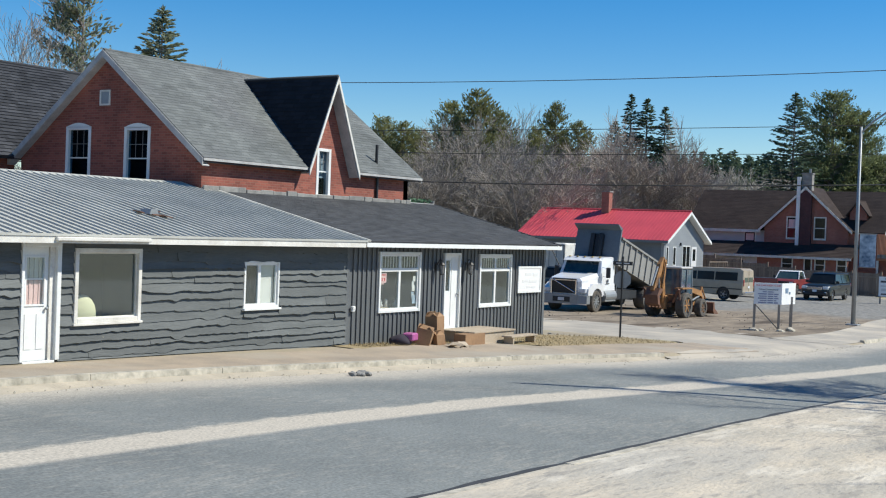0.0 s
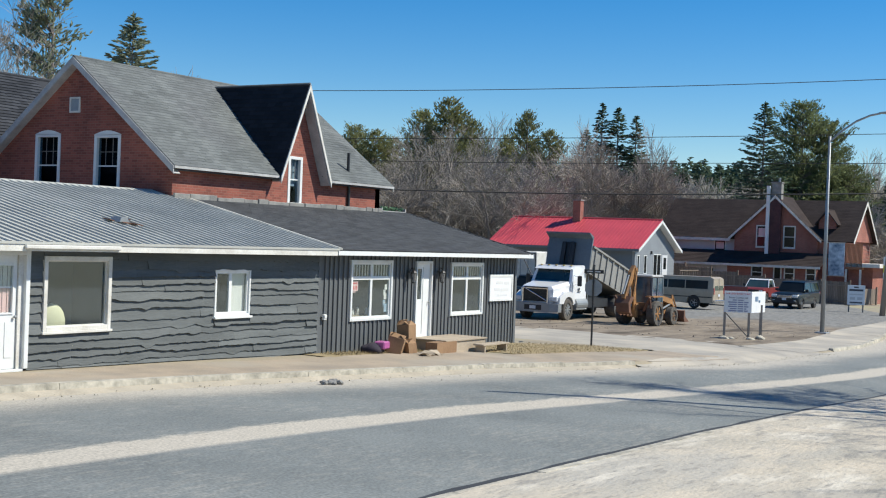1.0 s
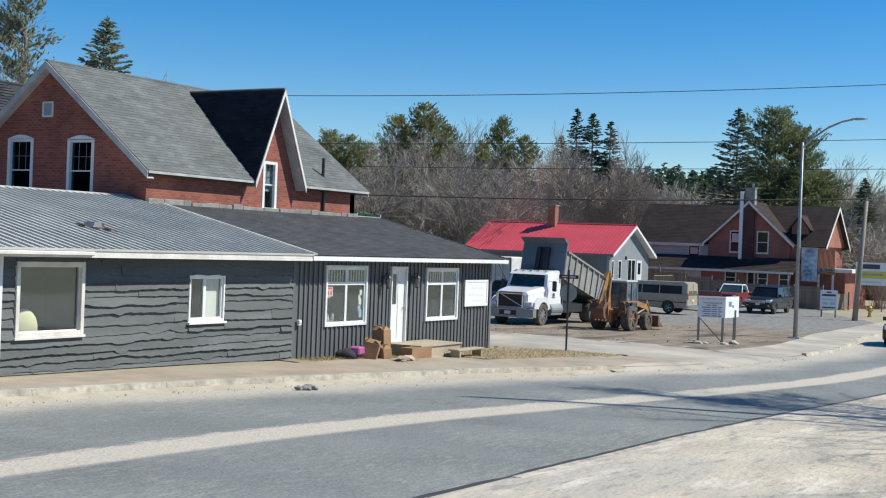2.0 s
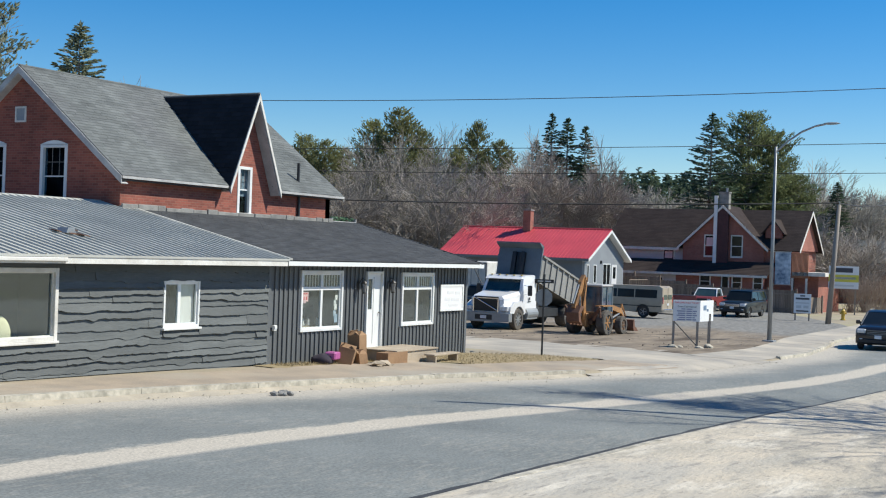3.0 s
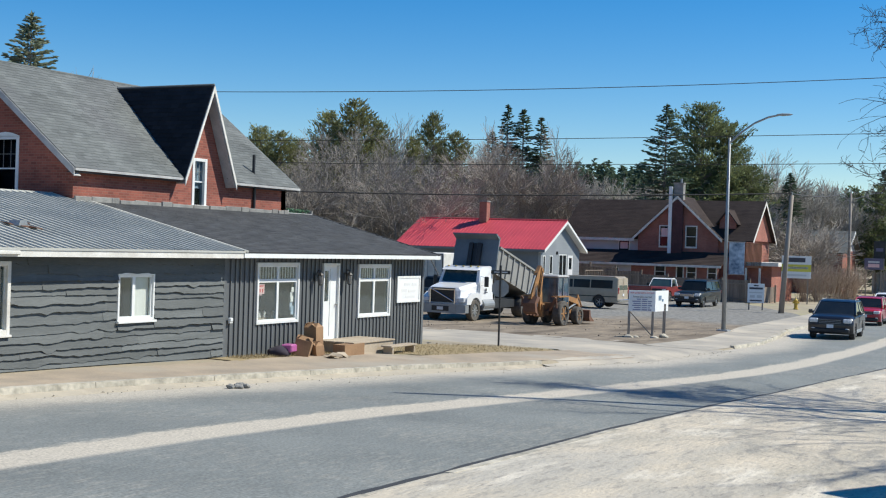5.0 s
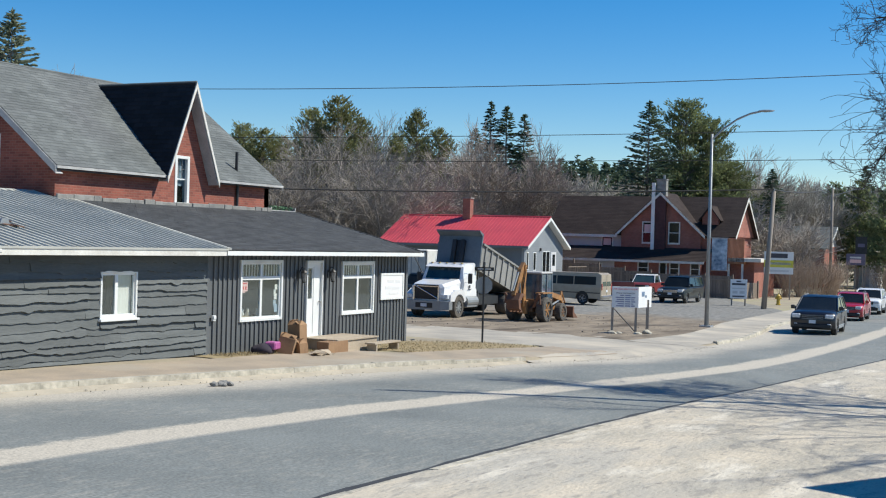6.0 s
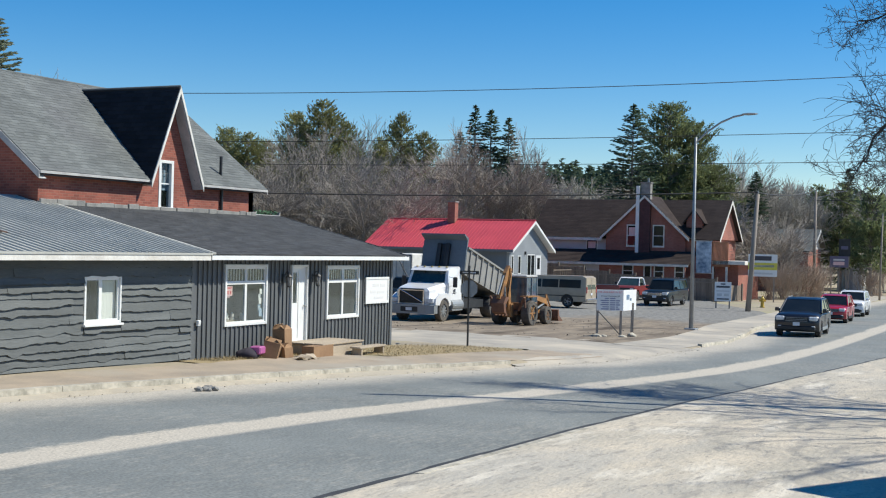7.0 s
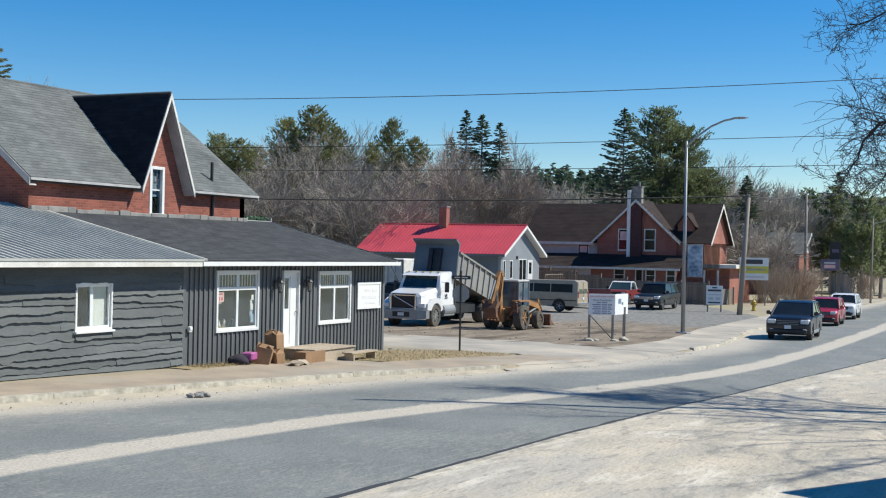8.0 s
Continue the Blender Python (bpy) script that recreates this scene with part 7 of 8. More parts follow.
def hydrant(x, y):
    z = ground_z(x, y)
    t = thing("fire_hydrant", (x, y, z), 20, "yellow cast iron fire hydrant on dry grass", "hydrant")
    bm = bmesh.new()
    lathe(bm, (0, 0, 0), (0, 0, 1), [(0, .19), (.06, .19), (.07, .13), (.6, .13), (.62, .17), (.67, .17), (.72, .12), (.8, .05), (.86, .05)], 14)
    part("barrel", bm, M_HYDRANT, t)
    for s in (-1, 1):
        part("outlet", tubes(((0, s * .1, .5), (0, s * .24, .5), .07), n=10), M_HYDRANT, t)
    part("outlet", tubes(((-.1, 0, .42), (-.26, 0, .42), .09), n=10), M_HYDRANT, t)


hydrant(94.3, 20.0)


def board_sign(x, y, w, h, z0, turn, label, panel, rows, post=M_POLEWOOD):
    t = thing("sign_board", (x, y, ground_z(x, y)), turn, label, "sign")
    part("panel", boxes((-.03, .03, -w / 2, w / 2, z0, z0 + h), bevel=.006), panel, t)
    for s in (-1, 1):
        part("post", boxes((.03, .11, s * w * .4 - .05, s * w * .4 + .05, -.1, z0 + h * .8)), post, t)
    for (a, b, c, d, mm) in rows:
        part("lettering", boxes((-.036, -.03, a * w, b * w, z0 + c * h, z0 + d * h)), mm, t, "unreadable lettering as plain bars")
    return t


board_sign(88.5, 21.55, 1.15, 1.35, .55, 14, "white notice board on two posts with dark unreadable lettering", M_SIGN,
           [(-.14, .14, .86, .93, M_INK), (-.4, .4, .7, .8, M_INK), (-.4, .4, .5, .56, M_PALEINK), (-.36, -.06, .26, .4, M_PALEINK), (.06, .36, .26, .4, M_PALEINK), (-.36, .36, .08, .15, M_INK)])
board_sign(105.8, 22.5, 2.35, 1.85, 2.1, 12, "tall white and yellow roadside shop sign with unreadable lettering", M_SIGN,
           [(-.5, .5, .3, .62, M_YELLOW), (-.3, .44, .72, .92, M_INK), (-.4, .4, .42, .52, M_SIGN), (-.35, .35, .1, .18, M_PALEINK)])
board_sign(128.5, 19.9, 1.75, 1.1, 2.85, 10, "purple grey roadside sign with a pink and white band", M_PURPLESIGN, [(-.3, .3, .2, .5, M_PINK), (-.3, .3, .6, .75, M_PALEINK)])
board_sign(129.2, 19.5, 1.1, 1.7, 3.95, 10, "dark square panel above a roadside sign", M_BLACKPLASTIC, [(-.3, .3, .4, .6, M_PURPLESIGN)])


# ---- overhead cables ----
def cable(a, b, sag, r, label):
    bm = bmesh.new()
    a, b = Vector(a), Vector(b)
    n = 24
    pts = [a.lerp(b, k / n) - Vector((0, 0, sag * 4 * (k / n) * (1 - k / n))) for k in range(n + 1)]
    side = (b - a).cross(Vector((0, 0, 1))).normalized() * r
    up = Vector((0, 0, r))
    loft(bm, [[p + side, p + up, p - side, p - up] for p in pts])
    ob = part("cable", bm, M_WIRE, None)
    tagged(ob, label, "cable", "overhead cables")


thin = "thin black overhead cable against the sky"
cable((58.5, 68.0, 12.6), (86.5, -8, 15.68), .98, .022, thin)
cable((58.0, 80.0, 9.5), (86, -8, 11.75), .6, .02, thin)
cable((85.95, 18.75, 7.45), (60, 80, 7.3), .75, .04, "thick black overhead cable on wooden poles")
cable((85.95, 18.75, 7.45), (121.5, 21.05, 9.4), .35, .035, "thick black overhead cable on wooden poles")
cable((121.5, 21.05, 9.5), (190, 22, 9.5), .6, .035, "thick black overhead cable on wooden poles")
cable((80, 30, 9.0), (87, -8, 9.9), .15, .02, thin)
cable((60, 80, 8.9), (80, 30, 9.0), .4, .02, thin)
cable((121.5, 21.05, 8.4), (105, -20, 9.6), .4, .02, thin)

# ---- red-roofed house ----
def red_house():
    X0, X1, Y0_, Y1_ = 88.0, 95.9, 37.8, 50.0
    zb, ez, pz, xm = ground_z(88, 38) - .1, 3.12, 5.42, 91.95
    t = thing("red_roofed_house", (92, 44, zb), 0, "small grey sided house with a bright red steel roof", "house")
    g = [(X0, zb), (X1, zb), (X1, ez - .1), (xm, pz - .16), (X0, ez - .1)]
    wall = part("wall", prism(bmesh.new(), g, "y", Y0_, Y0_ + .2), M_LIGHTSIDING, t, "pale grey lapped siding gable", apart=True)
    for k in range(int((pz - zb) / .13)):
        z = zb + k * .13
        half = (X1 - X0) / 2 if z < ez - .1 else (X1 - X0) / 2 * max(0, (pz - .16 - z) / (pz - .06 - ez))
        if half > .1:
            part("siding_course", prism(bmesh.new(), [(Y0_ - .022, z), (Y0_, z), (Y0_, z + .125), (Y0_ - .004, z + .125)], "x", xm - half, xm + half), M_LIGHTSIDING, wall, apart=True)
    part("wall", prism(bmesh.new(), g, "y", Y1_ - .2, Y1_), M_LIGHTSIDING, t, apart=True)
    # same siding as the gable, with the shade put into a darker blue
    part("wall", boxes((X0, X0 + .2, Y0_ + .2, Y1_ - .2, zb, ez)), M_BLUESHADE, t, "side wall with its shade painted slate blue", apart=True)
    part("wall", boxes((X1 - .2, X1, Y0_ + .2, Y1_ - .2, zb, ez)), M_BLUESHADE, t, apart=True)
    k = (pz - ez) / (xm - X0 + .45)
    for s in (-1, 1):
        xe = xm + s * (xm - X0 + .45)
        roof = part("roof", slab(bmesh.new(), [(xe, Y0_ - .5, ez), (xe, Y1_ + .5, ez), (xm, Y1_ + .5, pz), (xm, Y0_ - .5, pz)], .06), M_REDROOF, t, "bright red ribbed steel roof", apart=True)
        if s < 0:
            y = Y0_ - .45
            while y < Y1_ + .5:
                part("roof_rib", slab(bmesh.new(), [(xe, y - .03, ez + .03), (xe, y + .03, ez + .03), (xm, y + .03, pz + .03), (xm, y - .03, pz + .03)], .032), M_REDROOF, roof, apart=True)
                y += .3
        bm = bmesh.new()
        plank(bm, (xe, Y0_ - .5, ez - .02), (xm, Y0_ - .5, pz - .02), .22, .03, (0, -1, 0))
        part("rake_board", bm, M_WHITE, t, apart=True)
        part("soffit", slab(bmesh.new(), [(xe, Y0_ - .5, ez - .2), (xm, Y0_ - .5, pz - .2), (xm, Y0_, pz - .2), (xe, Y0_, ez - .2)], .02), M_WHITE, t, apart=True)
        # the fascia turned from the sun takes the painted shade as well
        part("fascia", boxes((min(xe, xe + s * .03), max(xe, xe + s * .03), Y0_ - .5, Y1_ + .5, ez - .2, ez - .01)), M_WHITE if s > 0 else M_BLUESHADE, t, apart=True)
    part("ridge_cap", tubes(((xm, Y0_ - .5, pz + .02), (xm, Y1_ + .5, pz + .02), .07), n=6), M_REDROOF, t, apart=True)
    ch_ = part("chimney", boxes((91.4, 92.0, 44.1, 44.75, 4.8, 6.85)), M_BRICKFAR, t, "red brick chimney", apart=True)
    part("chimney_cap", boxes((91.34, 92.06, 44.04, 44.81, 6.8, 6.9)), M_STONE, ch_, apart=True)

    def win(x0, x1, z0, z1, mid=()):
        w_ = part("window", boxes((x0 - .07, x0, Y0_ - .05, Y0_ + .02, z0 - .07, z1 + .07), (x1, x1 + .07, Y0_ - .05, Y0_ + .02, z0 - .07, z1 + .07), (x0, x1, Y0_ - .05, Y0_ + .02, z1, z1 + .07), (x0, x1, Y0_ - .05, Y0_ + .02, z0 - .07, z0), *[(m_ - .04, m_ + .04, Y0_ - .05, Y0_ + .02, z0, z1) for m_ in mid]), M_WHITE, t, apart=True)
        part("pane", boxes((x0, x1, Y0_ - .03, Y0_ - .024, z0, z1)), M_TINT, w_, apart=True)
    win(88.45, 88.75, 1.35, 2.6)
    win(89.75, 90.2, 1.3, 2.6)
    win(91.6, 93.0, 1.15, 2.7, (92.3,))
    d = part("door", boxes((93.35, 94.4, Y0_ - .05, Y0_ + .02, .7, 2.7)), M_CARWHITE, t, "pale door", apart=True)
    part("pane", boxes((93.6, 94.15, Y0_ - .06, Y0_ - .05, 1.6, 2.5)), M_TINT, d, apart=True)
    part("wall_lamp", boxes((91.0, 91.12, Y0_ - .14, Y0_, 2.75, 3.0), bevel=.02), M_BLACK, t, apart=True)
    gd = part("garage_door", boxes((X0 - .05, X0, 46.3, 49.2, zb, 2.4)), M_OLDWHITE, t, "white garage door", apart=True)
    for kk in range(3):
        part("panel_seam", boxes((X0 - .056, X0 - .05, 46.3, 49.2, zb + .55 + kk * .6, zb + .57 + kk * .6)), M_RAKE, gd, apart=True)
    dk = thing("deck", (94.5, 36.9, ground_z(94.5, 36.9)), 0, "grey wooden porch deck with a railing", "deck")
    z = ground_z(94.5, 36.9)
    part("boards", boxes((-1.8, 2.2, -.9, .85, .0, .7 - z - .05)), M_FENCE, dk, kind="stuff")
    for kk in range(9):
        part("baluster", boxes((-1.75 + kk * .48, -1.70 + kk * .48, -.9, -.85, .7 - z - .05, 1.55 - z)), M_FENCE, dk)
    part("handrail", boxes((-1.8, 2.2, -.92, -.82, 1.55 - z, 1.62 - z)), M_FENCE, dk)


red_house()


# ---- far brick house ----
def far_house():
    t = thing("brick_house", (110, 34, ground_z(108, 34)), 0, "old brown brick house with brown shingled cross gables", "house")
    zb = ground_z(106, 34) - .4
    GX, xr = 106.0, 110.3
    # cross gable towards the yard
    part("wall", prism(bmesh.new(), [(29.2, zb), (36.3, zb), (36.3, 4.65), (32.75, 7.95), (29.2, 4.65)], "x", GX, GX + .25), M_BRICKFAR, t, "brick gable wall", apart=True)
    each("wall", [(GX + .25, 114.5, 29.2, 29.45, zb, 4.7), (GX + .4, 114.5, 26.85, 27.05, zb, 4.6), (GX + .4, GX + .6, 27.05, 29.2, zb, 4.5)], M_BRICKFAR, t)
    each("wall", [(GX + .5, GX + .7, 36.3, 43.0, zb, 4.4), (GX + .7, 114.5, 42.8, 43.0, zb, 4.4)], M_STUCCO, t, "grey white sided wing wall")
    part("wall", prism(bmesh.new(), [(GX + .5, 4.4), (114.4, 4.4), (xr, 7.75)], "y", 26.6, 26.8), M_BRICKFAR, t, apart=True)
    part("wall", prism(bmesh.new(), [(GX + .5, 4.4), (114.4, 4.4), (xr, 7.75)], "y", 43.0, 43.2), M_STUCCO, t, apart=True)

    def roof(c, seed, e0, e1, up, ln, keep=None):
        r_ = part("roof", slab(bmesh.new(), c, .1), M_BROWNSHINGLE, t, "brown shingled roof", apart=True)
        bm = bmesh.new()
        shingles(bm, e0, e1, up, ln, keep, tab=.6, course=.2, thick=.004, seed=seed)
        part("shingle", bm, M_BROWNSHINGLE, r_, kind="stuff", apart=True)
    # main roof, ridge along y
    sl = (7.9 - 4.35) / (xr - GX - .1)
    roof([(GX + .1, 26.2, 4.35), (GX + .1, 43.6, 4.35), (xr, 43.6, 7.9), (xr, 26.2, 7.9)], 71, (GX + .1, 26.2, 4.35), (GX + .1, 43.6, 4.35), (1, 0, sl), math.hypot(xr - GX - .1, 3.55))
    part("roof", slab(bmesh.new(), [(xr, 26.2, 7.9), (xr, 43.6, 7.9), (114.6, 43.6, 4.35), (114.6, 26.2, 4.35)], .1), M_BROWNSHINGLE, t, apart=True)
    # cross gable roof
    for s in (-1, 1):
        ye = 32.75 + s * 4.0
        zc = 8.12 - 4.0 * .93
        roof([(GX - .35, ye, zc), (110.5, ye, zc), (110.5, 32.75, 8.12), (GX - .35, 32.75, 8.12)], 72 + s, (GX - .35, ye, zc), (110.5, ye, zc), (0, -s, .93), 4.0 * math.hypot(1, .93))
        bm = bmesh.new()
        plank(bm, (GX - .35, ye, zc - .01), (GX - .35, 32.75, 8.11), .24, .03, (-1, 0, 0))
        part("rake_board", bm, M_OLDWHITE, t, apart=True)
    part("fascia", boxes((GX + .02, GX + .1, 36.7, 43.6, 4.1, 4.34)), M_OLDWHITE, t, apart=True)
    for xe in (GX + .1, 114.6):
        part("rake_board", plank(bmesh.new(), (xe, 26.2, 4.34), (xr, 26.2, 7.89), .3, .03, (0, -1, 0)), M_OLDWHITE, t, apart=True)
    # small dormer
    dm = part("dormer", prism(bmesh.new(), [(28.0, 5.4), (29.4, 5.4), (29.4, 6.0), (28.7, 6.9), (28.0, 6.0)], "x", GX + 1.1, 110), M_BRICKFAR, t, apart=True)
    part("dormer_roof", slab(slab(bmesh.new(), [(GX + .8, 27.7, 5.75), (110, 27.7, 5.75), (110, 28.7, 7.05), (GX + .8, 28.7, 7.05)], .08), [(GX + .8, 29.7, 5.75), (110, 29.7, 5.75), (110, 28.7, 7.05), (GX + .8, 28.7, 7.05)], .08), M_BROWNSHINGLE, dm, apart=True)
    # chimney up the gable
    part("chimney", boxes((GX - .35, GX + .1, 32.25, 33.2, 2.8, 7.75)), M_BRICKDARK, t, "dark maroon brick chimney breast", apart=True)
    part("chimney", boxes((GX - .05, GX + .55, 32.35, 33.2, 7.75, 9.15), (GX - .1, GX + .6, 32.3, 33.25, 9.15, 9.25)), M_STONE, t, "grey rendered chimney stack", apart=True)
    part("flue_pipe", boxes((GX - .42, GX - .3, 33.2, 33.5, 2.9, 8.9)), M_WHITE, t, "white flue pipe", apart=True)
    part("flue_pipe", tubes(((GX + .2, 32.6, 9.2), (GX + .2, 32.6, 9.6), .1), n=8), M_STEEL, t, apart=True)

    def win(y0, y1, z0, z1, x, glass=M_TINT, mid=True):
        f = .1
        w_ = part("window", boxes((x - .05, x + .03, y0 - f, y0, z0 - f, z1 + f), (x - .05, x + .03, y1, y1 + f, z0 - f, z1 + f), (x - .05, x + .03, y0, y1, z1, z1 + f), (x - .08, x + .03, y0 - f, y1 + f, z0 - f - .05, z0),
                                  *([(x - .04, x + .03, y0, y1, (z0 + z1) / 2 - .03, (z0 + z1) / 2 + .03)] if mid else [])), M_OLDWHITE, t, apart=True)
        part("pane", boxes((x - .015, x - .008, y0, y1, z0, z1)), glass, w_, apart=True)
        return w_
    w1 = win(33.55, 34.3, 3.75, 5.45, GX)
    part("notice", boxes((GX - .03, GX - .02, 33.6, 34.2, 4.55, 5.3)), M_PINK, w1, "pink notice in the window", apart=True)
    win(31.1, 31.95, 3.75, 5.45, GX)
    w2 = win(37.3, 38.2, 3.3, 4.1, GX + .5, mid=False)
    part("notice", boxes((GX + .47, GX + .48, 37.4, 38.1, 3.4, 4.0)), M_PINK, w2, "pink notice in the window", apart=True)
    # lean-to along the front
    LX = 104.1
    part("wall", boxes((LX, LX + .2, 28.6, 36.2, zb, 2.3)), M_BRICKFAR, t, apart=True)
    part("wall", boxes((LX, LX + .2, 36.2, 43.4, zb, 2.3)), M_STUCCO, t, apart=True)
    r_ = part("porch_roof", slab(bmesh.new(), [(LX - .5, 28.2, 2.2), (LX - .5, 43.8, 2.2), (GX + .45, 43.8, 3.3), (GX + .45, 28.2, 3.3)], .1), M_BROWNSHINGLE, t, "brown lean-to roof", apart=True)
    bm = bmesh.new()
    shingles(bm, (LX - .5, 28.2, 2.2), (LX - .5, 43.8, 2.2), (1, 0, 1.1 / 2.45), 2.68, tab=.9, course=.28, thick=.02, seed=77)
    part("shingle", bm, M_BROWNSHINGLE, r_, kind="stuff", apart=True)
    part("porch_fascia", boxes((LX - .54, LX - .5, 28.2, 43.8, 2.0, 2.2)), M_OLDWHITE, t, apart=True)
    for a, b in ((33.2, 34.0), (30.5, 31.2), (28.75, 29.4)):
        win(a, b, 1.1, 2.0, LX)
    win(31.6, 32.1, .9, 2.0, LX, mid=False)
    win(37.4, 37.9, 1.2, 1.7, LX, mid=False)
    # raised wooden porch at the road side
    part("balcony", boxes((GX - .6, GX + 1.4, 25.3, 26.6, 2.1, 2.3)), M_REDWOOD, t, "orange stained wooden balcony", apart=True)
    bm = bmesh.new()
    for k in range(14):
        box(bm, GX - .6, GX - .52, 25.3 + k * .1, 25.37 + k * .1, 2.3, 4.2)
    part("balcony_screen", bm, M_REDWOOD, t, kind="stuff", apart=True)
    for y in (25.35, 26.5):
        part("balcony_post", boxes((GX - .6, GX - .45, y, y + .15, zb, 2.1)), M_OLDWHITE, t, apart=True)
    each("shop_front", [(GX + .2, GX + 8, 24.6, 24.8, zb, 2.3), (GX + .2, GX + .4, 24.8, 26.6, zb, 2.3)], M_BRICKFAR, t)
    part("canopy", boxes((GX - .6, GX + 8, 23.9, 26.6, 2.3, 2.6)), M_OLDWHITE, t, apart=True)


far_house()
dx_ = thing("vent_duct", (99.6, 40.0, ground_z(99.6, 40)), 0, "tall black bent ventilation duct", "duct")
part("shaft", boxes((-.25, .25, -.25, .25, 0, 3.0 - ground_z(99.6, 40)), bevel=.04), M_BLACK, dx_)
part("hood", boxes((-.25, .25, -.25, .55, 2.9 - ground_z(99.6, 40), 3.5 - ground_z(99.6, 40)), bevel=.08), M_BLACK, dx_)


def fence(x0, y0, x1, y1, h, label):
    L = math.hypot(x1 - x0, y1 - y0)
    t = thing("fence", (x0, y0, ground_z(x0, y0)), math.degrees(math.atan2(y1 - y0, x1 - x0)), label, "fence")
    n = max(1, round(L / 2.4))
    z0 = ground_z(x0, y0)
    ux, uy = (x1 - x0) / L, (y1 - y0) / L
    rnd = random.Random(int(x0 * 7 + y0))
    for k in range(n + 1):
        u = L * k / n
        z = ground_z(x0 + ux * u, y0 + uy * u) - z0
        part("post", boxes((u - .06, u + .06, -.06, .06, z - .1, z + h + .15)), M_FENCE, t)
        if k < n:
            bm = bmesh.new()
            v = u + .07
            while v < u + L / n - .1:
                w_ = rnd.uniform(.13, .15)
                box(bm, v, v + w_ - .012, .02, .045, z + .04, z + h + rnd.uniform(-.02, .02))
                v += w_
            part("fence_panel", bm, M_FENCE, t, "weathered upright boards", kind="stuff")
            part("rail", boxes((u, u + L / n, .045, .09, z + .3, z + .4), (u, u + L / n, .045, .09, z + h - .35, z + h - .25)), M_FENCE, t)


fence(101.4, 25.2, 101.4, 43.5, 1.85, "weathered brown board fence behind the parked cars")
fence(101.4, 25.2, 106, 24.2, 1.3, "low pale wooden fence beside the house")

# ---- third house, beyond the bushes ----
h3 = thing("house", (141, 27, ground_z(140, 27)), 0, "low brown house with a grey shingled roof behind bushes", "house")
zz = ground_z(140, 27) - .2
each("wall", [(138.2, 138.4, 24.6, 34, zz, 3.9), (138.4, 146, 24.6, 24.8, zz, 3.9), (138.4, 146, 33.8, 34, zz, 3.9)], M_BRICKFAR, h3)
part("wall", prism(bmesh.new(), [(138.2, 3.9), (146, 3.9), (142.1, 6.0)], "y", 24.6, 24.8), M_STUCCO, h3, apart=True)
part("roof", slab(bmesh.new(), [(137.7, 24.0, 3.7), (137.7, 34.6, 3.7), (142.1, 34.6, 6.1), (142.1, 24.0, 6.1)], .12), M_SHINGLE, h3, "grey shingled roof", apart=True)
part("roof", slab(bmesh.new(), [(146.5, 24.0, 3.7), (146.5, 34.6, 3.7), (142.1, 34.6, 6.1), (142.1, 24.0, 6.1)], .12), M_SHINGLE, h3, apart=True)
bm = bmesh.new()
plank(bm, (137.7, 24.0, 3.7), (142.1, 24.0, 6.1), .3, .04, (0, -1, 0))
part("rake_board", bm, M_WHITE, h3, apart=True)
for k in range(3):
    w_ = part("window", boxes((138.14, 138.22, 26 + k * 2.6, 27.2 + k * 2.6, 1.2, 2.6)), M_OLDWHITE, h3, apart=True)
    part("pane", boxes((138.12, 138.145, 26.1 + k * 2.6, 27.1 + k * 2.6, 1.3, 2.5)), M_TINT, w_, apart=True)
h4 = thing("shed", (150, 21.3, ground_z(150, 21)), 0, "small pale building beyond the road", "shed")
zz = ground_z(150, 21) - .2
part("wall", boxes((149, 153, 20.6, 23.2, zz, 2.8)), M_OLDWHITE, h4, apart=True)
part("roof", prism(bmesh.new(), [(20.2, 2.75), (23.6, 2.75), (21.9, 3.7)], "x", 148.7, 153.3), M_STEEL, h4, apart=True)
part("door", boxes((148.95, 149, 21.5, 22.4, zz, 1.9)), M_RAKE, h4, apart=True)

# ---- neighbour building that shades the apron ----
nb = thing("neighbour_building", (18.6, -1.1, .5), -25.7, "plain pale clad building on the near side of the road", "building")
for row in ((-.6, 12, -8.2, -8, -.6, 4.25), (-.6, 12, -.2, 0, -.6, 4.25), (-.6, -.4, -8, -.2, -.6, 4.25), (11.8, 12, -8, -.2, -.6, 4.25)):
    part("wall", boxes(row), M_STUCCO, nb)
part("roof", boxes((-.8, 12.2, -8.4, .2, 4.25, 4.45)), M_FELT, nb)
part("door", boxes((2, 3, 0, .04, -.1, 2.0)), M_OLDWHITE, nb)
part("window", boxes((5, 6.6, 0, .04, .8, 2.0)), M_TINT, nb)
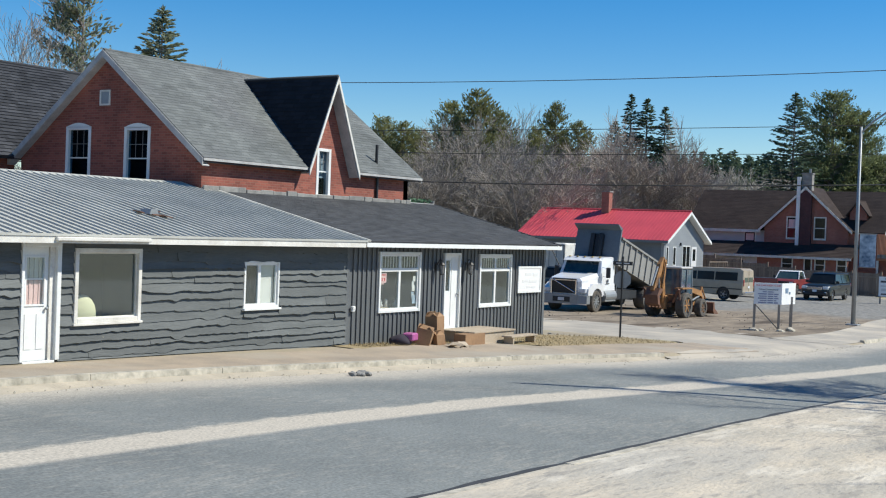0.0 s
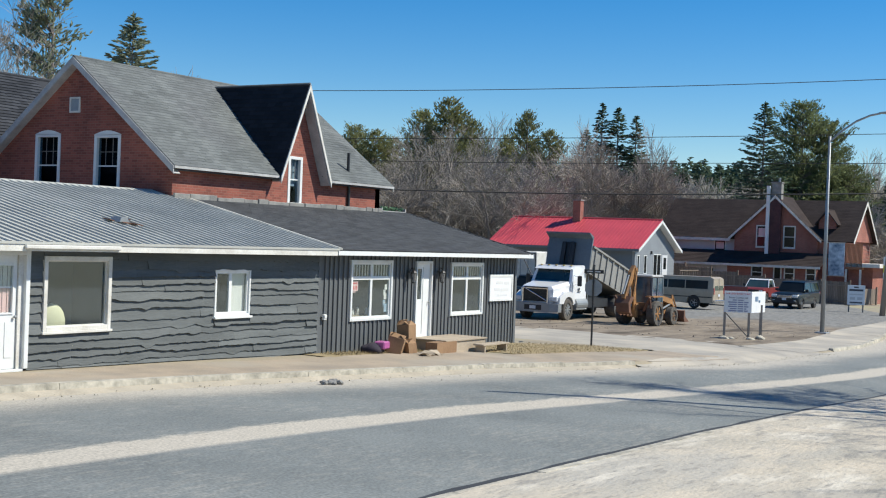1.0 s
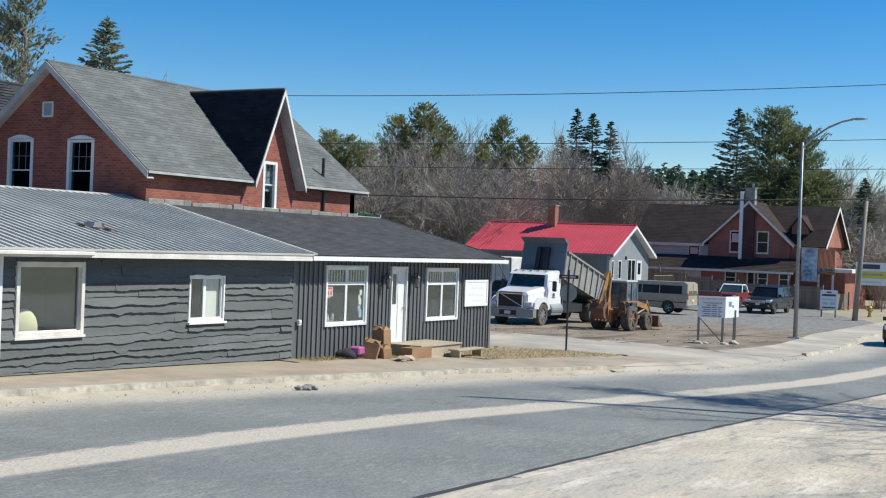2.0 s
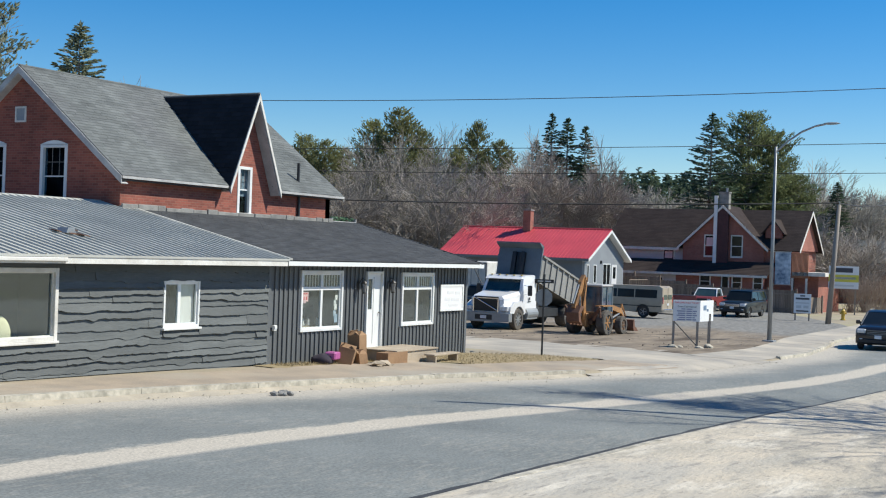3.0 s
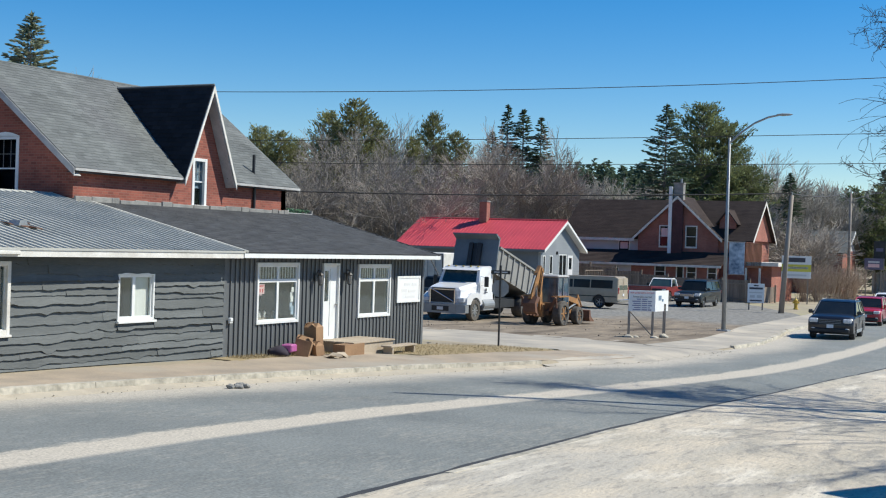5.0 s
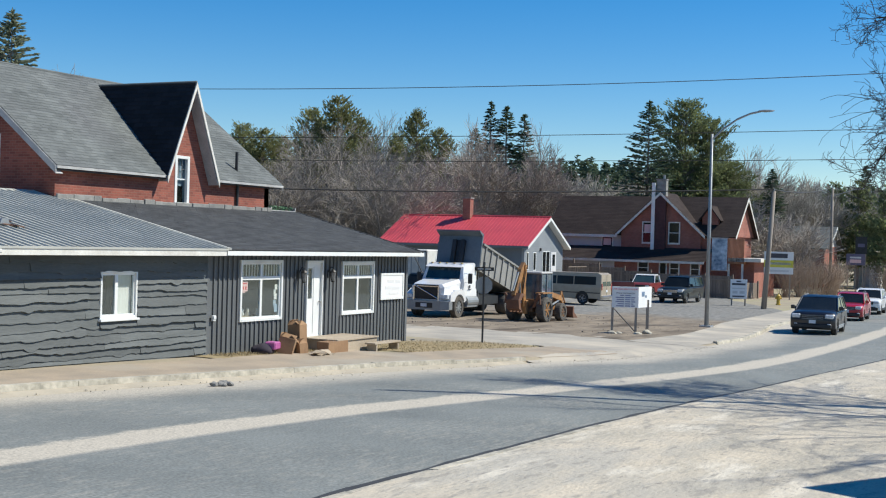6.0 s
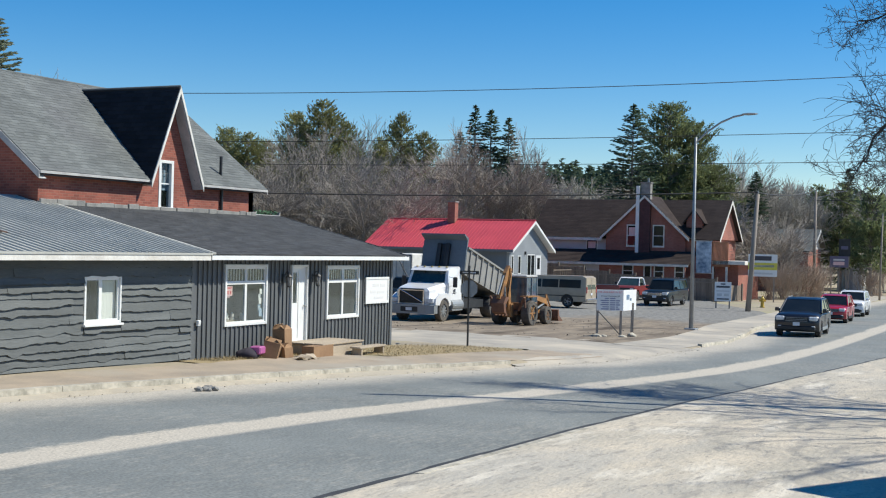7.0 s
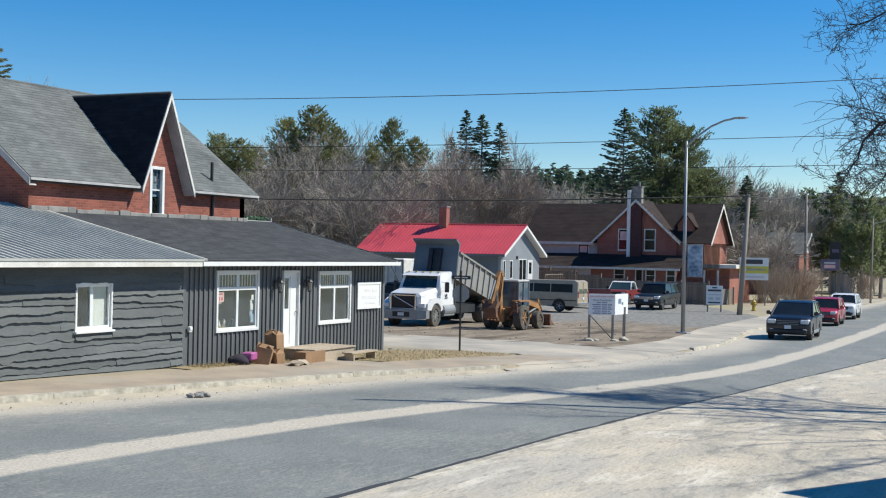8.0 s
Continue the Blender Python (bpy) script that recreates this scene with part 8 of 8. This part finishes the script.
# ---- trees ----
def twig_tree(rnd, H, spread, levels, kids, r0, lean=.0, multi=1, droop=0.0, first=.25, bend=.13, segs=2):
    """Tapered limbs that fork again and again: lists of (p, q, r0, r1, level)."""
    out = []

    def grow(p, d, ln, r, lev):
        n = max(segs, 3 if lev < 2 else 2)
        pts = [p]
        for k in range(n):
            d = (d + Vector((rnd.gauss(0, bend), rnd.gauss(0, bend), rnd.gauss(0, bend * .5) - droop * lev * .25)) + Vector((0, 0, .06 if lev < 3 else 0))).normalized()
            q = pts[-1] + d * ln / n
            ra, rb = r * (1 - .35 * k / n), r * (1 - .35 * (k + 1) / n)
            out.append((pts[-1], q, ra, rb, lev))
            pts.append(q)
        if lev >= levels:
            return
        m = kids + (1 if rnd.random() < .4 else 0)
        for k in range(m):
            f = first + (1 - first) * (k + .6 * rnd.random()) / m if lev == 0 else .25 + .75 * (k + rnd.random()) / m
            i = min(int(f * n), n - 1)
            b = pts[i].lerp(pts[i + 1], f * n - i)
            a = rnd.uniform(0, math.tau)
            side = d.orthogonal().normalized()
            side = Matrix.Rotation(a, 3, d) @ side
            tilt = rnd.uniform(spread * .7, spread * 1.25)
            nd = (d * math.cos(tilt) + side * math.sin(tilt)).normalized()
            grow(b, nd, ln * rnd.uniform(.52, .74) * (1 if lev else 1.1), r * (.5 if lev else .42) * rnd.uniform(.8, 1.1), lev + 1)
        grow(pts[-1], d, ln * .6, r * .55, lev + 1)
    for s in range(multi):
        a = s * math.tau / multi + rnd.random()
        d = Vector((math.cos(a) * lean, math.sin(a) * lean, 1)).normalized()
        grow(Vector((0, 0, 0)), d, H * rnd.uniform(.36, .44), r0 * (1 if multi == 1 else .65), 0)
    top = max(q.z for _, q, *_ in out)
    k = H / top
    return [(p * k, q * k, a, b, l) for p, q, a, b, l in out]


def sticks(limbs, lo, hi, rmin):
    bm = bmesh.new()
    for p, q, a, b, lev in limbs:
        if lo <= lev <= hi:
            n = 7 if lev == 0 else 5 if lev == 1 else 3
            tube(bm, p, q, max(a, rmin), max(b, rmin * .8), n=n, caps=False)
    return bm


def bare_tree(at, H, label, seed, spread=.6, levels=5, kids=3, r0=.2, multi=1, lean=.2, rmin=.014, twig=M_TWIG, droop=0.0, name="bare_tree", first=.3):
    rnd = random.Random(seed)
    limbs = twig_tree(rnd, H, spread, levels, kids, r0, lean, multi, droop, first)
    t = thing(name, at, 0, label, "tree")
    part("trunk", sticks(limbs, 0, 1, rmin), M_BARK, t)
    part("crown", sticks(limbs, 2, 9, rmin), twig, t, "bare twiggy crown", kind="stuff")
    return t


def spray(bm, c, d, ln, wd, rnd):
    """A small spray of needles: two crossed slim leaves along d."""
    d = d.normalized()
    a = d.orthogonal().normalized()
    a = Matrix.Rotation(rnd.uniform(0, math.tau), 3, d) @ a
    for s in (a, d.cross(a)):
        v = [bm.verts.new(p) for p in (c - d * ln * .45, c + s * wd, c + d * ln * .55, c - s * wd)]
        bm.faces.new(v)


def spruce_tree(at, H, R, label, seed, mat_=M_SPRUCE, dense=1.0, name="spruce_tree", low=.06, fine=1.0):
    rnd = random.Random(seed)
    t = thing(name, at, 0, label, "tree")
    part("trunk", tubes(((0, 0, -.2), (0, 0, H * .97), H * .016, .02), n=7), M_BARK, t)
    bm, br = bmesh.new(), bmesh.new()
    for i in range(int(560 * dense)):
        f = 1 - (low + (1 - low) * rnd.random() ** .85)
        z = H * (1 - f)
        rr = R * (f ** .8) * rnd.uniform(.5, 1.1) + .12
        a = rnd.uniform(0, math.tau)
        dirn = Vector((math.cos(a), math.sin(a), .25 - .55 * f + rnd.uniform(-.1, .1)))
        p0 = Vector((0, 0, z))
        if rr > .9:
            tube(br, p0, p0 + dirn * rr * .9, .03, .012, n=3, caps=False)
        for j in range(max(3, int(rr * 4.2 / fine ** 1.5))):
            u = .12 + .88 * rnd.random() ** .8
            c = p0 + dirn * rr * u + Vector((0, 0, .06 * rr * u * u))
            side = Vector((-math.sin(a), math.cos(a), 0)) * rnd.uniform(-1, 1) * .28 * rr * (1.1 - u)
            q = (.13 + .17 * rnd.random()) * fine
            spray(bm, c + side, dirn + side * .9 + Vector((0, 0, rnd.uniform(-.6, .2))), q * 2.3, q * .42, rnd)
    for k in range(12):
        spray(bm, Vector((0, 0, H * (.955 + .004 * k))), Vector((rnd.gauss(0, .3), rnd.gauss(0, .3), 1)), .5, .09, rnd)
    part("branch", br, M_BARK, t, kind="stuff")
    part("crown", bm, mat_, t, "drooping needle crown", kind="stuff")
    return t


def pine_tree(at, H, R, label, seed, mat_=M_PINE, name="pine_tree", low=.25, limbs=190, fill=46, plume=.34, taper=.6, fine=1.0):
    """Rising limbs that carry feathery plumes of needles, with gaps between."""
    rnd = random.Random(seed)
    t = thing(name, at, 0, label, "tree")
    part("trunk", tubes(((0, 0, -.2), (.1, .05, H * .55), H * .018, H * .011), ((.1, .05, H * .55), (0, 0, H * .96), H * .011, .03), n=7), M_BARK, t)
    bm, br = bmesh.new(), bmesh.new()
    whorls = max(6, int((1 - low) * H / .85))
    for k in range(limbs):
        g = (int(rnd.random() * whorls) + rnd.gauss(.5, .16)) / whorls
        g = min(max(g, 0), 1)
        z = H * (low + (1 - low) * g) * .97
        a = rnd.uniform(0, math.tau)
        lump = .72 + .5 * noise.noise((math.cos(a) * 1.4 + seed, math.sin(a) * 1.4, g * 4))
        rad = R * ((1 - g) ** taper * (.7 + .3 * min(1, g * 5)) + .05) * rnd.uniform(.55, 1.1) * (lump + .3)
        rise = rnd.uniform(.05, .4) + .5 * g
        d = Vector((math.cos(a), math.sin(a), rise))
        p0 = Vector((0, 0, z - .25 * rad * rise))
        tube(br, p0, p0 + d * rad * .92, .02 + .012 * rad, .012, n=3, caps=False)
        side = Vector((-math.sin(a), math.cos(a), 0))
        for _ in range(max(8, int(fill * rad / R / fine ** 1.5))):
            u = .28 + .74 * rnd.random() ** .7
            w = plume * (.35 + .8 * u) * (.5 + .5 * rad / R + .2)
            c = p0 + d * rad * u + side * rnd.gauss(0, w * 1.25) + Vector((0, 0, rnd.gauss(.08, w * .55)))
            q = (.13 + .15 * rnd.random()) * fine
            spray(bm, c, d + side * rnd.gauss(0, .6) + Vector((0, 0, rnd.gauss(.3, .4))), q * 2.7, q * .42, rnd)
    part("branch", br, M_BARK, t, kind="stuff")
    part("crown", bm, mat_, t, "tufted needle crown", kind="stuff")
    return t


def plant(proto, rows):
    """Copies of a grown tree: (x, y, top z or height, width factor, turn)."""
    src, H0 = proto
    for x, y, top, wd, turn in rows:
        z = ground_z(x, y) - .1
        c = copy_thing(src, pose(x, y, z, 0, 0, turn))
        s = (top - z) / H0
        c.scale = (s * wd, s * wd, s)


def first(maker, x, y, top, *a, **k):
    z = ground_z(x, y) - .1
    H = top - z
    return maker((x, y, z), H, *a, **k), H


SP = first(spruce_tree, 128.5, 41.3, 18.7, 6.6, "tall dark green spruce tree", 101, dense=1.0, fine=.72)
SP2 = first(spruce_tree, 136.0, 63.2, 20.0, 4.6, "slender dark green spruce tree", 102, fine=.8)
SP3 = first(spruce_tree, 48.6, 50.4, 14.7, 5.4, "sparse blue green spruce tree behind the house", 103, dense=1.15, mat_=M_BLUESPRUCE, fine=.6)
PI = first(pine_tree, 118.9, 73.9, 19.2, 5.6, "full olive green pine tree at the edge of the wood", 111, mat_=M_OLIVE, low=.06, limbs=300, fill=52, plume=.42, fine=.75)
PI2 = first(pine_tree, 133.0, 38.6, 19.5, 5.3, "tall white pine with long soft green boughs", 112, mat_=M_PINE, low=.1, limbs=280, fill=66, plume=.34, taper=.42, fine=.6)
PI3 = first(pine_tree, 40.6, 47.4, 14.3, 2.5, "thin crowned pine tree behind the house", 113, mat_=M_BLUESPRUCE, low=.45, limbs=95, fill=26, plume=.26, taper=.33, fine=.6)
PI4 = first(pine_tree, 133.8, 17.6, 10.5, 2.7, "dark rounded pine tree beside the road", 114, mat_=M_PINE, low=.2, limbs=110, fill=40, plume=.32, fine=.75)

plant(SP2, [(136.8, 61.5, 19.5, 1.2, 70), (137.7, 59.6, 18.6, 1.15, 150), (137.1, 65.7, 17.0, 1.3, 220), (139.0, 30.5, 12.2, 1.3, 30), (146.5, 32.1, 11.9, 1.3, 200), (158.2, 23.6, 13.8, 1.3, 90)])
plant(PI, [(119.1, 77.4, 18.0, 1.0, 80), (122.8, 73.3, 17.3, .9, 200), (119.6, 87.1, 16.5, 1.05, 140), (119.4, 84.1, 15.8, 1.0, 20), (123.9, 84.6, 15.4, 1.0, 170), (125.1, 67.3, 18.2, .72, 250), (122.3, 68.2, 15.3, .8, 310), (124.5, 64.1, 16.0, .85, 40), (127.0, 67.5, 13.0, 1.1, 100), (120.5, 89.6, 15.0, 1.0, 70)])
plant(PI2, [(134.5, 36.3, 17.6, .9, 140), (136.0, 34.3, 13.0, 1.25, 60)])
plant(PI4, [(148.3, 22.7, 11.7, 1.0, 60), (139.5, 16.4, 10.1, 1.1, 220), (157.7, 27.0, 12.1, 1.0, 20), (150.2, 14.9, 10.0, 1.1, 300)])

BA = first(bare_tree, 100.6, 61.7, 14.6, "wide grey brown bare tree with a dense rounded crown", 121, spread=.66, levels=5, kids=3, multi=4, lean=.4, r0=.22, rmin=.015)
BA2 = first(bare_tree, 113.6, 52.2, 16.4, "broad bare maple with reddish brown twigs", 122, spread=.44, levels=5, kids=3, multi=5, lean=.4, r0=.26, rmin=.015, twig=M_TWIGRED)
BA3 = first(bare_tree, 146.0, 34.6, 15.6, "tall pale bare tree", 123, spread=.42, levels=4, kids=4, multi=2, lean=.12, r0=.2, rmin=.02, twig=M_TWIGPALE)
BA5 = first(bare_tree, 93.6, 62.0, 10.6, "grey brown bare tree at the edge of the wood", 125, spread=.6, levels=4, kids=4, multi=4, lean=.4, r0=.14, rmin=.016)
plant(BA, [(95.9, 53.9, 11.6, 1.1, 200), (91.2, 65.0, 10.6, 1.15, 60)])
plant(BA2, [(114.2, 48.4, 13.4, 1.0, 180)])
plant(BA5, [(97.5, 68.0, 10.4, 1.2, 30), (103, 57.5, 10.0, 1.2, 100), (96, 57.5, 8.4, 1.4, 160), (99.5, 50.2, 8.6, 1.2, 210), (106.5, 52.5, 9.6, 1.2, 220), (109.5, 55.5, 10.6, 1.1, 300), (90, 70, 8.4, 1.3, 20), (117.8, 23.2, 7.8, 1.3, 10), (122, 29.5, 9.0, 1.2, 75), (118.5, 47.0, 9.8, 1.2, 270)])
plant(BA3, [(147.3, 84.8, 21.0, .8, 90), (144.8, 85.6, 20.2, .8, 200), (145.6, 36.6, 15.9, .9, 250), (146.6, 31.5, 14.3, 1.0, 20), (147.1, 29.0, 12.2, 1.1, 120), (147.8, 27.0, 11.4, 1.1, 300), (54, 52.1, 12.9, .6, 60), (167.8, 27.0, 12.3, 1.1, 160),
           (152, 26, 11.5, 1.1, 220), (158, 30, 13, 1.1, 280), (152, 18.5, 10.5, 1.2, 70), (160, 16.5, 11, 1.2, 170)])
BA4 = first(bare_tree, 34.2, 44.6, 13.6, "thin bare tree behind the brick house", 127, spread=.55, levels=5, kids=3, multi=3, lean=.3, r0=.1, rmin=.009)


def shrub(at, H, seed, label):
    rnd = random.Random(seed)
    t = thing("shrub", at, 0, label, "shrub", "roadside shrubs")
    bm = bmesh.new()
    for _ in range(90):
        a, l = rnd.uniform(0, math.tau), rnd.uniform(.1, .55)
        p = Vector((rnd.gauss(0, .3), rnd.gauss(0, .3), 0))
        q = p + Vector((math.cos(a) * l, math.sin(a) * l, 1)).normalized() * H * rnd.uniform(.6, 1)
        tube(bm, p, p.lerp(q, .5), .014, .01, n=3, caps=False)
        m = p.lerp(q, .5)
        for _ in range(3):
            e = q + Vector((rnd.gauss(0, .3), rnd.gauss(0, .3), rnd.gauss(0, .25))) * H * .35
            tube(bm, m, e, .009, .006, n=3, caps=False)
    part("stem", bm, M_SHRUB, t, kind="stuff")
    return t


sh = shrub((113.5, 22.2, ground_z(113.5, 22.2)), 3.4, 131, "bare brown shrub with many thin stems")
for k, (x, y, s) in enumerate(((115.5, 21.6, 1.0), (117.5, 21.0, .9), (111.5, 23.0, .8), (119.5, 20.4, 1.0), (132, 17.8, .9), (135, 17.2, .9), (125, 21.5, .9))):
    c = copy_thing(sh, pose(x, y, ground_z(x, y), 0, 0, 50 * k))
    c.scale = (s * 1.2, s * 1.2, s)


# ---- far woods, too many to count ----
def far_woods():
    rnd = random.Random(151)
    bm = bmesh.new()
    for _ in range(430):
        az = radians(rnd.uniform(4, 40))
        d = rnd.uniform(165, 235)
        x, y = d * math.cos(az), d * math.sin(az)
        if y < 24:
            continue
        z = ground_z(x, y)
        H = rnd.uniform(9.5, 13.5)
        base = Vector((x, y, z))
        tube(bm, base, base + Vector((rnd.gauss(0, .3), rnd.gauss(0, .3), H)), .09, .03, n=3, caps=False)
        for k in range(16):
            f = rnd.uniform(.3, .95)
            a = rnd.uniform(0, math.tau)
            l = H * (1.05 - f) * .5 + .6
            p = base + Vector((0, 0, H * f))
            q = p + Vector((math.cos(a) * .5, math.sin(a) * .5, .85)) * l
            tube(bm, p, q, .045, .03, n=3, caps=False)
            for _ in range(3):
                e = p.lerp(q, rnd.uniform(.4, 1))
                tube(bm, e, e + Vector((rnd.gauss(0, .5), rnd.gauss(0, .5), .8)) * l * .4, .03, .022, n=3, caps=False)
    tagged(part("bare_woods", bm, M_TWIGPALE, None), "pale grey bare woods in the distance", "woods", "", "stuff")
    bm = bmesh.new()
    for _ in range(620):
        az = radians(rnd.uniform(6, 36))
        d = rnd.uniform(245, 300)
        x, y = d * math.cos(az), d * math.sin(az)
        z = ground_z(x, y)
        H = rnd.uniform(14.5, 18.5) if az > .26 else rnd.uniform(10, 14)
        for k in range(74):
            f = .42 + .58 * (k + rnd.random()) / 74
            rad = (1.08 - f) * H * .2 * rnd.uniform(.4, 1.1)
            a = rnd.uniform(0, math.tau)
            c = Vector((x + rad * math.cos(a), y + rad * math.sin(a), z + H * f))
            spray(bm, c, Vector((math.cos(a), math.sin(a), rnd.uniform(-.5, .6))), 1.3, .22, rnd)
    tagged(part("conifer_woods", bm, M_SPRUCE, None), "dark green conifer wood on the skyline", "woods", "", "stuff")


far_woods()


# ---- bare roadside tree on the near side ----
def bough(rnd, path, r):
    """A drooping limb along path, set with short crooked twigs that fork again."""
    out = []

    def twig(p, d, ln, rr, lev):
        n = 3
        for k in range(n):
            d = (d + Vector((rnd.gauss(0, .3), rnd.gauss(0, .3), rnd.gauss(.02, .25)))).normalized()
            q = p + d * ln / n
            out.append((p, q, rr * (1 - .2 * k), rr * (.8 - .2 * k), lev))
            p = q
            if lev < 5 - (rnd.random() < .6):
                for _ in range(2 if rnd.random() < .45 else 1):
                    nd = (d + Vector((rnd.gauss(0, .75), rnd.gauss(0, .75), rnd.gauss(0, .6)))).normalized()
                    twig(p, nd, ln * rnd.uniform(.42, .66), rr * .55, lev + 1)
    pts = [Vector(p) for p in path]
    fine = []
    for i in range(len(pts) - 1):
        for k in range(5):
            fine.append(pts[i].lerp(pts[i + 1], k / 5) + Vector((rnd.gauss(0, .05), rnd.gauss(0, .05), rnd.gauss(0, .06))))
    n = len(fine) - 1
    for i in range(n):
        ra, rb = r * (1 - .85 * i / n), r * (1 - .85 * (i + 1) / n)
        out.append((fine[i], fine[i + 1], ra, rb, 1))
        if i > n * .3:
            d = (fine[i + 1] - fine[i]).normalized()
            for _ in range(2 if rnd.random() < .5 else 3):
                nd = (d * .7 + Vector((rnd.gauss(0, .6), rnd.gauss(0, .6), rnd.gauss(.1, .6)))).normalized()
                twig(fine[i + 1], nd, rnd.uniform(.5, 1.05), max(rb * .5, .012), 2)
    return out


def near_tree():
    x, y = 31.9, -5.2
    z = ground_z(x, y) - .1
    rnd = random.Random(163)
    limbs = twig_tree(rnd, 17.0, .72, 5, 3, .26, .1, 1, .09, .38, bend=.22, segs=4)
    rnd = random.Random(165)
    for path, r in ((((0, 0, 7.2), (-.3, 3.4, 8.6), (-.8, 6.6, 8.3), (-1.0, 8.3, 7.2), (-1.1, 9.2, 6.1), (-1.15, 9.7, 5.3)), .095),
                    (((0, 0, 8.6), (-.1, 3.2, 10.0), (-.3, 6.4, 10.2), (-.5, 8.6, 9.3), (-.7, 10.1, 8.9)), .075),
                    (((0, 0, 9.4), (.6, 3.0, 11.6), (.9, 6.4, 12.4), (1.0, 8.8, 11.9)), .075),
                    (((0, 0, 6.4), (.5, 3.2, 7.6), (.8, 6.6, 7.4), (1.0, 8.6, 6.2), (1.0, 9.2, 5.3)), .065)):
        limbs += bough(rnd, path, r)
    t = thing("bare_tree", (x, y, z), 0, "large bare tree with drooping dark twigs over the road", "tree")
    part("trunk", sticks(limbs, 0, 1, .012), M_DARKBARK, t)
    part("crown", sticks(limbs, 2, 9, .0058), M_DARKBARK, t, "fine drooping bare twigs", kind="stuff")


near_tree()


# ---- loose bits on the ground ----
def litter():
    rnd = random.Random(171)
    bm = bmesh.new()
    for _ in range(420):
        x = rnd.uniform(8, 46)
        y = FAR_EDGE(x) - abs(rnd.gauss(0, .45)) - .02
        z = ROAD_Z(x) + .005
        if math.hypot(x, y) < 9:
            continue
        r = rnd.uniform(.006, .02)
        m = pose(x, y, z + r * .4, rnd.uniform(0, 90), rnd.uniform(0, 90), rnd.uniform(0, 360))
        v = [bm.verts.new(m @ Vector(p)) for p in ((r, 0, 0), (-r, .3 * r, 0), (0, r, .3 * r), (0, -r, 0), (0, 0, r), (0, 0, -r * .7))]
        for f in ((0, 2, 4), (2, 1, 4), (1, 3, 4), (3, 0, 4), (2, 0, 5), (1, 2, 5), (3, 1, 5), (0, 3, 5)):
            bm.faces.new([v[i] for i in f])
    tagged(part("pebbles", bm, M_KERB, None), "scattered small pebbles and grit by the road", "pebbles", "", "stuff")
    cl = thing("clod", (20.6, 15.35, ROAD_Z(20.6) + .0), 0, "small crumbled clod of rubble on the road edge", "rubble")
    for k in range(5):
        bm = bmesh.new()
        bmesh.ops.create_icosphere(bm, subdivisions=2, radius=rnd.uniform(.05, .1))
        for q in bm.verts:
            q.co += q.co.normalized() * .04 * noise.noise(q.co * 14 + Vector((k, 0, 0)))
            q.co.z *= .7
        p = part("lump", bm, M_STONE, cl)
        p.matrix_basis = pose(rnd.uniform(-.2, .2), rnd.uniform(-.12, .12), .04)


litter()


def dirt_clods():
    rnd = random.Random(173)
    bm = bmesh.new()
    for _ in range(700):
        x, y = rnd.uniform(45.5, 64), rnd.uniform(15.5, 30)
        if y < FAR_EDGE(x) + 2.3:
            continue
        if noise.noise((x * .35, y * .35, 3)) < -.05:
            continue
        r = abs(rnd.gauss(0, .018)) + .008
        m = pose(x, y, ground_z(x, y) + .03 + r * .3, rnd.uniform(0, 90), rnd.uniform(0, 90), rnd.uniform(0, 360))
        v = [bm.verts.new(m @ Vector(p)) for p in ((r, 0, 0), (-r, .3 * r, 0), (0, r, .3 * r), (0, -r, 0), (0, 0, r), (0, 0, -r * .7))]
        for f in ((0, 2, 4), (2, 1, 4), (1, 3, 4), (3, 0, 4), (2, 0, 5), (1, 2, 5), (3, 1, 5), (0, 3, 5)):
            bm.faces.new([v[i] for i in f])
    tagged(part("dirt_clods", bm, M_DIRT, None), "loose brown dirt clods over the yard", "dirt", "", "stuff")


dirt_clods()
